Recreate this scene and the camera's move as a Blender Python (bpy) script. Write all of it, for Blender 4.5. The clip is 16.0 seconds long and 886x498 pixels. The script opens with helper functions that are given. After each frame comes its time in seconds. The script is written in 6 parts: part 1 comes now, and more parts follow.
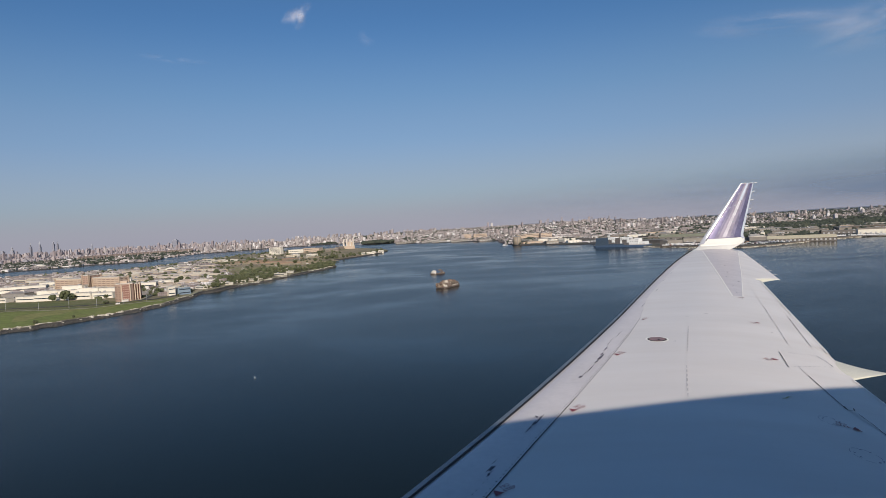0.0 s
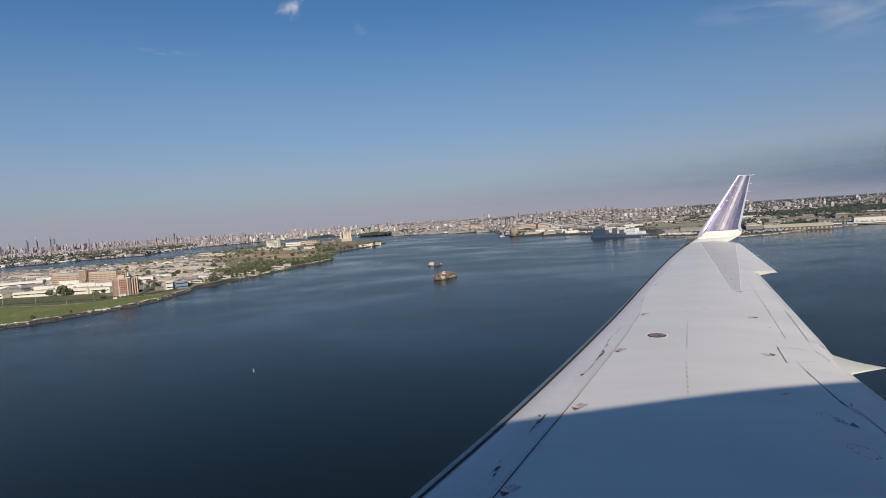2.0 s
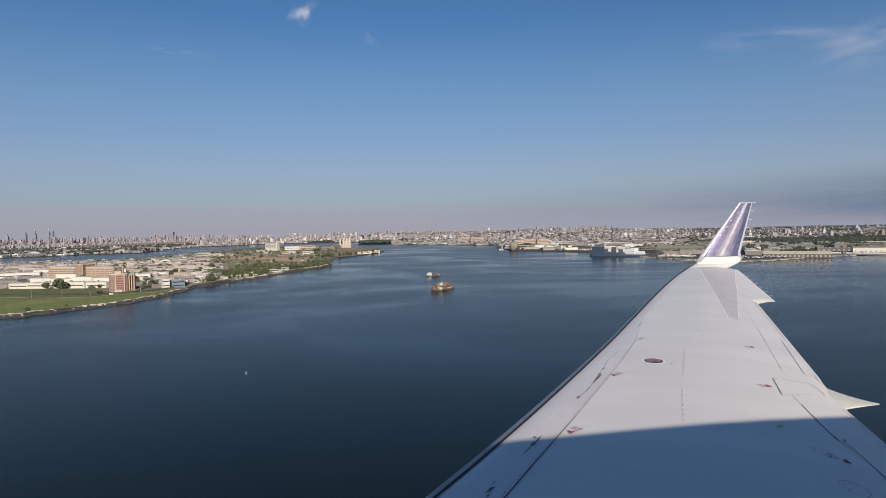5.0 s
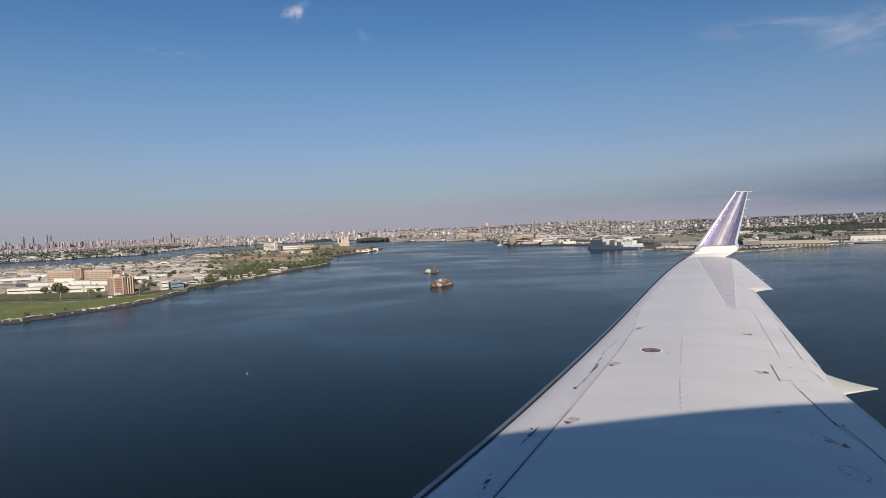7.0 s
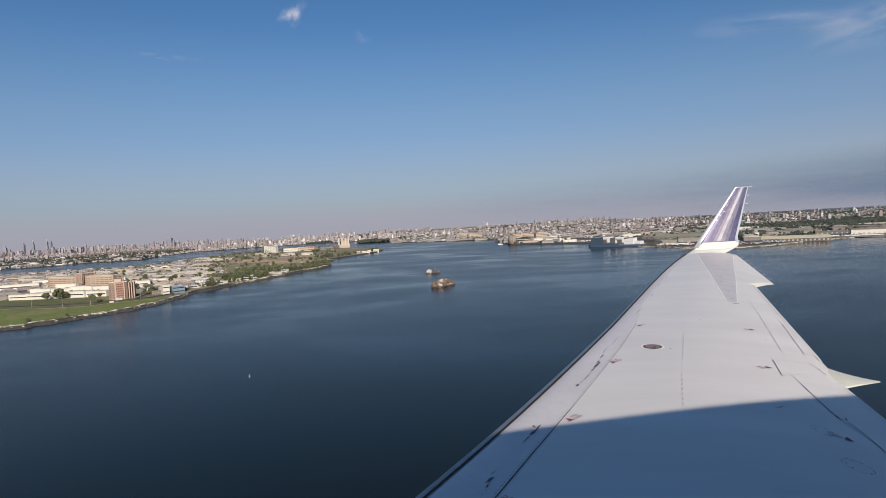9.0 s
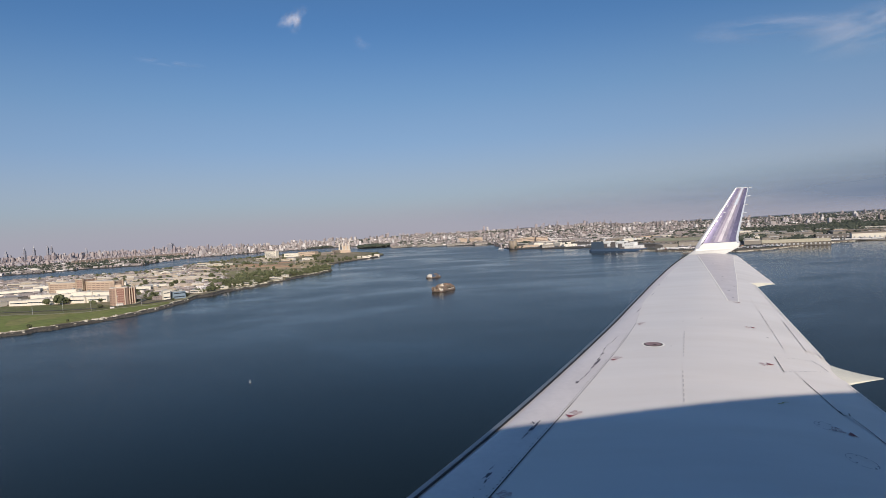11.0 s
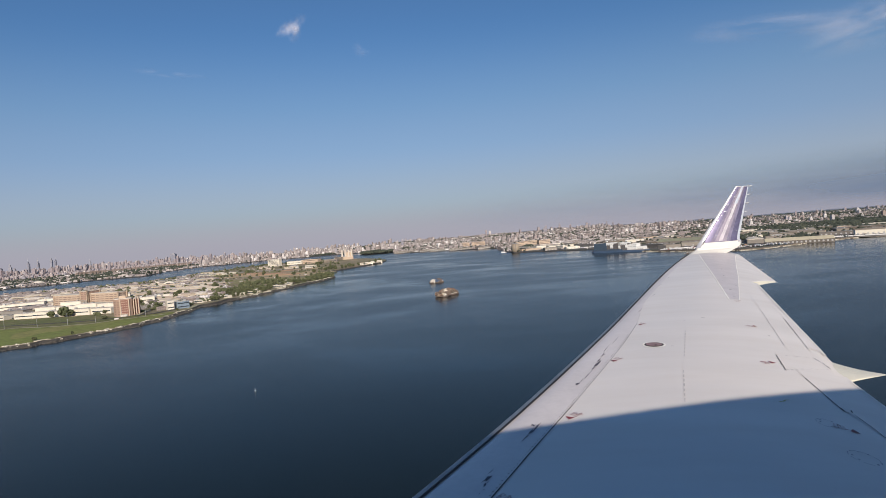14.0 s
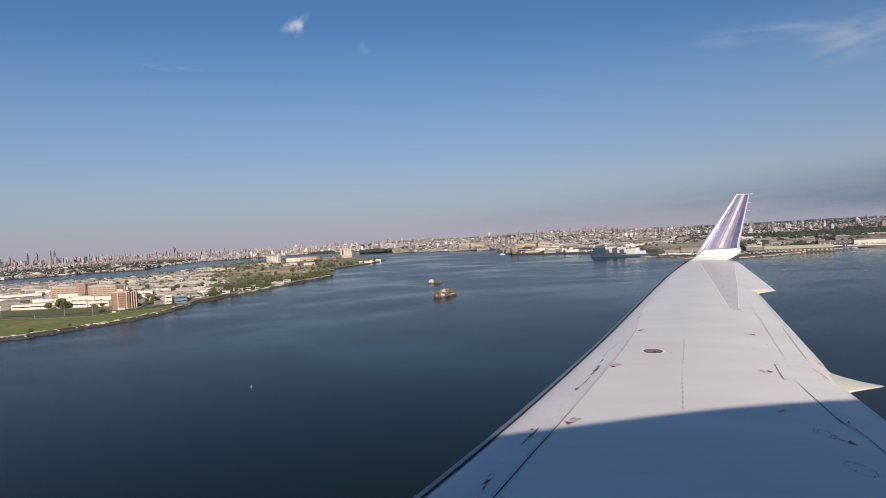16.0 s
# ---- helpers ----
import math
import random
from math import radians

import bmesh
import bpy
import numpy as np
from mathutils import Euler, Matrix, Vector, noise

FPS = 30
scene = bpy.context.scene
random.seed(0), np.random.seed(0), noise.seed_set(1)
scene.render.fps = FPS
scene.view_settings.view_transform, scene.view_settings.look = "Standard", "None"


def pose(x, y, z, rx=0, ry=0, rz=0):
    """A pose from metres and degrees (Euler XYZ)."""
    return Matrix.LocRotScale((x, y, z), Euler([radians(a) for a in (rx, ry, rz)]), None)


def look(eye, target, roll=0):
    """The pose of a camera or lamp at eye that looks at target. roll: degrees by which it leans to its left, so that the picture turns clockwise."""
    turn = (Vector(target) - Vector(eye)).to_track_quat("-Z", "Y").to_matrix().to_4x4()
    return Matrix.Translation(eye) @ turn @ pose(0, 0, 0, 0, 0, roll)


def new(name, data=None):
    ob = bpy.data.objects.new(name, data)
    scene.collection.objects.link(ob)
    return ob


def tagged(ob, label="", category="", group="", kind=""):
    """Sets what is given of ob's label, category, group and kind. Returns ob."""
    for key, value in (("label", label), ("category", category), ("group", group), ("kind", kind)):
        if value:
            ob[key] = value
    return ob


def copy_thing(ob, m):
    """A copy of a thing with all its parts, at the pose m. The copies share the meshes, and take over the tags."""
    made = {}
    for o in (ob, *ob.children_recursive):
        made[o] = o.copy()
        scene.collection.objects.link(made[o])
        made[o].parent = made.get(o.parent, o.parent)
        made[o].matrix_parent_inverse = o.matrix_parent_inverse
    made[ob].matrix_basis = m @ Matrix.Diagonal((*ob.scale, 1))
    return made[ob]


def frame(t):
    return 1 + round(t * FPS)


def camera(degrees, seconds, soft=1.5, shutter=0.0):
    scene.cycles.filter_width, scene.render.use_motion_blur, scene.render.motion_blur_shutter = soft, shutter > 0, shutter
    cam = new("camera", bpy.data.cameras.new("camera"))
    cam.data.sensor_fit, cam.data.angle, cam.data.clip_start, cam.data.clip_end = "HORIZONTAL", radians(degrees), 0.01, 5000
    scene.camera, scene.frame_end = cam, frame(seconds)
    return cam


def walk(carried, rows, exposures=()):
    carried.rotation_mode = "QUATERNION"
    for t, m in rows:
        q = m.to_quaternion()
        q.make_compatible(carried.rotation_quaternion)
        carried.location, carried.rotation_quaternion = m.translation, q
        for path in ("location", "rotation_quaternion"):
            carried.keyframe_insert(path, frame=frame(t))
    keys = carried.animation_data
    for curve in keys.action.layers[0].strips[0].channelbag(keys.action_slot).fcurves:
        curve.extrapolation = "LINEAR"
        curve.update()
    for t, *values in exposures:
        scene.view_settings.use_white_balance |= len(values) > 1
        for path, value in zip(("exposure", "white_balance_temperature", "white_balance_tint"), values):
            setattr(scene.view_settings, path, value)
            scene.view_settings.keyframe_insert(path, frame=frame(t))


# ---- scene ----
# A cabin-window view over the right wing of a small jet above a wide river mouth.
# x runs aft, y outboard, z up; the water lies at z = 0 and the eye at about 90 m.

# ---- camera ----
cam = camera(72.0, 16.0, 0.7)
PATH = [
    (0.0, 0.009, 0.019, 89.956, 87.704, 3.228, 0.314),
    (0.5, 0.017, 0.018, 89.973, 87.505, 3.811, 0.255),
    (1.0, 0.011, -0.001, 89.991, 87.340, 3.963, 0.175),
    (1.5, -0.007, -0.008, 90.005, 87.067, 3.842, 0.074),
    (2.0, -0.019, -0.014, 90.018, 86.896, 3.725, 0.039),
    (2.5, -0.016, -0.006, 90.009, 86.908, 3.720, 0.103),
    (3.0, -0.032, -0.017, 90.022, 86.582, 3.438, 0.175),
    (3.5, -0.029, -0.001, 90.033, 87.640, 0.226, -0.218),
    (4.0, -0.046, -0.047, 90.061, 88.016, 0.182, -0.016),
    (6.5, -0.022, -0.033, 90.046, 87.674, 2.321, -0.106),
    (7.0, -0.012, -0.012, 90.031, 87.583, 2.202, -0.138),
    (7.5, -0.036, -0.023, 90.042, 87.327, 1.901, -0.211),
    (8.0, -0.049, -0.039, 90.054, 87.166, 1.805, -0.245),
    (8.5, -0.036, -0.029, 90.048, 87.230, 2.270, -0.222),
    (9.0, -0.008, -0.014, 90.026, 87.595, 3.036, -0.119),
    (11.5, 0.014, 0.028, 89.953, 88.142, 3.308, -0.055),
    (12.0, 0.024, 0.033, 89.943, 88.265, 3.623, -0.037),
    (12.5, 0.014, 0.026, 89.971, 88.014, 3.535, -0.040),
    (13.0, 0.001, -0.005, 89.991, 87.874, 3.649, -0.031),
    (13.5, 0.024, 0.002, 89.981, 88.157, 3.967, 0.047),
    (14.0, 0.039, 0.022, 89.958, 88.510, 4.331, 0.137),
    (14.5, 0.033, 0.008, 89.954, 88.468, 4.566, 0.128),
    (15.0, 0.037, 0.014, 89.953, 88.442, 4.704, 0.126),
    (15.5, 0.028, 0.009, 89.963, 88.375, 3.961, 0.189),
    (16.0, 0.017, 0.007, 89.974, 88.543, 3.049, 0.086),
]
FLIGHT = pose(-150.0, 20.0, 3.0, 0, 0, 1.6)       # where the jet stands over the land
walk(cam, [(r[0], FLIGHT @ pose(*r[1:])) for r in PATH], [(0.0, -0.14, 6380, 8.7), (2.0, -0.17, 6330, 8), (4.0, -0.13, 6370, 8.5), (9.0, -0.08, 6400, 8.8), (12.0, -0.02, 6500, 10), (16.0, -0.01, 6550, 10)])

# ---- light ----
SUN_EL, SUN_BACK = 26.85, -9.0      # height of the sun, and how far it stands off dead astern of the view
sun_dir = Vector((-math.sin(radians(SUN_BACK)) * math.cos(radians(SUN_EL)),
                  -math.cos(radians(SUN_BACK)) * math.cos(radians(SUN_EL)), math.sin(radians(SUN_EL))))
sun_dir = FLIGHT.to_3x3() @ sun_dir
sun = new("sun", bpy.data.lights.new("sun", "SUN"))
sun.data.energy, sun.data.angle, sun.data.color = 5.0, radians(0.53), (1.0, 0.865, 0.735)
sun.matrix_world = look(sun_dir * 500 + Vector((0, 0, 300)), (0, 0, 300))

world = bpy.data.worlds.new("sky")
scene.world = world
world.use_nodes = True
wn, wl = world.node_tree.nodes, world.node_tree.links
wn.clear()
sky = wn.new("ShaderNodeTexSky")
sky.sky_type, sky.sun_disc = "NISHITA", False
sky.sun_elevation, sky.sun_rotation = radians(SUN_EL), radians(180 + SUN_BACK)
sky.altitude, sky.air_density, sky.dust_density, sky.ozone_density = 90, 1.0, 1.0, 1.6
coord = wn.new("ShaderNodeTexCoord")
sep = wn.new("ShaderNodeSeparateXYZ")
wl.new(coord.outputs["Generated"], sep.inputs[0])
# low haze layer: mauve-grey air near the horizon, clear blue above
haze = wn.new("ShaderNodeValToRGB")
haze.color_ramp.interpolation = "EASE"
E0 = haze.color_ramp.elements
E0[0].position, E0[0].color = 0.0, (0.85, 0.85, 0.85, 1)
E0[1].position, E0[1].color = 0.33, (0.0, 0.0, 0.0, 1)
E1 = E0.new(0.06)
E1.color = (0.54, 0.54, 0.54, 1)
E2 = E0.new(0.15)
E2.color = (0.315, 0.315, 0.315, 1)
wl.new(sep.outputs["Z"], haze.inputs[0])
mixh = wn.new("ShaderNodeMix")
mixh.data_type = "RGBA"
wl.new(haze.outputs[0], mixh.inputs[0])
tint = wn.new("ShaderNodeMix")
tint.data_type, tint.blend_type = "RGBA", "MULTIPLY"
tint.inputs[0].default_value = 1.0
wl.new(sky.outputs[0], tint.inputs[6])
tint.inputs[7].default_value = (0.435, 0.665, 0.895, 1)
wl.new(tint.outputs[2], mixh.inputs[6])
hue = wn.new("ShaderNodeValToRGB")
H0 = hue.color_ramp.elements
H0[0].position, H0[0].color = 0.0, (0.86, 0.81, 0.96, 1)
H0[1].position, H0[1].color = 0.21, (0.67, 0.81, 0.97, 1)
H1 = H0.new(0.07)
H1.color = (0.86, 0.81, 0.98, 1)
H2 = H0.new(0.125)
H2.color = (0.84, 0.79, 0.98, 1)
wl.new(sep.outputs["Z"], hue.inputs[0])
gain = wn.new("ShaderNodeMix")
gain.data_type, gain.blend_type = "RGBA", "MULTIPLY"
gain.inputs[0].default_value = 1.0
gain.inputs[7].default_value = (5, 5, 5, 1)
wl.new(hue.outputs[0], gain.inputs[6])
wl.new(gain.outputs[2], mixh.inputs[7])
bg = wn.new("ShaderNodeBackground")
bg.inputs["Strength"].default_value = 0.1
wl.new(mixh.outputs[2], bg.inputs[0])
wout = wn.new("ShaderNodeOutputWorld")
wl.new(bg.outputs[0], wout.inputs[0])


# ---- materials ----
def nodes_of(name):
    m = bpy.data.materials.new(name)
    m.use_nodes = True
    n, l = m.node_tree.nodes, m.node_tree.links
    return m, n, l, n["Principled BSDF"]


def ramp(n, l, fac, stops, blend="LINEAR"):
    r = n.new("ShaderNodeValToRGB")
    r.color_ramp.interpolation = blend
    els = r.color_ramp.elements
    els[0].position, els[0].color = stops[0][0], (*stops[0][1], 1)
    els[1].position, els[1].color = stops[-1][0], (*stops[-1][1], 1)
    for p, c in stops[1:-1]:
        e = els.new(p)
        e.color = (*c, 1)
    l.new(fac, r.inputs[0])
    return r.outputs[0]


def noise_tex(n, l, scale, detail=4.0, kind="Object", stretch=None, rough=0.55):
    tc = n.new("ShaderNodeTexCoord")
    src = tc.outputs[kind]
    if stretch:
        mp = n.new("ShaderNodeMapping")
        mp.inputs["Scale"].default_value = stretch
        l.new(src, mp.inputs[0])
        src = mp.outputs[0]
    t = n.new("ShaderNodeTexNoise")
    t.inputs["Scale"].default_value, t.inputs["Detail"].default_value = scale, detail
    t.inputs["Roughness"].default_value = rough
    l.new(src, t.inputs["Vector"])
    return t.outputs["Fac"]


def mixed(n, l, fac, a, b, blend="MIX"):
    m = n.new("ShaderNodeMix")
    m.data_type, m.blend_type = "RGBA", blend
    for k, v in ((0, fac), (6, a), (7, b)):
        if isinstance(v, (int, float)):
            m.inputs[k].default_value = v
        elif isinstance(v, tuple):
            m.inputs[k].default_value = (*v, 1)
        else:
            l.new(v, m.inputs[k])
    return m.outputs[2]


def bump(n, l, bs, height, dist, strength=1.0):
    b = n.new("ShaderNodeBump")
    b.inputs["Distance"].default_value, b.inputs["Strength"].default_value = dist, strength
    l.new(height, b.inputs["Height"])
    l.new(b.outputs[0], bs.inputs["Normal"])


def plain(name, c, rough=0.6, metal=0.0, var=0.25, scale=2.0, relief=0.0, coat=0.0):
    """Colour with grain at two scales and, if wanted, relief."""
    m, n, l, bs = nodes_of(name)
    big, fine = noise_tex(n, l, scale, 3), noise_tex(n, l, scale * 9, 5)
    lo, hi = tuple(x * (1 - var) for x in c), tuple(min(1.0, x * (1 + var)) for x in c)
    col = mixed(n, l, 0.45, ramp(n, l, big, [(0.3, lo), (0.7, hi)]), ramp(n, l, fine, [(0.3, lo), (0.7, hi)]))
    l.new(col, bs.inputs["Base Color"])
    bs.inputs["Roughness"].default_value, bs.inputs["Metallic"].default_value = rough, metal
    bs.inputs["Coat Weight"].default_value = coat
    if relief:
        bump(n, l, bs, fine, relief)
    return m


def island_mat(name, stops, rough=0.8, island=True, windows=False, var=0.2, scale=0.08, pane=0.55):
    """Colour picked at random for each house (or each island of a joined mesh), with stains; far facades also carry storeys."""
    m, n, l, bs = nodes_of(name)
    if island:
        g = n.new("ShaderNodeNewGeometry")
        pick = g.outputs["Random Per Island"]
    else:
        g = n.new("ShaderNodeObjectInfo")
        pick = g.outputs["Random"]
    col = ramp(n, l, pick, stops)
    st = noise_tex(n, l, scale, 5)
    col = mixed(n, l, 1.0, col, ramp(n, l, st, [(0.25, (1 - var,) * 3), (0.7, (1.0,) * 3)]), "MULTIPLY")
    if windows:
        tc = n.new("ShaderNodeTexCoord")
        sp = n.new("ShaderNodeSeparateXYZ")
        l.new(tc.outputs["Object"], sp.inputs[0])

        def band(src, step, width):
            a = n.new("ShaderNodeMath")
            a.operation = "MULTIPLY"
            a.inputs[1].default_value = 1 / step
            l.new(src, a.inputs[0])
            f = n.new("ShaderNodeMath")
            f.operation = "FRACT"
            l.new(a.outputs[0], f.inputs[0])
            t = n.new("ShaderNodeMath")
            t.operation = "LESS_THAN"
            t.inputs[1].default_value = width
            l.new(f.outputs[0], t.inputs[0])
            return t.outputs[0]
        s2 = n.new("ShaderNodeMath")
        l.new(sp.outputs["X"], s2.inputs[0])
        l.new(sp.outputs["Y"], s2.inputs[1])
        both = n.new("ShaderNodeMath")
        both.operation = "MULTIPLY"
        l.new(band(sp.outputs["Z"], 3.3, 0.5), both.inputs[0])
        l.new(band(s2.outputs[0], 4.0, 0.5), both.inputs[1])
        shade = n.new("ShaderNodeMath")
        shade.operation = "MULTIPLY"
        shade.inputs[1].default_value = pane
        l.new(both.outputs[0], shade.inputs[0])
        col = mixed(n, l, shade.outputs[0], col, (0.07, 0.08, 0.10))
    l.new(col, bs.inputs["Base Color"])
    bs.inputs["Roughness"].default_value = rough
    return m


def water_mat():
    m, n, l, bs = nodes_of("river_water")
    bs.inputs["IOR"].default_value = 1.333
    bs.inputs["Specular IOR Level"].default_value = 0.128
    silt = noise_tex(n, l, 0.004, 3)
    l.new(ramp(n, l, silt, [(0.3, (0.006, 0.0115, 0.0125)), (0.7, (0.009, 0.0145, 0.015))]), bs.inputs["Base Color"])
    # wind lanes: calmer and rougher streaks
    lanes = noise_tex(n, l, 1.0, 6, "Object", (0.0016, 0.0024, 1.0), 0.6)
    lanes.node.inputs["Distortion"].default_value = 1.6
    fine = noise_tex(n, l, 1.0, 4, "Object", (0.006, 0.011, 1.0), 0.6)
    mix_l = mixed(n, l, 0.25, lanes, fine)
    tc = n.new("ShaderNodeTexCoord")
    lee = n.new("ShaderNodeMapping")
    lee.inputs["Location"].default_value = (-0.65, -1.3, 0)
    lee.inputs["Scale"].default_value = (0.00115, 0.00105, 0)
    l.new(tc.outputs["Object"], lee.inputs[0])
    ball = n.new("ShaderNodeTexGradient")
    ball.gradient_type = "SPHERICAL"
    l.new(lee.outputs[0], ball.inputs[0])
    calm = n.new("ShaderNodeMath")
    calm.operation = "MULTIPLY_ADD"
    calm.inputs[1].default_value = 0.13
    l.new(ball.outputs["Fac"], calm.inputs[0])
    l.new(mix_l, calm.inputs[2])
    r = ramp(n, l, calm.outputs[0], [(0.42, (0.23,) * 3), (0.52, (0.19,) * 3), (0.60, (0.10,) * 3), (0.70, (0.06,) * 3)])
    l.new(r, bs.inputs["Roughness"])
    chop, swell = noise_tex(n, l, 0.9, 4), noise_tex(n, l, 1.0, 3, "Object", (0.05, 0.12, 0.1))
    h = mixed(n, l, 0.5, chop, swell)
    bump(n, l, bs, h, 0.35, 0.35)
    return m


def ground_mat(name, stops, scale, fine):
    m, n, l, bs = nodes_of(name)
    tc = n.new("ShaderNodeTexCoord")
    v = n.new("ShaderNodeTexVoronoi")
    v.inputs["Scale"].default_value = scale
    l.new(tc.outputs["Object"], v.inputs["Vector"])
    sp = n.new("ShaderNodeSeparateColor")
    l.new(v.outputs["Color"], sp.inputs[0])
    col = ramp(n, l, sp.outputs[0], stops)
    f = noise_tex(n, l, fine, 6)
    col = mixed(n, l, 1.0, col, ramp(n, l, f, [(0.3, (0.6,) * 3), (0.7, (1.0,) * 3)]), "MULTIPLY")
    l.new(col, bs.inputs["Base Color"])
    bs.inputs["Roughness"].default_value = 0.95
    return m


def wing_paint():
    """Light grey-white aircraft enamel with streaks and grime along the airflow."""
    m, n, l, bs = nodes_of("wing_paint")
    big = noise_tex(n, l, 1.0, 4, "Object", (0.5, 1.6, 1.0))
    streak = noise_tex(n, l, 1.0, 5, "Object", (0.8, 5.0, 1.0))
    col = mixed(n, l, 1.0, ramp(n, l, big, [(0.3, (0.67, 0.645, 0.615)), (0.7, (0.75, 0.722, 0.69))]),
                ramp(n, l, streak, [(0.25, (0.965, 0.955, 0.945)), (0.55, (1.0, 1.0, 1.0))]), "MULTIPLY")
    l.new(col, bs.inputs["Base Color"])
    l.new(ramp(n, l, streak, [(0.2, (0.48,) * 3), (0.8, (0.36,) * 3)]), bs.inputs["Roughness"])
    return m


M_WING = wing_paint()
# wing enamel toned lilac and darker, as the rounding nose shades it
M_LE = plain("leading_edge_shaded_paint", (0.645, 0.612, 0.602), 0.42, 0.0, 0.09, 3.0)
M_RIM = plain("nose_rim_dull", (0.235, 0.26, 0.285), 0.5, 0.3, 0.25, 5.0)
M_DARK = plain("dark_sealant", (0.022, 0.022, 0.026), 0.85, 0, 0.3, 20)
M_SEAM = plain("panel_seam_dirt", (0.16, 0.16, 0.19), 0.7, 0, 0.4, 12)
M_FAINT = plain("faint_joint_dirt", (0.545, 0.525, 0.515), 0.6, 0, 0.3, 14)
M_GHOST = plain("faded_stencil", (0.36, 0.35, 0.37), 0.6, 0, 0.3, 14)
M_SOOT = plain("worn_bare_patch", (0.10, 0.09, 0.115), 0.6, 0.1, 0.5, 25)
M_TIPWHITE = plain("winglet_white", (0.71, 0.695, 0.64), 0.35, 0, 0.06, 3)
M_JOINTWHITE = plain("white_joint_sealer", (0.90, 0.885, 0.82), 0.5, 0, 0.05, 6)
M_TIPGREY = plain("tip_fillet_grey", (0.57, 0.54, 0.545), 0.42, 0, 0.12, 4)
M_NAVY = plain("winglet_navy", (0.17, 0.15, 0.235), 0.30, 0.5, 0.4, 2.5, 0, 0.5)
# next four tones make up the winglet's painted sun streak
M_GLINT = plain("winglet_glint_silver", (0.62, 0.56, 0.58), 0.28, 0.35, 0.3, 6)
M_GLINTFADE = plain("winglet_glint_fade", (0.245, 0.215, 0.285), 0.3, 0.42, 0.4, 3)
M_GLINTRIM = plain("winglet_glint_lilac", (0.36, 0.31, 0.36), 0.3, 0.35, 0.35, 4)
M_GLINTPALE = plain("winglet_glint_pale", (0.74, 0.69, 0.69), 0.28, 0.4, 0.2, 6)
M_SILVER = plain("winglet_edge_and_glint_alloy", (0.86, 0.85, 0.84), 0.25, 0.6, 0.08, 6)
M_RED = plain("stencil_red", (0.24, 0.05, 0.06), 0.6, 0, 0.35, 30)
M_CAP = plain("fuel_cap_red", (0.30, 0.19, 0.175), 0.5, 0.2, 0.3, 20)
M_BRASS = plain("ochre_mark", (0.42, 0.37, 0.13), 0.6, 0.0, 0.3, 20)
M_CREAM = plain("fairing_cream", (0.70, 0.68, 0.565), 0.4, 0, 0.10, 4)
M_FUSE = plain("fuselage_white", (0.78, 0.78, 0.78), 0.3, 0, 0.04, 1)
M_CABIN = plain("cabin_glass", (0.03, 0.03, 0.035), 0.15, 0, 0.1, 2)
M_WATER = water_mat()
M_CITYGROUND = ground_mat("city_ground", [(0.0, (0.075, 0.072, 0.07)), (0.3, (0.13, 0.118, 0.105)), (0.5, (0.055, 0.072, 0.036)),
                                          (0.75, (0.17, 0.152, 0.13)), (1.0, (0.075, 0.078, 0.07))], 0.018, 0.06)
M_ISLEGROUND = ground_mat("island_ground", [(0.0, (0.24, 0.21, 0.11)), (0.3, (0.34, 0.27, 0.165)), (0.55, (0.16, 0.165, 0.07)),
                                            (0.8, (0.40, 0.325, 0.22)), (1.0, (0.22, 0.195, 0.115))], 0.020, 0.09)
M_FIELDS = [ground_mat("ochre_field", [(0.0, (0.46, 0.35, 0.20)), (0.5, (0.56, 0.44, 0.27)), (1.0, (0.38, 0.31, 0.16))], 0.04, 0.12),
            ground_mat("olive_field", [(0.0, (0.22, 0.225, 0.09)), (0.5, (0.29, 0.27, 0.12)), (1.0, (0.36, 0.31, 0.16))], 0.05, 0.12),
            ground_mat("gravel_lot", [(0.0, (0.42, 0.38, 0.31)), (0.5, (0.36, 0.32, 0.25)), (1.0, (0.48, 0.43, 0.34))], 0.05, 0.15)]
M_LAWN = ground_mat("mown_grass", [(0.0, (0.17, 0.215, 0.042)), (0.6, (0.21, 0.245, 0.052)), (1.0, (0.27, 0.26, 0.08))], 0.02, 0.15)
M_LAWNROUGH = ground_mat("rough_grass", [(0.0, (0.125, 0.15, 0.042)), (0.5, (0.155, 0.165, 0.052)), (1.0, (0.195, 0.18, 0.08))], 0.03, 0.12)
M_PATH = plain("pale_gravel", (0.34, 0.32, 0.20), 0.95, 0, 0.25, 0.3)
M_WETROCK = island_mat("wet_shore_rock", [(0.0, (0.035, 0.033, 0.03)), (0.6, (0.06, 0.055, 0.048)), (1.0, (0.10, 0.09, 0.075))], 0.6)
M_ASPHALT = plain("asphalt", (0.065, 0.063, 0.06), 0.9, 0, 0.3, 0.2)
M_YARD = plain("concrete_yard", (0.20, 0.19, 0.17), 0.9, 0, 0.35, 0.05)
M_SOIL = plain("red_brown_soil", (0.36, 0.235, 0.15), 0.95, 0, 0.25, 0.15, 0.3)
M_ROCK = island_mat("shore_rock", [(0.0, (0.26, 0.235, 0.19)), (0.4, (0.48, 0.44, 0.35)), (1.0, (0.78, 0.73, 0.62))], 0.9)
M_MUD = plain("tidal_mud", (0.055, 0.05, 0.042), 0.7, 0, 0.4, 0.1, 0.1)
M_LEAF = island_mat("tree_leaves", [(0.0, (0.058, 0.07, 0.03)), (0.5, (0.095, 0.108, 0.048)), (1.0, (0.14, 0.148, 0.07))], 0.85, True, False, 0.4, 0.5)
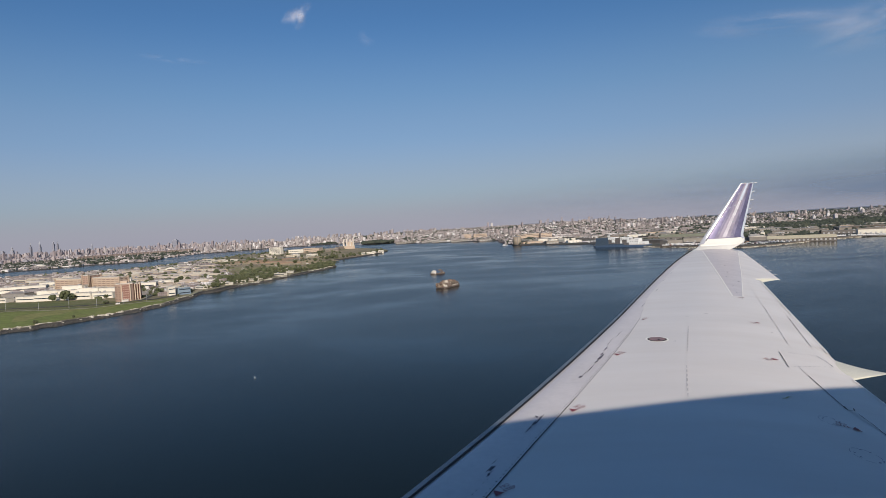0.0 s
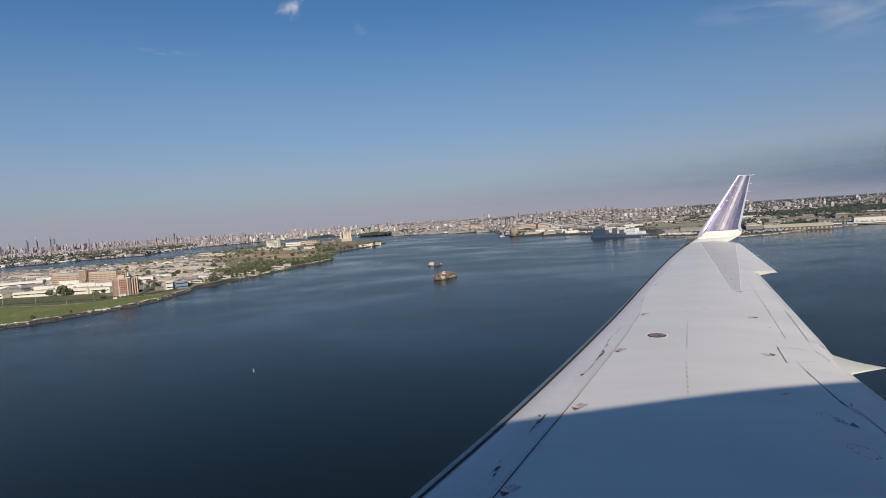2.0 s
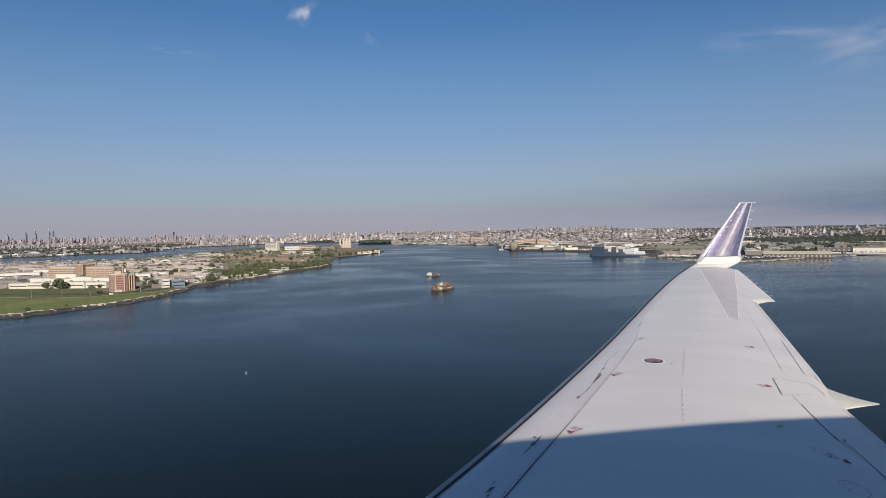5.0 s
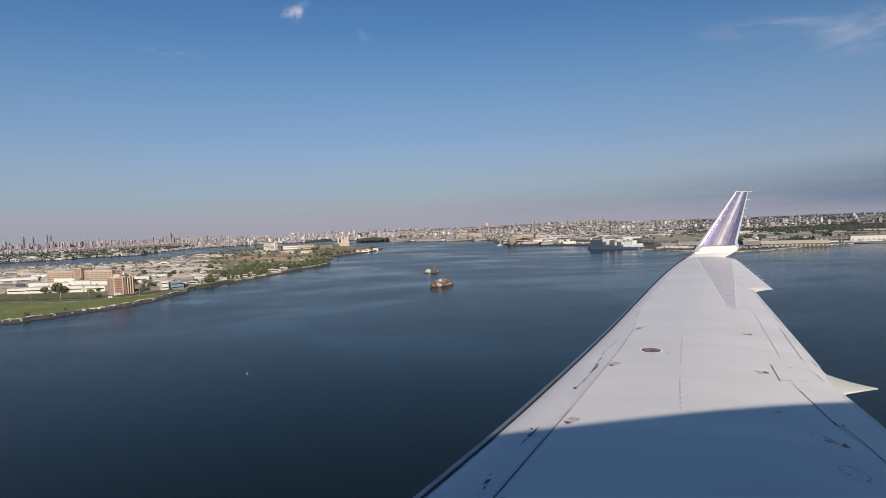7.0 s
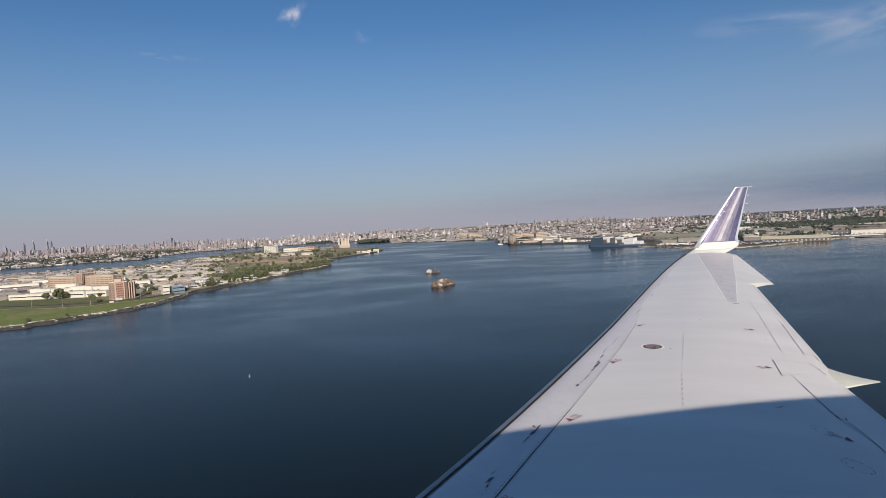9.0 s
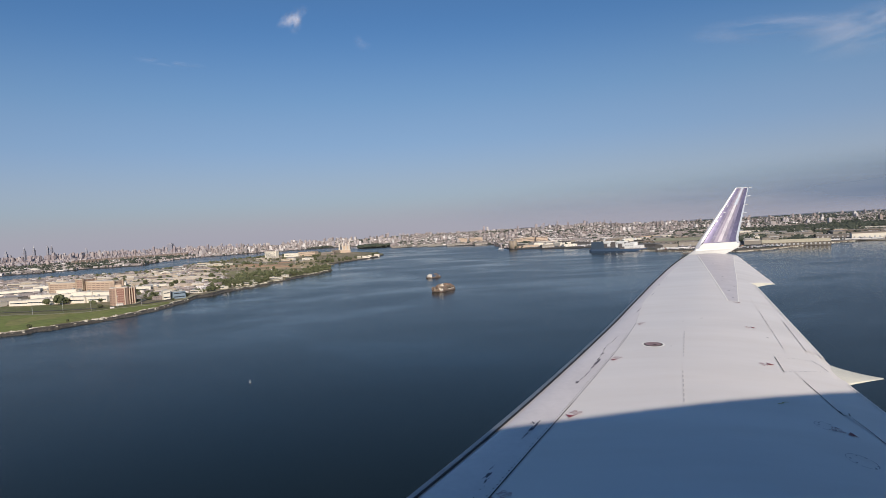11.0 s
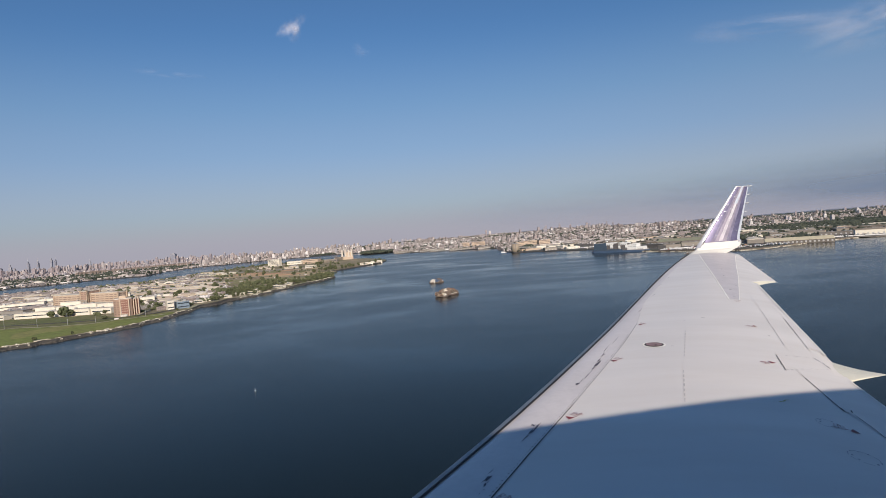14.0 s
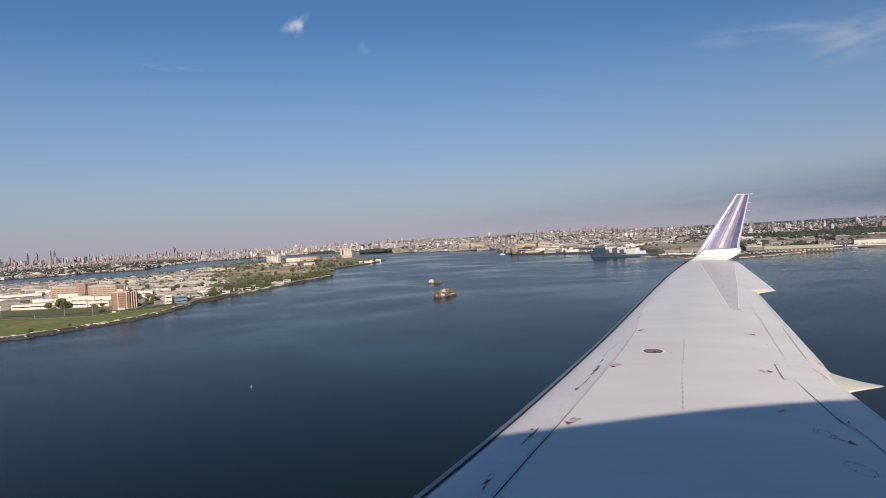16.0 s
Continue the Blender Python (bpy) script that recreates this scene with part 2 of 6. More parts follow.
# far foliage, its green dulled in the paint for haze
M_LEAFFAR = island_mat("distant_leaves_hazed", [(0.0, (0.036, 0.048, 0.036)), (0.5, (0.05, 0.062, 0.046)), (1.0, (0.08, 0.09, 0.06))], 0.9)
M_BARK = plain("bark", (0.10, 0.075, 0.05), 0.9, 0, 0.3, 1.5)
M_BRICK = plain("orange_brick", (0.38, 0.265, 0.205), 0.85, 0, 0.2, 0.3)
M_BRICKPINK = plain("pink_brown_brick", (0.27, 0.215, 0.185), 0.85, 0, 0.15, 0.3)
M_BRICKTAN = plain("tan_brick", (0.48, 0.375, 0.285), 0.85, 0, 0.15, 0.3)
M_REDPANEL = plain("red_window_panel", (0.20, 0.085, 0.065), 0.6, 0, 0.2, 0.5)
M_SHADEPANE = plain("brown_window_panes", (0.22, 0.15, 0.115), 0.5, 0, 0.2, 0.5)
M_CONC = island_mat("weathered_concrete", [(0.0, (0.26, 0.22, 0.18)), (0.3, (0.17, 0.155, 0.14)), (0.55, (0.37, 0.335, 0.285)), (0.75, (0.14, 0.115, 0.095)), (1.0, (0.29, 0.27, 0.245))], 0.8, False)
M_ISLE = island_mat("island_stucco", [(0.0, (0.66, 0.57, 0.44)), (0.5, (0.56, 0.47, 0.36)), (0.8, (0.72, 0.67, 0.56)), (1.0, (0.50, 0.41, 0.33))], 0.85, False)
M_ISLEROOF = island_mat("island_roofing", [(0.0, (0.68, 0.60, 0.49)), (0.4, (0.50, 0.42, 0.34)), (0.7, (0.78, 0.72, 0.62)), (1.0, (0.56, 0.42, 0.33))], 0.85, False)
M_WHITE = plain("white_cladding", (0.68, 0.635, 0.54), 0.6, 0, 0.10, 0.12)
M_ROOFPALE = plain("pale_membrane_roof", (0.58, 0.53, 0.45), 0.85, 0, 0.2, 0.08)
M_ROOFCREAM = plain("cream_metal_roof", (0.52, 0.47, 0.34), 0.6, 0.1, 0.15, 0.1)
# dark brown painted in place of the shade under an open-sided shed
M_SHEDDARK = plain("open_front_shade_brown", (0.13, 0.115, 0.10), 0.85, 0, 0.4, 0.15)
M_ROOFGREY = plain("grey_gravel_roof", (0.27, 0.26, 0.245), 0.9, 0, 0.25, 0.08)
M_ROOFGREEN = plain("olive_metal_roof", (0.30, 0.30, 0.20), 0.6, 0.1, 0.2, 0.1)
M_ROOFTAN = plain("tan_metal_roof", (0.30, 0.25, 0.19), 0.65, 0.1, 0.15, 0.1)
M_BLUEPANEL = plain("blue_grey_cladding", (0.06, 0.088, 0.125), 0.5, 0.1, 0.2, 0.2)
M_HALL = plain("grey_blue_hall_cladding", (0.20, 0.26, 0.32), 0.45, 0.1, 0.3, 0.15)
M_NAVALBLUE = plain("ship_blue", (0.06, 0.10, 0.17), 0.45, 0, 0.2, 0.1)
M_SHIPBROWN = plain("ship_brown_grey", (0.135, 0.12, 0.115), 0.6, 0.1, 0.3, 0.2)
M_SHIPWHITE = plain("ship_white", (0.72, 0.72, 0.70), 0.5, 0, 0.08, 0.1)
# tower glass, paled in its colour for the haze in front of it
M_HAZEGLASS = plain("hazed_tower_glass", (0.20, 0.20, 0.24), 0.3, 0, 0.2, 0.3)
M_GLASS = plain("dark_window_glass", (0.03, 0.04, 0.055), 0.12, 0, 0.2, 0.5)
M_RUST = plain("rusty_steel", (0.15, 0.115, 0.095), 0.8, 0.1, 0.4, 0.3, 0.05)
M_DECK = plain("barge_deck", (0.36, 0.31, 0.26), 0.85, 0, 0.3, 0.2)
M_SCRAP = island_mat("scrap_heap", [(0.0, (0.26, 0.16, 0.11)), (0.3, (0.10, 0.075, 0.06)), (0.55, (0.40, 0.32, 0.23)), (0.76, (0.08, 0.065, 0.06)), (0.86, (0.62, 0.55, 0.44)), (1.0, (0.80, 0.76, 0.68))], 0.8)
M_TIMBER = plain("weathered_timber", (0.14, 0.115, 0.09), 0.9, 0, 0.3, 0.6)
M_PILECAP = plain("pale_pile_caps", (0.55, 0.52, 0.47), 0.8, 0, 0.2, 0.8)
M_STACK = plain("pale_chimney", (0.56, 0.50, 0.43), 0.8, 0, 0.1, 0.1)
M_STEEL = plain("galvanised_steel", (0.42, 0.42, 0.42), 0.5, 0.5, 0.2, 0.5)
M_TRUCK = island_mat("truck_paint", [(0.0, (0.78, 0.78, 0.76)), (0.86, (0.7, 0.7, 0.68)), (0.93, (0.16, 0.18, 0.25)), (1.0, (0.28, 0.12, 0.10))], 0.5, False)
M_TYRE = plain("tyre_rubber", (0.02, 0.02, 0.02), 0.9)
# city wall and roof colours, greyed so the paint carries the distance haze
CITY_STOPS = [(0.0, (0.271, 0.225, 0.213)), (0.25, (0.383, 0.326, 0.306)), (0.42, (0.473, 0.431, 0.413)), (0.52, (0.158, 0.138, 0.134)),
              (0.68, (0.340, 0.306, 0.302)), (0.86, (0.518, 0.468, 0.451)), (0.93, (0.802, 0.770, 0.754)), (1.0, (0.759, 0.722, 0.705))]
M_CITYWALL = island_mat("city_masonry_hazed", CITY_STOPS, 0.85, True, True)
M_CITYROOF = island_mat("city_roofs_hazed", [(0.0, (0.097, 0.091, 0.092)), (0.4, (0.208, 0.188, 0.181)), (0.7, (0.359, 0.325, 0.310)), (0.88, (0.478, 0.443, 0.426)), (1.0, (0.825, 0.799, 0.783))], 0.9)
# skyline masonry with haze mixed into its pinkish-grey paint and weak window contrast
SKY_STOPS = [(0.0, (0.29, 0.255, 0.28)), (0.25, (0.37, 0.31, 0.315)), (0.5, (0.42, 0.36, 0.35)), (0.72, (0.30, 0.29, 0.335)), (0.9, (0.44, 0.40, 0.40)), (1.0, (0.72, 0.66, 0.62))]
M_TOWER = island_mat("tower_masonry_hazed", SKY_STOPS, 0.8, False, True, 0.2, 0.08, 0.35)
M_TOWERS = island_mat("skyline_masonry_hazed", SKY_STOPS, 0.8, True, True, 0.2, 0.08, 0.35)
M_WHITETOWER = island_mat("white_tower_masonry", [(0.0, (0.60, 0.57, 0.56)), (0.5, (0.44, 0.40, 0.41)), (1.0, (0.72, 0.69, 0.67))], 0.8, False, True, 0.2, 0.08, 0.35)
# dark towers, their cladding lifted to slate-blue to include the haze
M_DARKTOWER = island_mat("dark_tower_cladding_hazed", [(0.0, (0.27, 0.275, 0.33)), (1.0, (0.34, 0.34, 0.39))], 0.5, False, True)
# woodland seen through haze, the blue-grey veil being in the base colour
M_RIDGE = plain("far_woodland_hazed", (0.15, 0.165, 0.20), 0.95, 0, 0.25, 0.01)


# ---- building helpers ----
def link_mesh(name, me, mats, parent=None, smooth=False):
    for m in mats if isinstance(mats, (list, tuple)) else [mats]:
        me.materials.append(m)
    if smooth:
        me.polygons.foreach_set("use_smooth", [True] * len(me.polygons))
    ob = new(name, me)
    if parent:
        ob.parent = parent
    return ob


def part(name, bm, mats, parent=None, label="", smooth=False):
    """One bmesh as one mesh object under a thing or a part."""
    me = bpy.data.meshes.new(name)
    bm.normal_update()
    bm.to_mesh(me)
    bm.free()
    ob = link_mesh(name, me, mats, parent, smooth)
    return tagged(ob, label) if label else ob


def pymesh(name, verts, faces, mats, parent=None, label="", smooth=False, slots=None):
    me = bpy.data.meshes.new(name)
    me.from_pydata(verts, [], faces)
    if slots:
        me.polygons.foreach_set("material_index", slots)
    me.update()
    ob = link_mesh(name, me, mats, parent, smooth)
    return tagged(ob, label) if label else ob


def thing(name, m, label, category, group="", kind=""):
    ob = new(name)
    ob.matrix_world = m
    ob.empty_display_size = 0.5
    return tagged(ob, label, category, group, kind)


def add_box(bm, x, y, z, w, d, h, rz=0.0, bevel=0.0, slot=0):
    """A box standing on (x, y, z)."""
    m = Matrix.Translation((x, y, z + h / 2)) @ Matrix.Rotation(rz, 4, "Z") @ Matrix.Diagonal((w, d, h, 1))
    r = bmesh.ops.create_cube(bm, size=1.0, matrix=m)
    fs = {f for v in r["verts"] for f in v.link_faces}
    for f in fs:
        f.material_index = slot
    if bevel:
        es = list({e for v in r["verts"] for e in v.link_edges})
        bmesh.ops.bevel(bm, geom=es, offset=bevel, segments=1, affect="EDGES")
    return fs


def box(x, y, z, w, d, h, rz=0.0, bevel=0.0):
    bm = bmesh.new()
    add_box(bm, x, y, z, w, d, h, rz, bevel)
    return bm


def tube(x, y, z, r0, r1, h, seg=12):
    bm = bmesh.new()
    bmesh.ops.create_cone(bm, cap_ends=True, segments=seg, radius1=r0, radius2=r1, depth=h,
                          matrix=Matrix.Translation((x, y, z + h / 2)))
    return bm


def gable(x, y, z, w, d, rise, eave=0.5, thick=0.4):
    """A pitched roof, its ridge along x, with thickness and overhang."""
    bm = bmesh.new()
    a, b = w / 2 + eave, d / 2 + eave
    prof = [(-b, 0), (0, rise), (b, 0), (b, -thick), (-b, -thick)]
    ends = [[bm.verts.new((x + sx * a, y + py, z + pz)) for py, pz in prof] for sx in (-1, 1)]
    for i in range(5):
        j = (i + 1) % 5
        bm.faces.new((ends[0][i], ends[0][j], ends[1][j], ends[1][i]))
    bm.faces.new(ends[0][::-1])
    bm.faces.new(ends[1])
    bmesh.ops.recalc_face_normals(bm, faces=bm.faces)
    return bm


def interp(table, t):
    """Linear look-up in rows of (t, value)."""
    if t <= table[0][0]:
        return table[0][1]
    for (a, va), (b, vb) in zip(table, table[1:]):
        if t <= b:
            return va + (vb - va) * (t - a) / (b - a)
    return table[-1][1]


# ---- the aircraft ----
AFT = Vector((0.992, 0.13, 0.0)).normalized()      # along the fuselage, towards the tail
OUT = Vector((-AFT.y, AFT.x, 0.0))                 # across it, towards the wing tip
EYE = 90.0


def span_point(s):
    return Vector((-0.198 + 4.743 * s, 2.533 + 8.674 * s, 0.0))


NOSE = [(-0.42, -0.185), (-0.095, -0.061), (0.0, -0.021), (0.072, 0.009), (0.109, 0.015), (0.17, 0.017), (0.223, 0.015), (0.262, 0.01),
        (0.358, -0.005), (0.461, -0.043), (0.613, -0.09), (0.746, -0.116), (0.855, -0.109), (0.941, -0.071), (1.0, -0.02)]
CHORD = [(-0.42, 4.02), (0.103, 2.39), (0.156, 2.205), (0.604, 1.394), (0.608, 1.32), (0.683, 1.658), (1.0, 0.90)]


def nose(s):
    """Where the leading edge lies off the straight datum: a shallow bow inboard, a rounded swell at the tip."""
    return (interp(NOSE, s - 0.03) + interp(NOSE, s) + interp(NOSE, s + 0.03)) / 3


def base_chord(s):
    return 2.58 - 1.72 * s


def true_chord(s):
    """Leading-edge datum to trailing edge; the tip panel stands out behind a slanting notch."""
    return interp(CHORD, s)


def skin(s, w, lift=0.0):
    """Point on the wing's upper skin: s along the span, w metres aft of the leading edge."""
    q = span_point(s) + w * AFT
    c = base_chord(s)
    u = w / c
    z = -1.25 + 0.045 * q.y - 0.237 * c * max(0.0, u - 0.35) ** 2
    e = nose(s)
    if w < e + 0.2:                                    # the nose rounds down towards the leading edge
        z -= 0.65 * min(1.0, max(0.0, (0.95 - s) / 0.5)) * (e + 0.2 - w) ** 2
    if w < e:
        z -= 40.0 * (w - e) ** 2
    return Vector((q.x, q.y, EYE + z + lift))


def under(s, w):
    """Point on the lower skin."""
    c = true_chord(s)
    u = min(1.0, max(0.0, (w - nose(s)) / (c - nose(s))))
    t = interp([(0.0, 0.22), (0.55, 0.20), (0.66, 0.09), (1.0, 0.09)], s) * c * (0.14 + 0.86 * math.sqrt(u)) * (1 - u) * 0.9
    p = skin(s, w)
    return Vector((p.x, p.y, p.z - t - 0.012))


def wing_patch(s0, s1, w0, w1, ns, nw, lift=0.0):
    """A patch of upper skin between two stations; w0 and w1 are functions of s."""
    bm = bmesh.new()
    rows = []
    for i in range(ns + 1):
        s = s0 + (s1 - s0) * i / ns
        a, b = w0(s), w1(s)
        rows.append([bm.verts.new(skin(s, a + (b - a) * j / nw, lift)) for j in range(nw + 1)])
    for i in range(ns):
        for j in range(nw):
            bm.faces.new((rows[i][j], rows[i][j + 1], rows[i + 1][j + 1], rows[i + 1][j]))
    bmesh.ops.recalc_face_normals(bm, faces=bm.faces)
    for f in bm.faces:
        if f.normal.z < 0:
            f.normal_flip()
    return bm


def wing_strip(points, width, lift=0.0025):
    """A thin raised strip that follows (s, w) points over the skin."""
    bm = bmesh.new()
    ps = []
    for (s0, w0), (s1, w1) in zip(points, points[1:]):
        k = max(2, int(abs(s1 - s0) * 40) + int(abs(w1 - w0) * 8))
        ps += [(s0 + (s1 - s0) * i / k, w0 + (w1 - w0) * i / k) for i in range(k)]
    ps.append(points[-1])
    left, right = [], []
    for i, (s, w) in enumerate(ps):
        p0, p1 = skin(*ps[max(0, i - 1)]), skin(*ps[min(len(ps) - 1, i + 1)])
        side = (p1 - p0).cross(Vector((0, 0, 1))).normalized() * width / 2
        p = skin(s, w, lift)
        left.append(bm.verts.new(p - side))
        right.append(bm.verts.new(p + side))
    for i in range(len(ps) - 1):
        bm.faces.new((left[i], left[i + 1], right[i + 1], right[i]))
    bmesh.ops.recalc_face_normals(bm, faces=bm.faces)
    for f in bm.faces:
        if f.normal.z < 0:
            f.normal_flip()
    return bm


def skin_at(s, w, aft, out, lift=0.0):
    """The skin a little aft and outboard of (s, w)."""
    return skin(s + out / 7.99, w + aft - 0.73 * out, lift)


def wing_disc(s, w, r, lift=0.0025, seg=24, squash=1.0):
    bm = bmesh.new()
    ring = []
    for i in range(seg):
        a = 2 * math.pi * i / seg
        ring.append(bm.verts.new(skin_at(s, w, math.cos(a) * r, math.sin(a) * r * squash, lift)))
    bm.faces.new(ring)
    bmesh.ops.recalc_face_normals(bm, faces=bm.faces)
    for f in bm.faces:
        if f.normal.z < 0:
            f.normal_flip()
    return bm


aircraft = thing("airplane", FLIGHT, "white narrow-body jet flying low over the river", "airplane")

# fuselage: a smooth tube with a row of windows, its flank just behind the eye
R_F = 1.345
F_AFT = Vector((math.cos(radians(11.5)), math.sin(radians(11.5)), 0.0))
F_OUT = Vector((-F_AFT.y, F_AFT.x, 0.0))
AXIS_OFF, AXIS_DROP = -0.075 - math.sqrt(R_F ** 2 - 0.35 ** 2), -0.35


def fuselage_point(along, ang, r):
    c = F_OUT * AXIS_OFF + Vector((0, 0, EYE + AXIS_DROP))
    return c + F_AFT * along + F_OUT * math.cos(ang) * r + Vector((0, 0, math.sin(ang) * r))


def fuselage_mesh():
    bm = bmesh.new()
    seg, rows = 64, []
    stations = [-13.0, -12.7, -12.0, -10.8, -9.0, -7.0] + [-6.0 + 0.4 * i for i in range(31)] + [8.0, 10.0, 12.0, 14.0, 15.5, 16.2]
    for al in stations:
        k = 1.0
        if al < -7.0:
            k = math.sqrt(max(0.004, 1 - ((-7.0 - al) / 6.0) ** 2))
        if al > 8.0:
            k = max(0.08, 1 - ((al - 8.0) / 8.6) ** 1.6)
        rows.append([bm.verts.new(fuselage_point(al, 2 * math.pi * i / seg, R_F * k)) for i in range(seg)])
    for a, b in zip(rows, rows[1:]):
        for i in range(seg):
            j = (i + 1) % seg
            bm.faces.new((a[i], a[j], b[j], b[i]))
    bm.faces.new(rows[0])
    bm.faces.new(rows[-1][::-1])
    # the open cabin window at the eye
    eye = Vector((0, 0, EYE + 0.02))
    gone = [f for f in bm.faces if (f.calc_center_median() - eye).length < 0.24]
    bmesh.ops.delete(bm, geom=gone, context="FACES")
    bmesh.ops.recalc_face_normals(bm, faces=bm.faces)
    return bm


part("fuselage", fuselage_mesh(), M_FUSE, aircraft, "plain white fuselage tube", True)
for k in range(-7, 9):
    if k == 0:
        continue
    bm = bmesh.new()
    ang0 = math.asin(0.35 / R_F)
    vs = []
    for i in range(16):
        a = 2 * math.pi * i / 16
        vs.append(bm.verts.new(fuselage_point(k * 0.79 + 0.115 * math.cos(a), ang0 + 0.125 * math.sin(a), R_F + 0.006)))
    bm.faces.new(vs)
    part("cabin_window", bm, M_CABIN, aircraft)


# wing box: upper and lower skins joined
def wing_body():
    bm = bmesh.new()
    ups, downs = [], []
    ss = [-0.42 + 1.02 * i / 46 for i in range(47)] + [0.604, 0.608] + [0.608 + 0.015 * (i + 1) for i in range(5)] + [0.683 + 0.317 * (i + 1) / 18 for i in range(18)]
    us = [-0.008, -0.005, -0.002, 0, 0.006, 0.015, 0.025, 0.04, 0.055, 0.07, 0.085] + [0.1 + 0.9 * i / 20 for i in range(21)]
    for s in ss:
        c = true_chord(s)
        e = nose(s)
        ups.append([bm.verts.new(skin(s, e + u * (c - e))) for u in us])
        downs.append([bm.verts.new(under(s, e + u * (c - e))) for u in us])
    for i in range(len(ss) - 1):
        for j in range(len(us) - 1):
            bm.faces.new((ups[i][j], ups[i][j + 1], ups[i + 1][j + 1], ups[i + 1][j]))
            bm.faces.new((downs[i + 1][j], downs[i + 1][j + 1], downs[i][j + 1], downs[i][j]))
        for j in (0, len(us) - 1):
            bm.faces.new((ups[i][j], ups[i + 1][j], downs[i + 1][j], downs[i][j]))
    for i in (0, len(ss) - 1):
        bm.faces.new(ups[i] + downs[i][::-1])
    bmesh.ops.recalc_face_normals(bm, faces=bm.faces)
    return bm


wing = part("wing", wing_body(), M_WING, aircraft, "light grey-white swept wing, faintly streaked", True)

# the slanting cut end of the longer tip panel, its raw edge catching the light
bm = bmesh.new()
cut = [(0.609 + 0.0745 * i / 10, 1.33 + 0.325 * i / 10) for i in range(11)]
upper = [bm.verts.new(skin(a, w, 0.002)) for a, w in cut]
lower = [bm.verts.new(skin(a, w, -0.060 + 0.052 * i / 10) + AFT * 0.02) for i, (a, w) in enumerate(cut)]
for i in range(10):
    bm.faces.new((upper[i], upper[i + 1], lower[i + 1], lower[i]))
part("tip_panel_end", bm, M_CREAM, wing, "pale cut end of the tip panel")

# leading edge, the curved nose's shading put in as a lilac tint, with a dark sealant line behind it
JOINT = [(-0.42, 0.47), (-0.1, 0.418), (-0.015, 0.404), (0.037, 0.394), (0.108, 0.389), (0.178, 0.374), (0.226, 0.36), (0.274, 0.340), (0.346, 0.289),
         (0.40, 0.21), (0.47, 0.12), (0.7, 0.03), (0.93, 0.01)]
part("leading_edge", wing_patch(-0.42, 0.9, lambda s: nose(s) + 0.078 - 0.06 * max(0, s), lambda s: max(nose(s) + 0.10 - 0.04 * max(0, s), interp(JOINT, s)), 66, 12, 0.002), M_LE, wing,
     "leading edge tinted lilac-grey for the nose's shading", True)
part("nose_rim", wing_patch(-0.42, 0.99, lambda s: nose(s) - 0.014, lambda s: nose(s) + 0.056 - 0.050 * max(0, s), 66, 6, 0.003), M_RIM, wing, "dull blue-grey metal rim", True)
part("sealant_line", wing_patch(-0.42, 0.97, lambda s: nose(s) + 0.055 - 0.050 * max(0, s), lambda s: nose(s) + 0.082 - 0.044 * max(0, s), 66, 2, 0.006), M_DARK, wing,
     "black sealant line along the nose")
part("skin_joint", wing_strip([q for q in JOINT if q[0] < 0.16], 0.0055), M_DARK, wing,
     "dark joint behind the leading edge")
part("skin_joint", wing_strip([q for q in JOINT if 0.1 < q[0] < 0.36], 0.0035, 0.0022), M_SEAM, wing)
part("skin_joint", wing_strip([q for q in JOINT if 0.34 < q[0] < 0.42], 0.003, 0.0022), M_FAINT, wing)
# short fasteners along the joint, and a double row near the root
bm = bmesh.new()
for i in range(150):
    s = -0.16 + i * 0.0036
    if s > 0.30:
        break
    for dw, r in ((-0.015, 0.0040), (-0.072, 0.0034)):
        if dw < -0.05 and (s > 0.0 or i % 3 == 0):
            continue
        w = interp(JOINT, s) + dw + random.uniform(-0.003, 0.003)
        bmesh.ops.create_circle(bm, cap_ends=True, segments=8, radius=r * random.uniform(0.7, 1.1), matrix=Matrix.Translation(skin(s, w, 0.0035)))
tagged(part("fastener_row", bm, M_DARK, wing, "row of dark countersunk fasteners"), kind="stuff")

# worn, darkened patches on the leading edge
for s, w, ls, lw in ((0.280, 0.240, 0.022, 0.016), (0.262, 0.228, 0.012, 0.012), (0.247, 0.235, 0.010, 0.02), (0.230, 0.262, 0.014, 0.035), (0.216, 0.272, 0.012, 0.03),
                     (0.203, 0.287, 0.016, 0.05), (0.192, 0.292, 0.010, 0.035), (0.174, 0.299, 0.022, 0.02), (0.163, 0.29, 0.010, 0.012), (0.155, 0.285, 0.005, 0.06),
                     (0.075, 0.291, 0.014, 0.03), (0.068, 0.29, 0.010, 0.045), (0.060, 0.287, 0.008, 0.03), (0.079, 0.262, 0.004, 0.07), (0.414, 0.178, 0.02, 0.03),
                     (0.516, 0.141, 0.016, 0.012), (0.596, 0.085, 0.02, 0.02), (0.665, 0.075, 0.014, 0.018), (0.010, 0.297, 0.007, 0.06), (0.004, 0.315, 0.006, 0.03), (0.018, 0.28, 0.006, 0.02)):
    bm = bmesh.new()
    rim = []
    for i in range(14):
        a = 2 * math.pi * i / 14
        k = 0.12 + 0.8 * random.random()
        rim.append(bm.verts.new(skin(s + ls * 0.8 * math.sin(a) * k, w + lw * 0.36 * math.cos(a) * k - 0.1 * ls * math.sin(a), 0.0045)))
    bm.faces.new(rim)
    for f in bm.faces:
        f.normal_update()
        if f.normal.z < 0:
            f.normal_flip()
    part("worn_patch", bm, M_SOOT, wing)

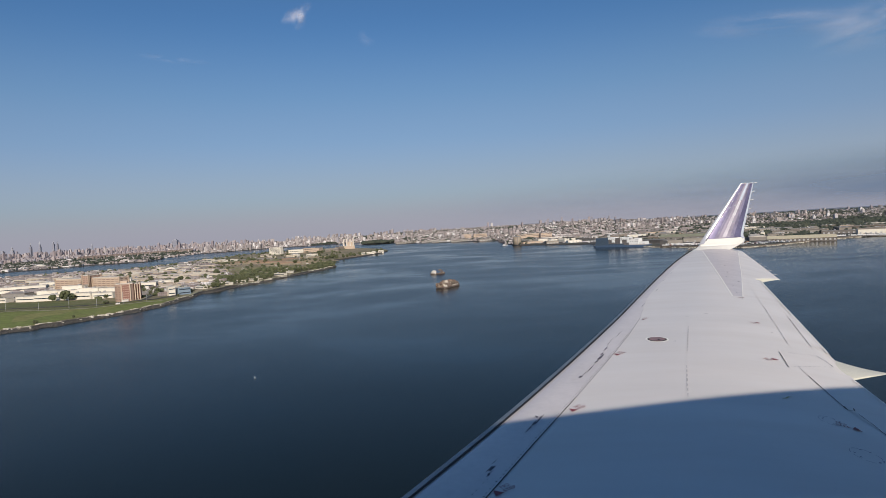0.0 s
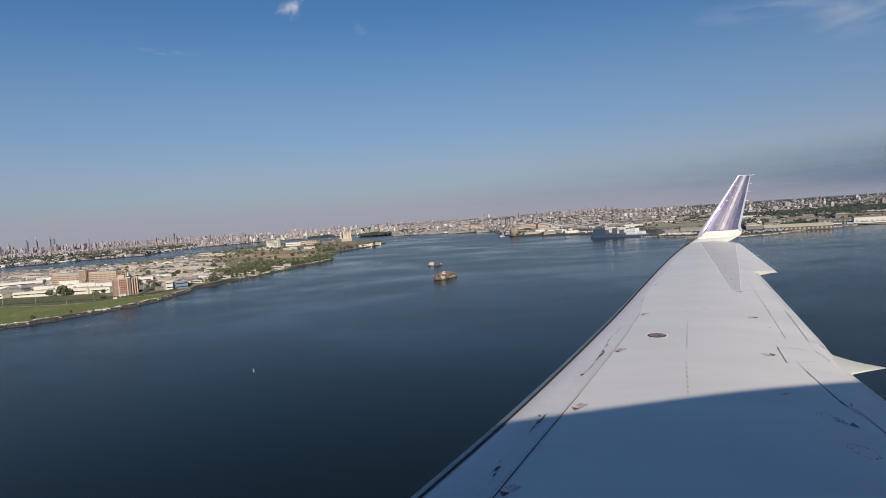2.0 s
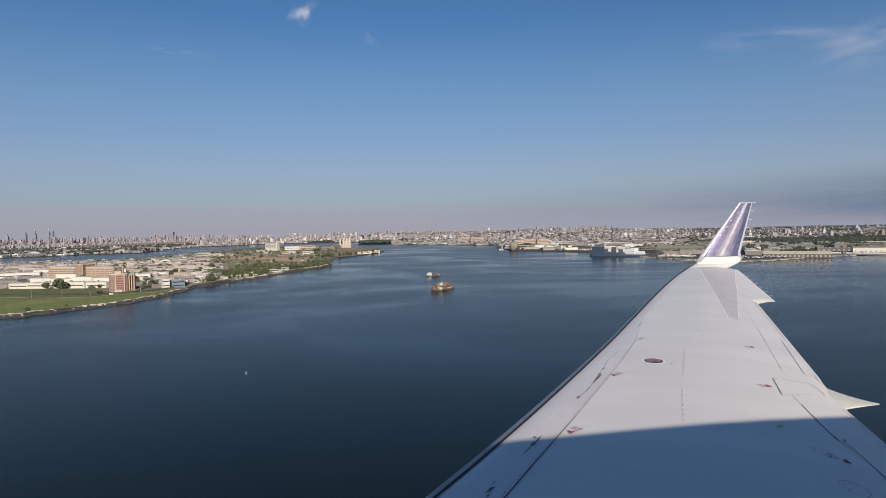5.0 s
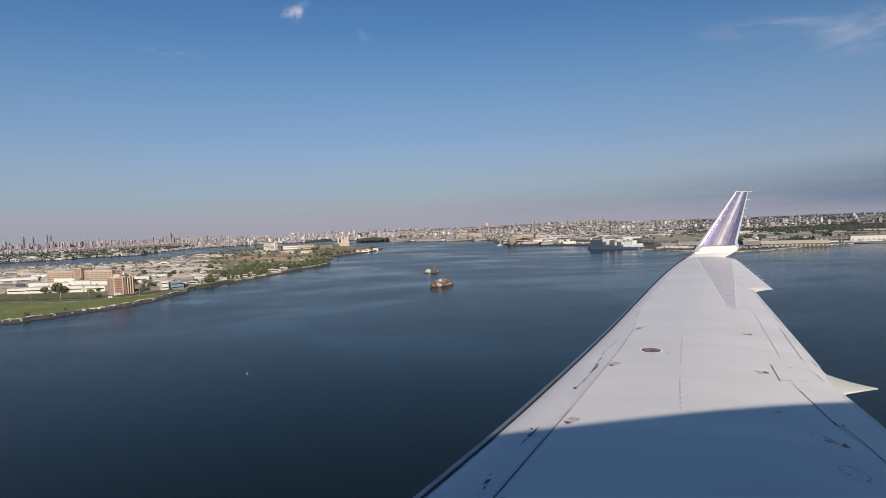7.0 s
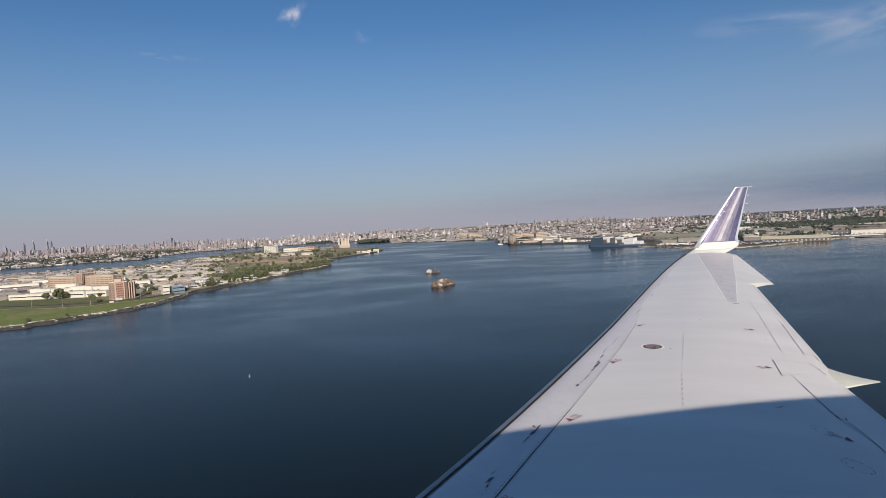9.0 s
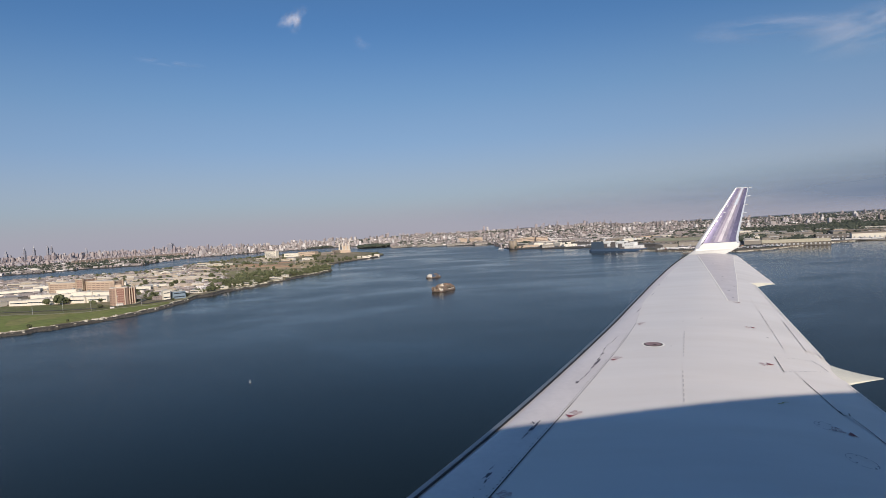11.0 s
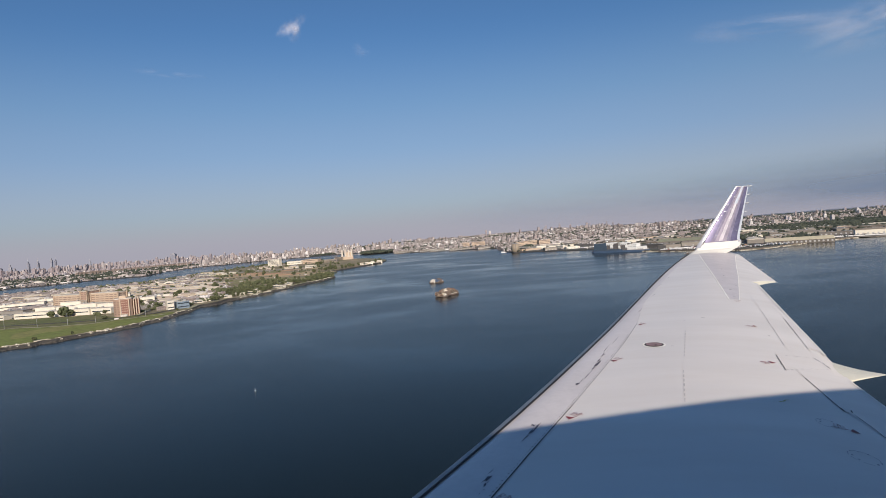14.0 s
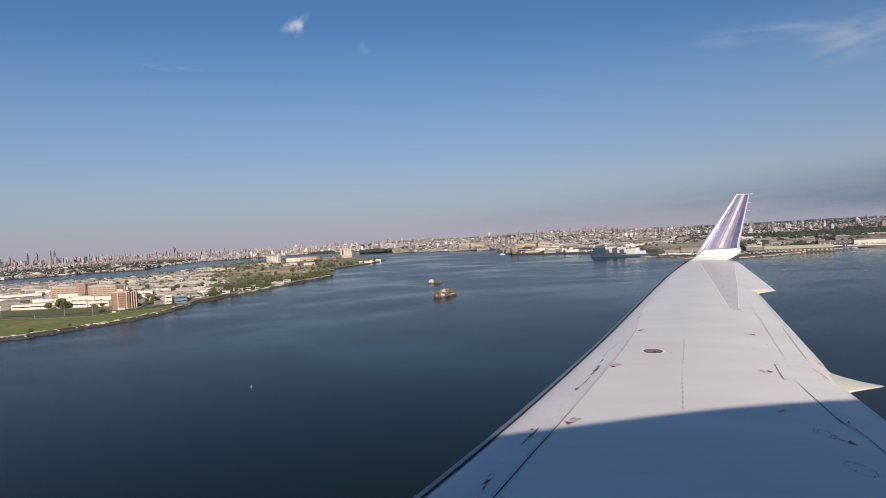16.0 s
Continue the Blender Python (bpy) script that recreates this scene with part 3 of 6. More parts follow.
# control surfaces: hinge gaps, and the surfaces themselves a little proud
part("flap", wing_patch(-0.40, 0.165, lambda s: min(interp([(-0.40, 3.72), (-0.04, 2.56), (0.042, 2.285), (0.058, 2.225), (0.081, 2.08), (0.112, 1.979), (0.145, 1.873), (0.17, 1.80)], s), true_chord(s) - 0.06), lambda s: true_chord(s) + 0.004, 24, 5, 0.002), M_WING, wing,
     "grey-white trailing-edge flap", True)
part("flap_gap", wing_strip([(-0.04, 2.56), (0.042, 2.285), (0.058, 2.225), (0.075, 2.15)], 0.0028, 0.004), M_DARK, wing, "dark hinge gap")
part("flap_gap", wing_strip([(0.081, 2.08), (0.112, 1.979), (0.145, 1.873)], 0.0028, 0.004), M_DARK, wing)
part("hinge_fitting", wing_strip([(0.086, 2.07), (0.079, 2.09), (0.079, 2.135), (0.084, 2.13)], 0.006, 0.0045), M_DARK, wing)
part("aileron", wing_patch(0.235, 0.597, lambda s: 1.74 - 1.55 * (s - 0.235), lambda s: true_chord(s) + 0.004, 30, 5, 0.0012), M_WING, wing,
     "grey-white aileron", True)
for a, b in (((0.24, 1.732), (0.262, 1.699)), ((0.268, 1.690), (0.288, 1.660)), ((0.294, 1.651), (0.31, 1.628)), ((0.325, 1.60), (0.352, 1.561)), ((0.36, 1.549), (0.40, 1.49))):
    part("aileron_gap", wing_strip([a, b], 0.0022, 0.003), M_GHOST, wing)
part("trim_tab", wing_patch(0.24, 0.37, lambda s: 1.935 - 1.53 * (s - 0.237), lambda s: true_chord(s) + 0.006, 12, 3, 0.004), M_WING, wing,
     "narrow trim tab", True)
part("tab_gap", wing_strip([(0.237, 1.938), (0.355, 1.757)], 0.0026, 0.0055), M_GHOST, wing)
# the highlight along the trailing edge, put on as thin white strips
part("edge_strip", wing_patch(-0.2, 0.154, lambda s: true_chord(s) - 0.016, lambda s: true_chord(s) + 0.006, 20, 2, 0.0045), M_TIPWHITE, wing, "white strip painted as the trailing edge's highlight", True)
part("edge_strip", wing_patch(0.225, 0.595, lambda s: true_chord(s) - 0.022, lambda s: true_chord(s) + 0.005, 20, 2, 0.0045), M_TIPWHITE, wing, "white strip painted as the trailing edge's highlight", True)
# outer fixed panel with its notch edge
for k in range(7):
    s = 0.72 + 0.038 * k
    p = skin(s, true_chord(s) - 0.01, 0.004)
    bm = bmesh.new()
    bmesh.ops.create_cone(bm, cap_ends=True, segments=6, radius1=0.006, radius2=0.002, depth=0.07,
                          matrix=Matrix.Translation(p + AFT * 0.03) @ AFT.to_track_quat("Z", "Y").to_matrix().to_4x4())
    part("static_wick", bm, M_SILVER, wing)

# access panel outlined ahead of the fairing
def dashes(points, width, on, off, mat, lift=0.0045):
    """A broken line over the skin through (s, w) points."""
    for a, b in zip(points, points[1:]):
        length = (skin(*b) - skin(*a)).length
        n = max(1, int(length / (on + off)))
        for i in range(n):
            t0, t1 = i / n, (i + on / (on + off)) / n
            part("joint_dash", wing_strip([(a[0] + (b[0] - a[0]) * t, a[1] + (b[1] - a[1]) * t) for t in (t0, t1)], width, lift), mat, wing)


part("access_panel_joint", wing_strip([(0.204, 1.663), (0.162, 1.734)], 0.0045, 0.0045), M_DARK, wing)
dashes([(0.204, 1.663), (0.205, 1.804), (0.208, 1.965), (0.197, 2.027), (0.18, 2.086)], 0.0042, 0.05, 0.012, M_SEAM)
dashes([(0.162, 1.734), (0.172, 1.923), (0.18, 2.086)], 0.0042, 0.028, 0.022, M_SEAM)
# chordwise skin joint mid-wing, and tip joints
for i in range(9):
    part("skin_joint", wing_strip([(0.29 - 0.0105 * i, 0.835 + 0.0135 * i), (0.2835 - 0.0105 * i, 0.8435 + 0.0135 * i)], 0.008, 0.002), M_FAINT, wing)
for i in range(7):
    part("skin_joint", wing_strip([(0.16 - 0.0105 * i, 1.0 + 0.0160 * i), (0.1535 - 0.0105 * i, 1.0100 + 0.0160 * i)], 0.008, 0.002), M_FAINT, wing)
part("skin_joint", wing_strip([(0.95, 0.19), (0.78, 0.50), (0.632, 0.779), (0.447, 1.12)], 0.016, 0.003), M_JOINTWHITE, wing, "pale sealed tip joint")
part("skin_joint", wing_strip([(0.94, 0.88), (0.80, 0.98), (0.647, 1.107), (0.432, 1.25)], 0.009, 0.003), M_JOINTWHITE, wing)
part("tip_fillet", wing_patch(0.45, 0.985, lambda s: interp([(0.447, 1.12), (0.632, 0.779), (0.78, 0.50), (0.95, 0.19), (1.0, 0.10)], s),
                              lambda s: interp([(0.432, 1.25), (0.647, 1.107), (0.80, 0.98), (0.94, 0.88), (1.0, 0.82)], s), 24, 6, 0.0015),
     M_TIPGREY, wing, "darker grey tip fillet", True)
for s, w in ((0.80, 0.62), (0.72, 0.80), (0.645, 0.90), (0.60, 0.93), (0.52, 1.08), (0.47, 1.16), (0.56, 1.12)):
    part("tip_fastener", wing_disc(s, w, 0.014, 0.004, 8, 0.6), M_SEAM, wing)

# fuel filler cap with a dark rim and a paler latch
part("fuel_cap_seat", wing_disc(0.248, 0.632, 0.088, 0.0018), M_JOINTWHITE, wing, "white painted ring")
part("fuel_cap_rim", wing_disc(0.248, 0.632, 0.072, 0.003), M_DARK, wing, "dark filler rim")
part("fuel_cap", wing_disc(0.248, 0.632, 0.062, 0.0045), M_CAP, wing, "dull red filler cap")
part("cap_latch", wing_disc(0.244, 0.655, 0.012, 0.006, 10), M_DARK, wing)
for s, w, r, m in ((0.236, 0.80, 0.012, M_GHOST), (0.272, 1.60, 0.010, M_SEAM),
                   (0.335, 0.76, 0.014, M_FAINT), (0.345, 0.93, 0.02, M_FAINT)):
    part("skin_fitting", wing_disc(s, w, r, 0.002, 12, 0.5), m, wing)
for pts in ([(0.0885, 1.685), (0.0895, 1.712)], [(0.0895, 1.712), (0.0925, 1.722)], [(0.0925, 1.722), (0.0925, 1.748)]):
    part("yellow_mark", wing_strip(pts, 0.012, 0.003), M_BRASS, wing, "small ochre-yellow painted mark")


# stencilled rings and no-step warnings
def wing_ring(s, w, r, a0, a1, width=0.008):
    bm = bmesh.new()
    n = 28
    prev = None
    for i in range(n + 1):
        a = a0 + (a1 - a0) * i / n
        ps = []
        for rr in (r - width / 2, r + width / 2):
            ps.append(bm.verts.new(skin_at(s, w, math.cos(a) * rr, math.sin(a) * rr, 0.0045)))
        if prev and i % 4 != 3:
            bm.faces.new((prev[0], prev[1], ps[1], ps[0]))
        prev = ps
    return bm


part("stencil_ring", wing_ring(0.055, 1.964, 0.056, 0.6, 5.2, 0.004), M_GHOST, wing)
part("stencil_ring", wing_ring(0.009, 2.115, 0.068, -1.0, 5.0, 0.004), M_GHOST, wing)
for i in range(9):
    a = 0.7 * i
    for cs, cw, rr in ((0.009, 2.123, 0.058), (0.055, 1.974, 0.045)):
        if (i + int(cw * 10)) % 3:
            at = (math.cos(a) * rr, math.sin(a) * rr)
            part("ring_screw", wing_disc(cs + at[1] / 7.99, cw + at[0] - 0.73 * at[1], 0.006, 0.0045, 8, 0.8), M_SEAM, wing)


def warning(s, w, size, tri_first, turn, mat=M_RED):
    """A small triangle beside two short words, lying on the skin."""
    ca, sa = math.cos(turn), math.sin(turn)

    def lay(x, y):
        return skin_at(s, w, x * ca - y * sa, x * sa + y * ca, 0.0045)
    sign = -1 if tri_first else 1
    bm = bmesh.new()
    t = size * 0.9
    tri = [bm.verts.new(lay(sign * size * 0.95 + x, y)) for x, y in ((-t / 2, -t / 2), (t / 2, -t / 2), (0, t / 2))]
    bm.faces.new(tri)
    part("warning_triangle", bm, mat, wing)
    for i, word in enumerate(("NO", "STEP")):
        cu = bpy.data.curves.new("stencil", "FONT")
        cu.body, cu.size, cu.align_x, cu.align_y = word, size * 0.62, "CENTER", "CENTER"
        tmp = bpy.data.objects.new("stencil", cu)
        me = bpy.data.meshes.new_from_object(tmp)
        bpy.data.objects.remove(tmp)
        for v in me.vertices:
            v.co = lay(v.co.x - sign * size * 0.25, v.co.y + size * (0.36 - 0.62 * i))
        link_mesh("no_step_stencil", me, mat, wing)


for s, w, size, first, turn in ((0.088, 0.465, 0.052, True, 0.5), (0.212, 0.418, 0.050, True, 0.5), (0.179, 1.59, 0.050, False, 0.35),
                                (0.307, 1.42, 0.046, False, 0.35), (0.341, 0.352, 0.042, True, 0.5), (0.050, 2.045, 0.054, False, -0.45),
                                (-0.014, 0.458, 0.050, True, 0.5), (0.439, 1.215, 0.038, False, 0.3)):
    warning(s, w, size, first, turn)


# flap-track fairing: a slim pointed pod standing out behind the trailing edge
def fairing(s_in, s_out, tip, drop):
    """Flat pod from under the skin to a point aft of the trailing edge, its sides straight, its back gently rounded."""
    bm = bmesh.new()
    a0, b0 = skin(s_out, true_chord(s_out), -0.008), skin(s_in, true_chord(s_in), -0.008)
    a1, b1 = skin(s_out, true_chord(s_out) - 0.22, -0.03), skin(s_in, true_chord(s_in) - 0.22, -0.03)
    rows = []
    n = 16
    for i in range(n + 4):
        if i < 4:
            a, b = a1.lerp(a0, i / 4), b1.lerp(b0, i / 4)
            k = 1.0
        else:
            t = (i - 4) / (n - 1)
            k = 1 - 0.96 * t
            mid = a0.lerp(b0, 0.5)
            c = mid.lerp(tip, t)
            side = (a0 - b0) * 0.5 * (1 - 0.95 * t ** 0.88)
            bulge = -0.008 * math.sin(math.pi * t)
            a, b = c + side + Vector((0, 0, bulge)), c - side
        c, h = (a + b) / 2, (a - b) / 2
        ring = []
        for j in range(14):
            q = 2 * math.pi * j / 14
            up = 0.012 if math.sin(q) > 0 else drop
            ring.append(bm.verts.new(c + h * math.cos(q) + Vector((0, 0, math.sin(q) * up * k))))
        rows.append(ring)
    for a, b in zip(rows, rows[1:]):
        for j in range(14):
            q = (j + 1) % 14
            bm.faces.new((a[j], a[q], b[q], b[j]))
    bm.faces.new(rows[0])
    bm.faces.new(rows[-1][::-1])
    bmesh.ops.recalc_face_normals(bm, faces=bm.faces)
    return bm


part("flap_track_fairing", fairing(0.156, 0.211, Vector((3.098, 4.344, EYE - 1.284)), 0.03), M_CREAM, wing, "cream pointed flap-track fairing", True)


# winglet: swept upright blade, white foot, navy inner face, bright edges
FOOT_LE, FOOT_TE = Vector((4.563, 11.22, EYE - 0.727)), Vector((5.405, 11.28, EYE - 0.730))
TOP_LE, TOP_TE = Vector((5.553, 11.52, EYE + 0.416)), Vector((5.815, 11.55, EYE + 0.416))


def winglet_point(h, u, side):
    """h up the blade, u from its front edge to its back edge, side -1 on the inner face."""
    a = FOOT_LE.lerp(TOP_LE, h)
    b = FOOT_TE.lerp(TOP_TE, h)
    p = a.lerp(b, u)
    c = (b - a).length
    p.y += side * 0.075 * c * (2.6 * math.sqrt(max(0.0, u)) * (1 - u) ** 0.9) * 0.62
    if h < 0.16:
        k = (0.16 - h) / 0.16
        p.y -= 0.10 * k * k
        p.x += 0.03 * k * (u - 0.5) + (0.05 * math.sin(math.pi * k) - 0.05 * k ** 4) * max(0.0, u - 0.6) / 0.4
        p.z += 0.025 * k * max(0.0, u - 0.8) / 0.2
    return p


def blade(h0, h1, u0, u1, nh, nu, both=True, out=0.0):
    bm = bmesh.new()
    for side in ((-1, 1) if both else (-1,)):
        rows = []
        for i in range(nh + 1):
            h = h0 + (h1 - h0) * i / nh
            rows.append([bm.verts.new(winglet_point(h, u0 + (u1 - u0) * j / nu, side) + Vector((0, side * out, 0))) for j in range(nu + 1)])
        for a, b in zip(rows, rows[1:]):
            for j in range(nu):
                q = (a[j], a[j + 1], b[j + 1], b[j])
                bm.faces.new(q if side < 0 else q[::-1])
    if both:
        bmesh.ops.remove_doubles(bm, verts=bm.verts, dist=0.0005)
        bmesh.ops.holes_fill(bm, edges=bm.edges, sides=0)
        bmesh.ops.recalc_face_normals(bm, faces=bm.faces)
    return bm


part("winglet", blade(0.0, 1.0, 0.0, 1.0, 24, 20), M_TIPWHITE, wing, "upright swept winglet with white foot", True)
bm = bmesh.new()
rows = []
for i in range(17):
    u = i / 16
    low = skin(0.972, nose(0.972) + 0.03 + u * (true_chord(0.972) - nose(0.972) - 0.30), 0.002)
    back = low + OUT * 0.34
    foot = winglet_point(0.02, u, -1) + Vector((0, -0.004, 0))
    rim = winglet_point(0.02, u, 1)
    mid = low.lerp(foot, 0.5) - Vector((0, 0, 0.002))
    rows.append([bm.verts.new(q) for q in (low - OUT * 0.03 - Vector((0, 0, 0.008)), low, mid, foot, rim, back - Vector((0, 0, 0.08)))])
for a, b in zip(rows, rows[1:]):
    for k in range(5):
        bm.faces.new((a[k], b[k], b[k + 1], a[k + 1]))
bmesh.ops.recalc_face_normals(bm, faces=bm.faces)
part("winglet_root", bm, M_TIPWHITE, wing, "white blended root of the winglet", True)
part("winglet_panel", blade(0.125, 0.992, 0.07, 0.955, 20, 18, False, 0.004), M_NAVY, wing, "navy-violet painted winglet face", True)
part("winglet_edge", blade(0.05, 1.0, 0.0, 0.095, 20, 3, False, 0.006), M_SILVER, wing, "bright bare-metal front edge", True)
# sun streak on the face, laid on as paint bands from violet to silver
part("winglet_glint", blade(0.13, 0.99, 0.28, 0.76, 20, 6, False, 0.005), M_GLINTFADE, wing, "dusky violet fade beside the painted highlight", True)
part("winglet_glint", blade(0.135, 0.99, 0.37, 0.66, 20, 6, False, 0.006), M_GLINTRIM, wing, "pale lilac border of the painted highlight", True)
part("winglet_glint", blade(0.14, 0.99, 0.46, 0.56, 20, 6, False, 0.008), M_GLINT, wing, "soft silver highlight painted on the face", True)
part("winglet_seam", blade(0.10, 0.99, 0.098, 0.118, 20, 2, False, 0.0065), M_DARK, wing)
part("winglet_glint", blade(0.48, 0.74, 0.47, 0.575, 8, 4, False, 0.009), M_GLINTPALE, wing, "pale middle of the painted highlight", True)
part("winglet_glint", blade(0.72, 1.0, 0.45, 0.60, 8, 4, False, 0.010), M_SILVER, wing, "bright silver top of the painted highlight", True)
part("winglet_edge", blade(0.10, 1.0, 0.925, 1.0, 20, 3, False, 0.006), M_SILVER, wing, "bright bare-metal rear edge", True)
# pale chips and scuffs on the painted face
for h, u, dh, du in ((0.60, 0.22, 0.010, 0.10), (0.63, 0.40, 0.016, 0.07), (0.38, 0.58, 0.008, 0.06), (0.22, 0.33, 0.007, 0.07), (0.46, 0.14, 0.018, 0.04), (0.70, 0.19, 0.012, 0.06),
                     (0.17, 0.66, 0.006, 0.12), (0.28, 0.87, 0.010, 0.04), (0.83, 0.30, 0.008, 0.08), (0.54, 0.17, 0.012, 0.04)):
    part("paint_chip", blade(h, h + dh, u - du / 2, u + du / 2, 1, 4, False, 0.010), M_SILVER, wing)
for k in range(6):
    h = 0.30 + 0.138 * k
    p = winglet_point(min(h, 0.99), 0.99, -1)
    bm = bmesh.new()
    d = Vector((0.96, -0.1, 0.12)).normalized()
    bmesh.ops.create_cone(bm, cap_ends=True, segments=6, radius1=0.012, radius2=0.008, depth=0.06,
                          matrix=Matrix.Translation(p + d * 0.04) @ d.to_track_quat("Z", "Y").to_matrix().to_4x4())
    part("static_wick", bm, M_SILVER, wing)


# ---- water and land ----
def polar(deg, r):
    """Ground place by bearing off the view's middle (degrees, aft positive) and distance."""
    return r * math.sin(radians(deg)), r * math.cos(radians(deg))


def sheet(name, half, z, mat, label, category):
    bm = bmesh.new()
    n = 24
    g = [[bm.verts.new((-half + 2 * half * i / n, -half + 2 * half * j / n, z)) for i in range(n + 1)] for j in range(n + 1)]
    for j in range(n):
        for i in range(n):
            bm.faces.new((g[j][i], g[j][i + 1], g[j + 1][i + 1], g[j + 1][i]))
    return tagged(part(name, bm, mat), label, category, kind="structure")


sheet("water", 30000, 0.0, M_WATER, "calm dark blue river water with pale wind lanes", "water")

# bearing and distance of the mainland shore: wooded north bank, river reach, industrial point
SHORE = [(-85, 2600), (-45, 3000), (-36, 3110), (-34.1, 3180), (-30.5, 3100), (-29.2, 3350), (-28.4, 3580), (-25.5, 4000), (-23.5, 3990),
         (-21, 4190), (-15, 4250), (-9.6, 4280), (-8.9, 3900), (-8.5, 3420), (-7.6, 3330), (-5.6, 3260), (-3.6, 3110), (-1.0, 3000), (0.25, 2960),
         (0.35, 2420), (1.0, 2245), (3.6, 2185), (5.5, 2125), (7.8, 2055), (9.8, 1900), (12.1, 1725), (14.4, 1640), (18.8, 1540), (20.5, 1560),
         (22.1, 1610), (23.2, 1660), (25.5, 1766), (27.6, 1825), (30.4, 1955), (36, 2150), (41, 2200), (45, 2100), (60, 1900), (85, 1700)]
# how high the land rises towards the horizon
RISE = [(-85, 10), (-38, 10), (-24, 20), (-18, 28), (-8, 38), (0, 48), (11, 53), (17, 32), (24, 33), (31, 37), (40, 35), (85, 35)]


def shore_r(deg):
    wob = 14 * noise.noise((deg * 1.7, 3.1, 0)) + 7 * noise.noise((deg * 6.0, 9.1, 0))
    return interp(SHORE, deg) + wob


def land_z(deg, r):
    foot = max(2500.0, interp(SHORE, deg) + 20)
    t = min(1.0, max(0.0, (r - foot) / (4960 - foot)))
    up = interp(RISE, deg) * t * t * (3 - 2 * t)
    return 2.6 + up * (0.94 + 0.10 * noise.noise((deg * 0.35, r * 0.0012, 2.0)))


def polar_land(name, degs, rows, height, mats, label, bank=9.0):
    """Land between a near and a far shore, with a sloping bank at the water."""
    verts, faces, slots = [], [], []
    n = len(rows(degs[0]))
    for dg in degs:
        for k, r in enumerate(rows(dg)):
            x, y = polar(dg, r)
            verts.append((x, y, height(dg, r, k, n)))
    for i in range(len(degs) - 1):
        for k in range(n - 1):
            a = i * n + k
            faces.append((a, a + n, a + n + 1, a + 1))
            slots.append(1 if k == 0 else 0)
    return tagged(pymesh(name, verts, faces, mats, None, "", False, slots), label, "land", kind="structure")


def main_rows(dg):
    r0 = shore_r(dg)
    far = 14000
    return [r0 - 8, r0 + 10] + [r0 + 10 + (5200 - r0 - 10) * (i / 26) for i in range(1, 27)] + [7000, far]


polar_land("ground", [-85 + 0.25 * i for i in range(681)], main_rows,
           lambda dg, r, k, n: -1.5 if k == 0 else (land_z(dg, r) if r < 5300 else land_z(dg, 5200)),
           [M_CITYGROUND, M_MUD], "built-up mainland rising gently to the horizon")

ISLE_NEAR = [(-80, 1180), (-62, 1080), (-58.5, 1030), (-57, 997), (-55, 972), (-52.8, 957), (-50.1, 943), (-46.6, 940), (-44.5, 948), (-43, 948), (-41.2, 958),
             (-39.4, 972), (-37.5, 984), (-35.4, 1010), (-33.3, 1055), (-31.3, 1125), (-30.1, 1186), (-28.8, 1198), (-27.6, 1242), (-25.1, 1298), (-22.3, 1396),
             (-19.4, 1520), (-17.65, 1600), (-17.0, 1660), (-16.75, 1960), (-15.5, 2018), (-14.4, 2078), (-12.6, 2198), (-11.3, 2316), (-10.5, 2490)]
ISLE_FAR = [(-80, 1500), (-60, 2400), (-45, 2500), (-36, 2440), (-33.9, 2370), (-30.9, 2360), (-28.5, 2540), (-25.5, 2840), (-22.4, 3130),
            (-19.6, 3240), (-17.2, 3230), (-14.5, 3180), (-12, 2930), (-11, 2700), (-10.5, 2520)]


def isle_near(dg):
    return interp(ISLE_NEAR, dg) + 9 * noise.noise((dg * 1.1, 5, 0)) + 4 * noise.noise((dg * 5, 7, 0))


def isle_z(dg, r):
    return 3.2 + 1.6 * noise.noise((dg * 0.3, r * 0.004, 5))


def isle_rows(dg):
    a, b = isle_near(dg), interp(ISLE_FAR, dg)
    b = max(b, a + 26)
    return [a - 5, a + 6] + [a + 6 + (b - a - 12) * i / 24 for i in range(1, 25)] + [b + 5]


polar_land("island_ground", [-80 + 0.2 * i for i in range(348)], isle_rows,
           lambda dg, r, k, n: -1.5 if k in (0, n - 1) else isle_z(dg, r), [M_ISLEGROUND, M_MUD], "flat island with dry grass and bare lots")


def strip(name, pts, width, z, mat, label, category, cross=1):
    """A flat ribbon along ground points, each (x, y)."""
    verts, faces = [], []
    for i, p in enumerate(pts):
        a, b = Vector(pts[max(0, i - 1)]), Vector(pts[min(len(pts) - 1, i + 1)])
        t = (b - a).normalized()
        s = Vector((-t.y, t.x)) * width / 2
        for q in (Vector(p) - s, Vector(p) + s):
            dg, r = math.degrees(math.atan2(q.x, q.y)), q.length
            verts.append((q.x, q.y, isle_z(dg, r) + z))
    for i in range(len(pts) - 1):
        faces.append((2 * i, 2 * i + 1, 2 * i + 3, 2 * i + 2))
    return tagged(pymesh(name, verts, faces, mat), label, category, kind="structure")


def along_isle(d0, d1, inset, n=40):
    out = []
    for i in range(n + 1):
        dg = d0 + (d1 - d0) * i / n
        out.append(polar(dg, isle_near(dg) + interp(inset, dg)))
    return out


# distance from the water's edge of the shore path and of the fence road
PATH_IN = [(-70, 330), (-53.9, 320), (-52, 270), (-49.8, 252), (-46.8, 244), (-43.1, 232), (-41.7, 190), (-40.2, 152), (-38.5, 124), (-36.6, 106), (-35.1, 78), (-33.2, 30)]
ROAD_IN = [(-70, 390), (-53, 380), (-49, 310), (-43, 285), (-40, 205), (-38, 165), (-36.4, 138), (-35, 112), (-34, 86), (-32.5, 64), (-18, 70)]


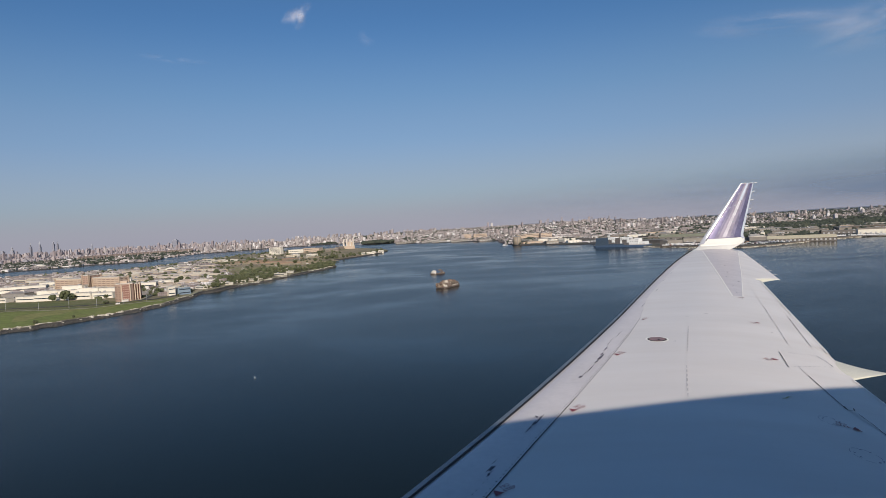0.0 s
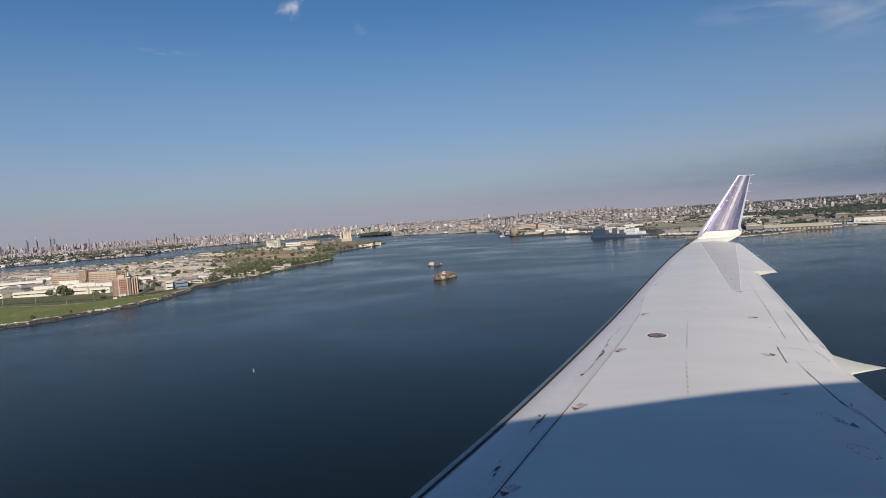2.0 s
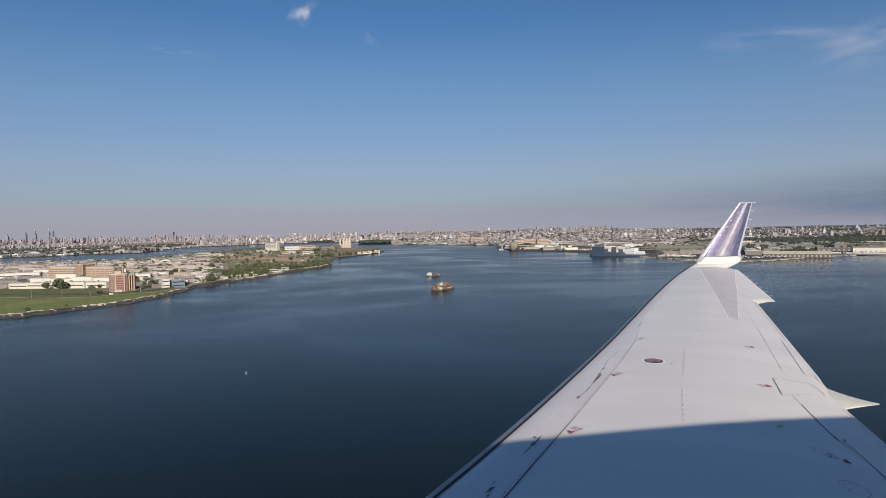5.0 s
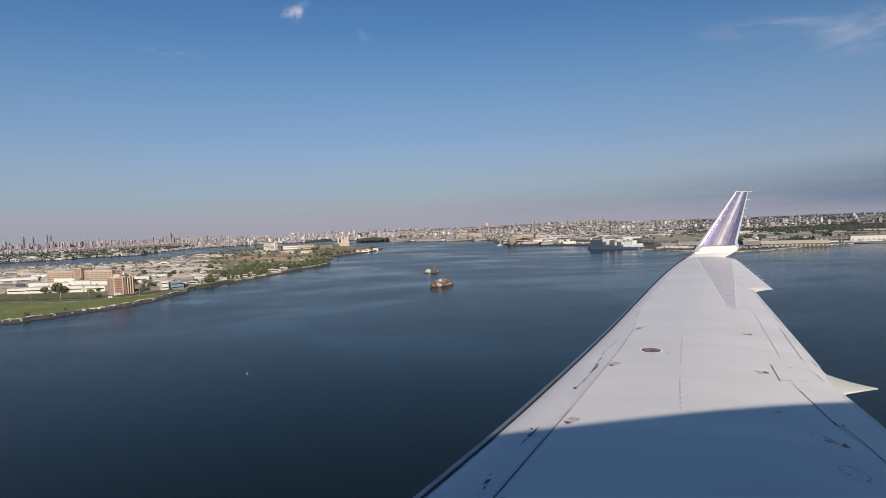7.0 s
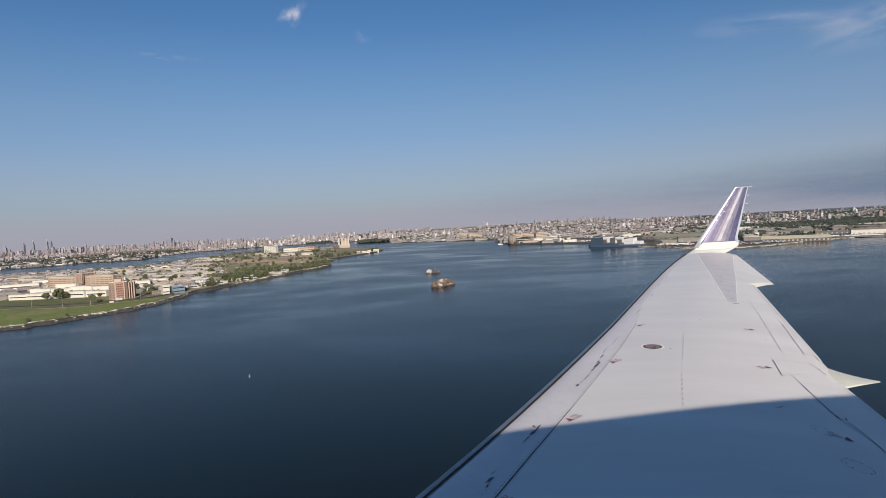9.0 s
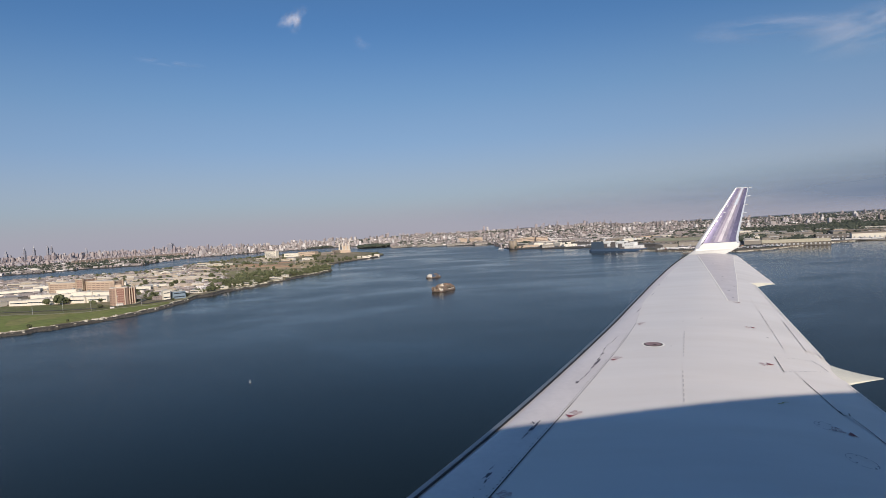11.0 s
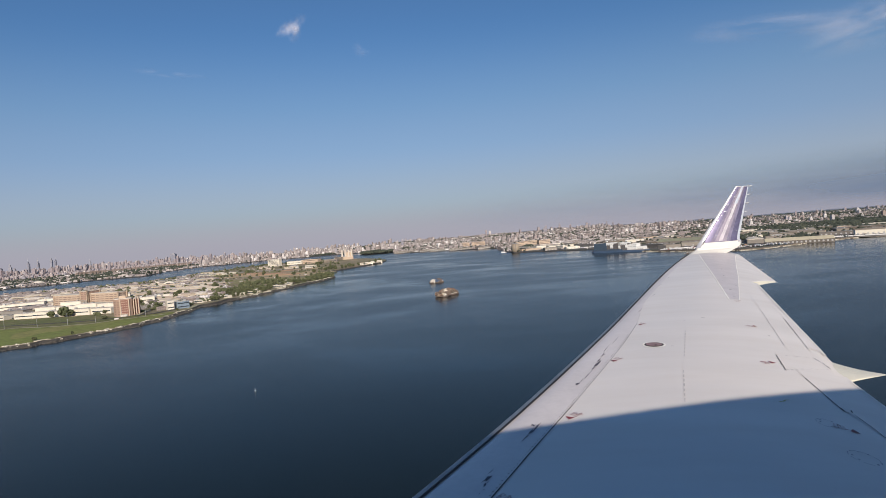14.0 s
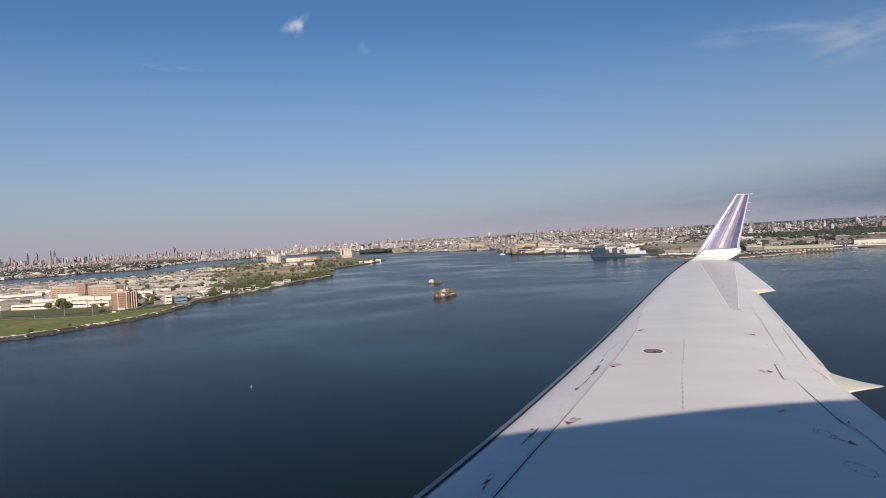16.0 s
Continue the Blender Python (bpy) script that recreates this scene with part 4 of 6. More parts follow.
# mown bank and perimeter road of the island
def lawn(name, d0, d1, in0, in1, mat, label, lift=0.35):
    """Grass between two lines, each given by its distance from the water's edge."""
    verts, faces = [], []
    n = 90
    for i in range(n + 1):
        dg = d0 + (d1 - d0) * i / n
        r = isle_near(dg)
        a = interp(in0, dg) if isinstance(in0, list) else in0
        for k in range(5):
            rr = r + a + (interp(in1, dg) - a) * k / 4
            x, y = polar(dg, rr)
            verts.append((x, y, isle_z(dg, rr) + lift))
    for i in range(n):
        for k in range(4):
            a = i * 5 + k
            faces.append((a, a + 5, a + 6, a + 1))
    return tagged(pymesh(name, verts, faces, mat, smooth=True), label, "lawn", kind="structure")


lawn("lawn", -70, -32.6, 14, [(-70, 560), (-50, 470), (-43, 440), (-39.5, 318), (-37.0, 225), (-36.0, 130), (-34, 76), (-32.6, 40)], M_LAWN, "mown green bank along the island shore")
lawn("lawn", -70, -34.5, PATH_IN, [(-70, 555), (-50, 465), (-43, 435), (-39.5, 314), (-37.0, 221), (-36.0, 126), (-34.5, 80)], M_LAWNROUGH, "rough olive grass behind the shore path", 0.5)
lawn("lawn", -31.5, -17.2, 10, [(-32, 30), (-17, 30)], M_ISLEGROUND, "rough dry grass along the island shore")
strip("road", along_isle(-70, -18.5, ROAD_IN, 120), 8, 0.75, M_ASPHALT, "grey perimeter road", "road")
strip("path", along_isle(-70, -33.2, PATH_IN, 90), 7, 0.75, M_PATH, "pale gravel shore path", "path")


# fields, lots and lanes over the island's middle, each a slightly raised patch
def field(dg, r, along, deep, turn, mat, label, name="field"):
    cx, cy = polar(dg, r)
    ca, sa = math.cos(turn), math.sin(turn)
    verts, faces = [], []
    nx, ny = 10, 4
    for j in range(ny + 1):
        for i in range(nx + 1):
            u, v = i / nx - 0.5, j / ny - 0.5
            edge = 1 + 0.16 * noise.noise((i * 0.7 + dg, j * 0.9, r * 0.01))
            px, py = u * along * edge, v * deep * edge
            x, y = cx + px * ca - py * sa, cy + px * sa + py * ca
            verts.append((x, y, isle_z(math.degrees(math.atan2(x, y)), math.hypot(x, y)) + 0.55))
    for j in range(ny):
        for i in range(nx):
            a = j * (nx + 1) + i
            faces.append((a, a + 1, a + nx + 2, a + nx + 1))
    return tagged(pymesh(name, verts, faces, mat, smooth=True), label, "field", kind="structure")


for dg, r, along, deep, turn, k, lab in ((-22.0, 2080, 330, 120, -0.25, 0, "bare ochre field on the island"), (-19.6, 1900, 180, 150, -0.3, 0, "bare ochre field near the point"),
                                         (-24.6, 1800, 260, 160, -0.25, 1, "olive rough grass field"), (-21.4, 1700, 200, 110, -0.2, 1, "olive rough grass near the shore"),
                                         (-23.8, 2330, 360, 130, -0.25, 1, "olive grass behind the bare field"), (-26.6, 1560, 150, 90, -0.4, 2, "pale gravel lot between huts"),
                                         (-20.6, 2420, 300, 70, -0.2, 2, "pale gravel lot below the office block"), (-18.2, 2250, 160, 120, -0.2, 0, "bare ochre ground by the shore"),
                                         (-29.5, 1480, 150, 80, -0.4, 2, "pale gravel lot beside low blocks"), (-33.2, 1300, 90, 70, -0.6, 2, "gravel yard behind the brick blocks")):
    field(dg, r, along, deep, turn, M_FIELDS[k], lab)
for off in (0, 11):
    bend = [polar(d, r + off) for d, r in ((-35.0, 1118), (-34.6, 1140), (-34.0, 1176), (-33.3, 1216), (-32.6, 1254), (-31.7, 1296), (-30.6, 1322))]
    strip("lane", bend, 5, 0.9, M_PATH if off else M_ASPHALT, "curving pale lane beside the brick pavilion", "lane")
strip("shore_track", along_isle(-31.6, -17.4, [(-32, 16), (-17, 14)], 90), 7, 0.75, M_PATH, "pale gravel track along the shore", "track")
for inner, lab in ((150, "pale lane across the island fields"), (330, "pale lane behind the shore huts")):
    strip("lane", along_isle(-31, -18.2, [(-31, inner * 0.8), (-18, inner)], 60), 5, 0.85, M_PATH, lab, "lane")


# rock armour along the island's edge
def rocks(name, d0, d1, near, count, size, label, zmax=3.0, t0=0.0, t1=1.0, mat=M_ROCK):
    verts, faces = [], []
    base = [(-1, -1, -.6), (1, -1, -.6), (1, 1, -.6), (-1, 1, -.6), (-.7, -.8, .6), (.8, -.6, .7), (.6, .8, .5), (-.8, .6, .8)]
    fs = [(0, 3, 2, 1), (4, 5, 6, 7), (0, 1, 5, 4), (1, 2, 6, 5), (2, 3, 7, 6), (3, 0, 4, 7)]
    for _ in range(count):
        dg = random.uniform(d0, d1)
        t = random.uniform(t0, t1)
        if t > 0.45 and noise.noise((dg * 2.3, t * 2.0, 4.0)) < 0.02:
            continue
        r = near(dg) - 4 + 14 * t
        x, y = polar(dg, r)
        z = 0.2 + zmax * t * 0.9
        k, a = size * random.uniform(0.5, 1.3), random.uniform(0, 6.28)
        ca, sa = math.cos(a), math.sin(a)
        o = len(verts)
        for vx, vy, vz in base:
            vx, vy, vz = vx * k * random.uniform(.8, 1.2), vy * k * random.uniform(.8, 1.2), vz * k
            verts.append((x + vx * ca - vy * sa, y + vx * sa + vy * ca, z + vz))
        faces += [tuple(o + i for i in f) for f in fs]
    return tagged(pymesh(name, verts, faces, mat), label, "rocks", kind="stuff")


rocks("shore_rocks", -60, -16.4, isle_near, 6400, 0.95, "pale buff rock armour along the island shore", 3.0, 0.62, 1.2)
rocks("tidal_rocks", -60, -16.4, isle_near, 6000, 0.75, "dark wet stones at the island waterline", 3.0, 0.0, 0.45, M_WETROCK)
rocks("shore_rocks", 10.5, 38, shore_r, 1500, 1.3, "dark rubble along the industrial shore", 2.2)


# ---- trees ----
def clump(verts, faces, c, r, rnd):
    """A ragged leafy lump of twelve corners."""
    t = (1 + 5 ** 0.5) / 2
    ico = [(-1, t, 0), (1, t, 0), (-1, -t, 0), (1, -t, 0), (0, -1, t), (0, 1, t), (0, -1, -t), (0, 1, -t), (t, 0, -1), (t, 0, 1), (-t, 0, -1), (-t, 0, 1)]
    tri = [(0, 11, 5), (0, 5, 1), (0, 1, 7), (0, 7, 10), (0, 10, 11), (1, 5, 9), (5, 11, 4), (11, 10, 2), (10, 7, 6), (7, 1, 8),
           (3, 9, 4), (3, 4, 2), (3, 2, 6), (3, 6, 8), (3, 8, 9), (4, 9, 5), (2, 4, 11), (6, 2, 10), (8, 6, 7), (9, 8, 1)]
    o = len(verts)
    for x, y, z in ico:
        k = r / 1.9 * rnd.uniform(0.6, 1.25)
        verts.append((c[0] + x * k, c[1] + y * k, c[2] + z * k * 0.85))
    faces += [(o + a, o + b, o + d) for a, b, d in tri]


def crown_mesh(h, w, n, seed):
    rnd = random.Random(seed)
    verts, faces = [], []
    for _ in range(n):
        a, q = rnd.uniform(0, 6.28), math.sqrt(rnd.random())
        z = rnd.uniform(0.28, 1.0)
        prof = math.sin(math.pi * min(1, max(0.06, (z - 0.2) / 0.86))) ** 0.7
        c = (math.cos(a) * q * w / 2 * prof, math.sin(a) * q * w / 2 * prof, z * h * 0.93)
        clump(verts, faces, c, rnd.uniform(0.09, 0.17) * w, rnd)
    return verts, faces


def trunk_bm(h, seed):
    rnd = random.Random(seed)
    bm = tube(0, 0, -0.4, 0.034 * h, 0.016 * h, 0.55 * h, 8)
    for i in range(4):
        a = rnd.uniform(0, 6.28)
        d = Vector((math.cos(a) * 0.7, math.sin(a) * 0.7, 1)).normalized()
        m = Matrix.Translation((0, 0, h * (0.30 + 0.05 * i))) @ d.to_track_quat("Z", "Y").to_matrix().to_4x4() @ Matrix.Translation((0, 0, 0.16 * h))
        bmesh.ops.create_cone(bm, cap_ends=True, segments=5, radius1=0.012 * h, radius2=0.005 * h, depth=0.32 * h, matrix=m)
    return bm


def make_tree(h, w, n, seed, label):
    t = thing("tree", pose(0, 0, -300), label, "tree", "trees on the island")
    part("trunk", trunk_bm(h, seed), M_BARK, t)
    v, f = crown_mesh(h, w, n, seed)
    pymesh("crown", v, f, M_LEAF, t)
    return t


TREES = [make_tree(9, 8, 46, 1, "broad dark-green leafy tree on island grass"), make_tree(12, 9, 60, 2, "tall dark-green leafy tree on rough ground"),
         make_tree(6, 6.5, 34, 3, "low bushy green tree near the shore"), make_tree(10, 12, 64, 4, "wide spreading green tree beside buildings")]
rt = random.Random(77)


def plant(x, y, z, k=None, i=None):
    s = k or rt.uniform(0.75, 1.25)
    t = copy_thing(TREES[rt.randrange(4) if i is None else i], pose(x, y, z, 0, 0, rt.uniform(0, 360)))
    t.scale = (s, s, s * rt.uniform(0.85, 1.15))
    return t


def isle_tree(dg, inset, **kw):
    r = isle_near(dg) + inset
    x, y = polar(dg, r)
    plant(x, y, isle_z(dg, r) - 0.2, **kw)


for _ in range(100):     # belt of trees behind the island shore
    isle_tree(rt.uniform(-29.2, -18.6), abs(rt.gauss(40, 40)) + 24, k=rt.uniform(0.5, 0.95))
for _ in range(30):
    isle_tree(rt.uniform(-27.5, -24.2), rt.uniform(50, 140))
for _ in range(46):
    isle_tree(rt.uniform(-19, -11.2), rt.uniform(14, 120))
for _ in range(95):
    isle_tree(rt.uniform(-37, -26), rt.uniform(140, 900))
for _ in range(24):
    isle_tree(rt.uniform(-26, -15), rt.uniform(140, 900))
for x, y, k in ((-806, 993, 1.55), (-799, 996, 1.2), (-831, 996, 1.05)):
    plant(x, y, 2.8, k=k, i=3)
for dg, ins, k in ((-30.8, 30, 0.8), (-31.0, 42, 0.7), (-32.2, 25, 0.6), (-42.6, 20, 0.5), (-40.2, 22, 0.45), (-47.0, 24, 0.5)):
    isle_tree(dg, ins, k=k)
for x, y, k in ((-975, 985, 1.9), (-985, 995, 2.1), (-992, 985, 1.8), (-968, 998, 1.6), (-980, 1008, 2.0)):     # leafy clump between the white blocks
    plant(x, y, 2.8, k=k)


def woods(name, spots, label, mat=M_LEAFFAR, rmin=3.0, rmax=6.5, lumps=3, seed=5):
    rnd = random.Random(seed)
    verts, faces = [], []
    for x, y, z in spots:
        for _ in range(lumps):
            r = rnd.uniform(rmin, rmax)
            clump(verts, faces, (x + rnd.uniform(-r, r), y + rnd.uniform(-r, r), z + r * rnd.uniform(0.5, 1.5)), r, rnd)
    return tagged(pymesh(name, verts, faces, mat), label, "woods", kind="stuff")


spots = []
for _ in range(460):     # scrub and trees over the island's middle and far shore
    dg = rt.uniform(-38, -14)
    lo, hi = isle_near(dg) + 120, interp(ISLE_FAR, dg) - 15
    if hi < lo + 30:
        continue
    r = hi - abs(rt.gauss(0, 90)) if rt.random() < 0.4 else rt.uniform(lo, hi)
    r = max(lo, r)
    spots.append((*polar(dg, r), isle_z(dg, r) - 0.5))
woods("island_scrub", spots, "scattered olive-green scrub and trees on the island", M_LEAF, 1.8, 4.4, 3, 9)
# thickets along the headland and behind the shore track
spots = []
for d0, d1, r0, r1, n in ((-27.8, -23.8, 1410, 1500, 190), (-29.2, -28.7, 2370, 2450, 16), (-23.1, -22.4, 2370, 2450, 16), (-29.8, -27.4, 1230, 1290, 26), (-25.5, -20.5, 1500, 1700, 60)):
    for _ in range(n):
        dg, r = rt.uniform(d0, d1), rt.uniform(r0, r1)
        if r > isle_near(dg) + 45:
            spots.append((*polar(dg, r), isle_z(dg, r) - 0.5))
for _ in range(110):
    dg = rt.uniform(-19.4, -17.2)
    r = isle_near(dg) + 22 + 160 * rt.random() ** 1.6
    spots.append((*polar(dg, r), isle_z(dg, r) - 0.5))
woods("headland_thicket", spots, "dense olive-green thickets near the island shore", M_LEAF, 2.0, 4.6, 3, 12)
# small wooded island in the river
spots = []
verts, faces = [(-668, 3700, 5.0)], []
for i in range(40):
    a = 2 * math.pi * i / 40
    k = 1 + 0.16 * noise.noise((math.cos(a) * 2, math.sin(a) * 2, 4))
    verts.append((-668 + 112 * k * math.cos(a), 3700 + 170 * k * math.sin(a), -0.6))
for i in range(40):
    faces.append((0, 1 + i, 1 + (i + 1) % 40))
tagged(pymesh("islet_ground", verts, faces, M_MUD), "low muddy river islet under trees", "land", kind="structure")
for _ in range(420):
    a, q = rt.uniform(0, 6.28), math.sqrt(rt.random())
    spots.append((-668 + 100 * q * math.cos(a), 3700 + 152 * q * math.sin(a), 3.0 + 6 * (1 - q)))
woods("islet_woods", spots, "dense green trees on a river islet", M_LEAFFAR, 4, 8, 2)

# trees scattered between the city blocks, and dense belts
spots = []
for _ in range(9000):
    dg = rt.uniform(-40, 41)
    r0 = shore_r(dg)
    r = rt.uniform(r0 + (300 if dg > 2 else 30), 4950)
    if dg < -20 and r < r0 + 300:
        r = r0 + rt.uniform(15, 260)
        if rt.random() < 0.6:
            continue
    spots.append((*polar(dg, r), land_z(dg, r)))
for _ in range(5200):
    dg = rt.uniform(17, 41)
    r = rt.uniform(max(shore_r(dg) + 450, 2500), 4950)
    spots.append((*polar(dg, r), land_z(dg, r)))
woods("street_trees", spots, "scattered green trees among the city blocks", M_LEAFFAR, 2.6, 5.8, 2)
spots = []
for c, spread, n in (((19.3, 2080), (1.2, 40), 150), ((24, 1830), (0.8, 30), 50), ((17.0, 1700), (0.4, 18), 22), ((33.0, 2950), (6.5, 90), 1500), ((46.0, 2330), (9.0, 130), 900), ((28, 2650), (4, 60), 200), ((29.5, 2930), (5.5, 50), 1000),
                     ((-33, 3330), (5, 60), 50), ((-34, 3650), (5, 190), 70), ((-28, 3950), (2, 150), 40), ((-36, 3900), (4, 150), 40), ((-27.5, 4050), (1.6, 80), 40), ((-9.5, 4690), (3, 40), 120), ((30, 4850), (10, 40), 500), ((2.6, 2560), (0.6, 40), 40)):
    for _ in range(n):
        dg, r = c[0] + rt.gauss(0, spread[0] * 0.6), c[1] + rt.gauss(0, spread[1])
        if r > shore_r(dg) + 12:
            spots.append((*polar(dg, r), land_z(dg, r)))
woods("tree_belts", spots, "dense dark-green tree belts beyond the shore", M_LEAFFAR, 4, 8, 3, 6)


# ---- buildings ----
def city_boxes(name, items, mats, label, category="buildings"):
    """Many small far houses in one mesh: items are (x, y, z, w, d, h, turn)."""
    verts, faces, slots = [], [], []
    for x, y, z, w, d, h, a in items:
        ca, sa = math.cos(a), math.sin(a)

        def block(cx, cy, z0, bw, bd, bh):
            o = len(verts)
            for zz in (z0, z0 + bh):
                for px, py in ((-bw / 2, -bd / 2), (bw / 2, -bd / 2), (bw / 2, bd / 2), (-bw / 2, bd / 2)):
                    px, py = px + cx, py + cy
                    verts.append((x + px * ca - py * sa, y + px * sa + py * ca, zz))
            for f in ((0, 1, 5, 4), (1, 2, 6, 5), (2, 3, 7, 6), (3, 0, 4, 7)):
                faces.append(tuple(o + i for i in f))
                slots.append(0)
            # the roof lies on its own corners, inside the parapet
            k = len(verts)
            for px, py in ((-bw / 2, -bd / 2), (bw / 2, -bd / 2), (bw / 2, bd / 2), (-bw / 2, bd / 2)):
                px, py = px + cx, py + cy
                verts.append((x + px * ca - py * sa, y + px * sa + py * ca, z0 + bh - 0.4))
            faces.append((k, k + 1, k + 2, k + 3))
            slots.append(1)
        block(0, 0, z - 6, w, d, h + 6)
        if h > 16:
            block(w * 0.12, d * 0.1, z + h - 0.4, w * 0.35, d * 0.35, 4.5)
    return tagged(pymesh(name, verts, faces, mats, None, "", False, slots), label, category, kind="stuff")


rc = random.Random(21)
low, mid = [], []
GRID = radians(24)
for _ in range(27000):                                   # the northern and eastern quarters behind the industrial point
    dg = rc.uniform(-9.5, 41)
    r0 = max(shore_r(dg) + 60, interp([(1, 2700), (8, 3000), (14, 3350), (41, 3400)], dg) if dg > 1 else 0)
    if r0 > 4900:
        continue
    r = math.sqrt(rc.uniform(r0 ** 2, 4980 ** 2))
    x, y = polar(dg, r)
    u, v = x * math.cos(GRID) + y * math.sin(GRID), -x * math.sin(GRID) + y * math.cos(GRID)
    if (u % 95) < 13 or (v % 62) < 11:                   # streets
        continue
    wooded = noise.noise((x * 0.0022, y * 0.0022, 8))
    if wooded > 0.42 or (dg > 18 and rc.random() < 0.3):
        continue
    h = rc.choice((4, 5, 6, 6, 7, 8, 9, 12))
    w, d = rc.uniform(5, 12), rc.uniform(5, 9)
    if rc.random() < 0.42:                               # terraces
        w, d, h = rc.uniform(14, 36), rc.uniform(7, 10), rc.choice((5, 6, 7, 8))
    if noise.noise((x * 0.003, y * 0.003, 3)) > 0.2 and rc.random() < 0.10 and r > 3000:
        h, w, d = rc.uniform(13, 24), rc.uniform(11, 20), rc.uniform(10, 15)
    (mid if h > 15 else low).append((x, y, land_z(dg, r), w, d, h, GRID + rc.choice((0, 0, 0, math.pi / 2))))
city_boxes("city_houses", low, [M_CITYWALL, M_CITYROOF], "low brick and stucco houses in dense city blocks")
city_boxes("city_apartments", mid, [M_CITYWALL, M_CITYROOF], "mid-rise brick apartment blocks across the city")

far = []
for _ in range(7000):                                    # the skyline quarter across the western channel
    dg = rc.uniform(-45, -8.5)
    r0 = shore_r(dg)
    lo = max(r0 + 60, 4300 if dg < -24 else 0)
    if lo > 4930:
        continue
    r = rc.uniform(lo, 4980)
    tall = interp([(-41, 0.8), (-34, 0.8), (-29, 0.7), (-24, 0.65), (-16, 0.42), (-8, 0.3)], dg)
    if dg > -24.5:
        continue
    h = rc.uniform(9, 24) if rc.random() < 0.78 else rc.uniform(28, 66) * tall
    if r < lo + 300:
        h = rc.uniform(8, 20)
    x, y = polar(dg, r)
    far.append((x, y, land_z(dg, r), rc.uniform(7, 17), rc.uniform(7, 15), h, rc.uniform(-0.4, 0.4)))
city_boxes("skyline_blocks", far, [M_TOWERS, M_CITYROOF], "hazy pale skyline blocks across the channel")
bank = []
for _ in range(8200):                                    # low mixed houses along the far reach of the river
    dg = rc.uniform(-25.5, -8)
    lo = shore_r(dg) + 30
    r = rc.uniform(lo, 4990)
    x, y = polar(dg, r)
    if noise.noise((x * 0.004, y * 0.004, 6)) > 0.25:
        continue
    h = rc.choice((5, 6, 7, 8, 9, 11, 13)) if rc.random() < 0.955 else rc.uniform(18, 36)
    bank.append((x, y, land_z(dg, r), rc.uniform(6, 18), rc.uniform(6, 13), h, rc.uniform(-0.4, 0.4)))
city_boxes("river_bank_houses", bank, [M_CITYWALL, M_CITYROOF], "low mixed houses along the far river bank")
yards = []
for _ in range(560):                                     # rail yards and low industry between the quay sheds and the houses
    dg = rc.uniform(1.2, 40)
    r = rc.uniform(2580, interp([(1, 2750), (8, 3050), (14, 3400), (41, 3450)], dg))
    x, y = polar(dg, r)
    if dg > 26 and rc.random() < 0.6:
        continue
    long = rc.random() < 0.4
    yards.append((x, y, land_z(dg, r), rc.uniform(40, 130) if long else rc.uniform(14, 40), rc.uniform(12, 34), rc.uniform(5, 10), GRID + rc.choice((0, 1.57)) - 0.8))
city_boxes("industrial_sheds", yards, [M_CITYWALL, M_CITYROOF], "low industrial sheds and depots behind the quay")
shed = []
for _ in range(1150):                                    # sheds and tanks on the wooded north bank
    dg = rc.uniform(-44, -24)
    r = rc.uniform(shore_r(dg) + 25, 4150)
    x, y = polar(dg, r)
    shed.append((x, y, land_z(dg, r), rc.uniform(8, 36), rc.uniform(8, 20), rc.uniform(4, 9), rc.uniform(-0.5, 0.5)))
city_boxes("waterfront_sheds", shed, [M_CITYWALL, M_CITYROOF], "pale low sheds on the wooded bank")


def tower(x, y, z, w, d, h, turn, mat, label, crown=0, spire=0.0, category="tower"):
    """A high-rise with a parapet, roof house, and floor-high window bands on each side."""
    t = thing("tower_block", pose(x, y, z, 0, 0, math.degrees(turn)), label, category, "high-rise towers")
    bm = bmesh.new()
    add_box(bm, 0, 0, -8, w, d, h + 8)
    part("wall", bm, mat, t)
    part("roof", box(0, 0, h, w * 0.94, d * 0.94, 0.8), M_ROOFGREY, t)
    part("roof_house", box(w * 0.08, 0, h + 0.8, w * 0.4, d * 0.45, 5.0), mat, t)
    n = max(3, int(h / 14))
    for i in range(n):
        zz = h * (0.08 + 0.9 * i / n)
        part("window_band", box(0, -d / 2 - 0.05, zz, w * 0.8, 0.3, h / n * 0.16), M_HAZEGLASS, t)
    if crown:
        part("crown", box(0, 0, h + 5.8, w * 0.5, d * 0.5, crown), mat, t)
    if spire:
        part("spire", tube(0, 0, h + 5.8 + crown, 1.6, 0.3, spire, 8), M_STEEL, t)
    return t


def tower_at(dg, r, w, d, h, mat=None, label="", crown=0, spire=0.0):
    x, y = polar(dg, r)
    tower(x, y, land_z(dg, r), w, d, h, rc.uniform(-0.3, 0.3), mat or M_TOWER, label or "high-rise tower on the far skyline, masonry paled for haze", crown, spire)


tower_at(-27.2, 4760, 36, 28, 72, M_DARKTOWER, "broad dark-brown high-rise tower standing over the skyline")
for dg, w, h in ((-35.9, 13, 96), (-35.62, 11, 92)):
    tower_at(dg, 4760, w, w, h, M_DARKTOWER, "slim dark twin tower on the hazy skyline", 6, 8)
for dg, w, h, cr, sp in ((-36.75, 14, 84, 10, 22), (-37.35, 14, 86, 8, 20), (-38.5, 18, 70, 10, 12), (-39.1, 20, 66, 0, 0), (-33.3, 12, 62, 8, 10)):
    tower_at(dg, 4850, w, w, h, M_DARKTOWER, "stepped tower with a thin spire, painted haze-blue", cr, sp)
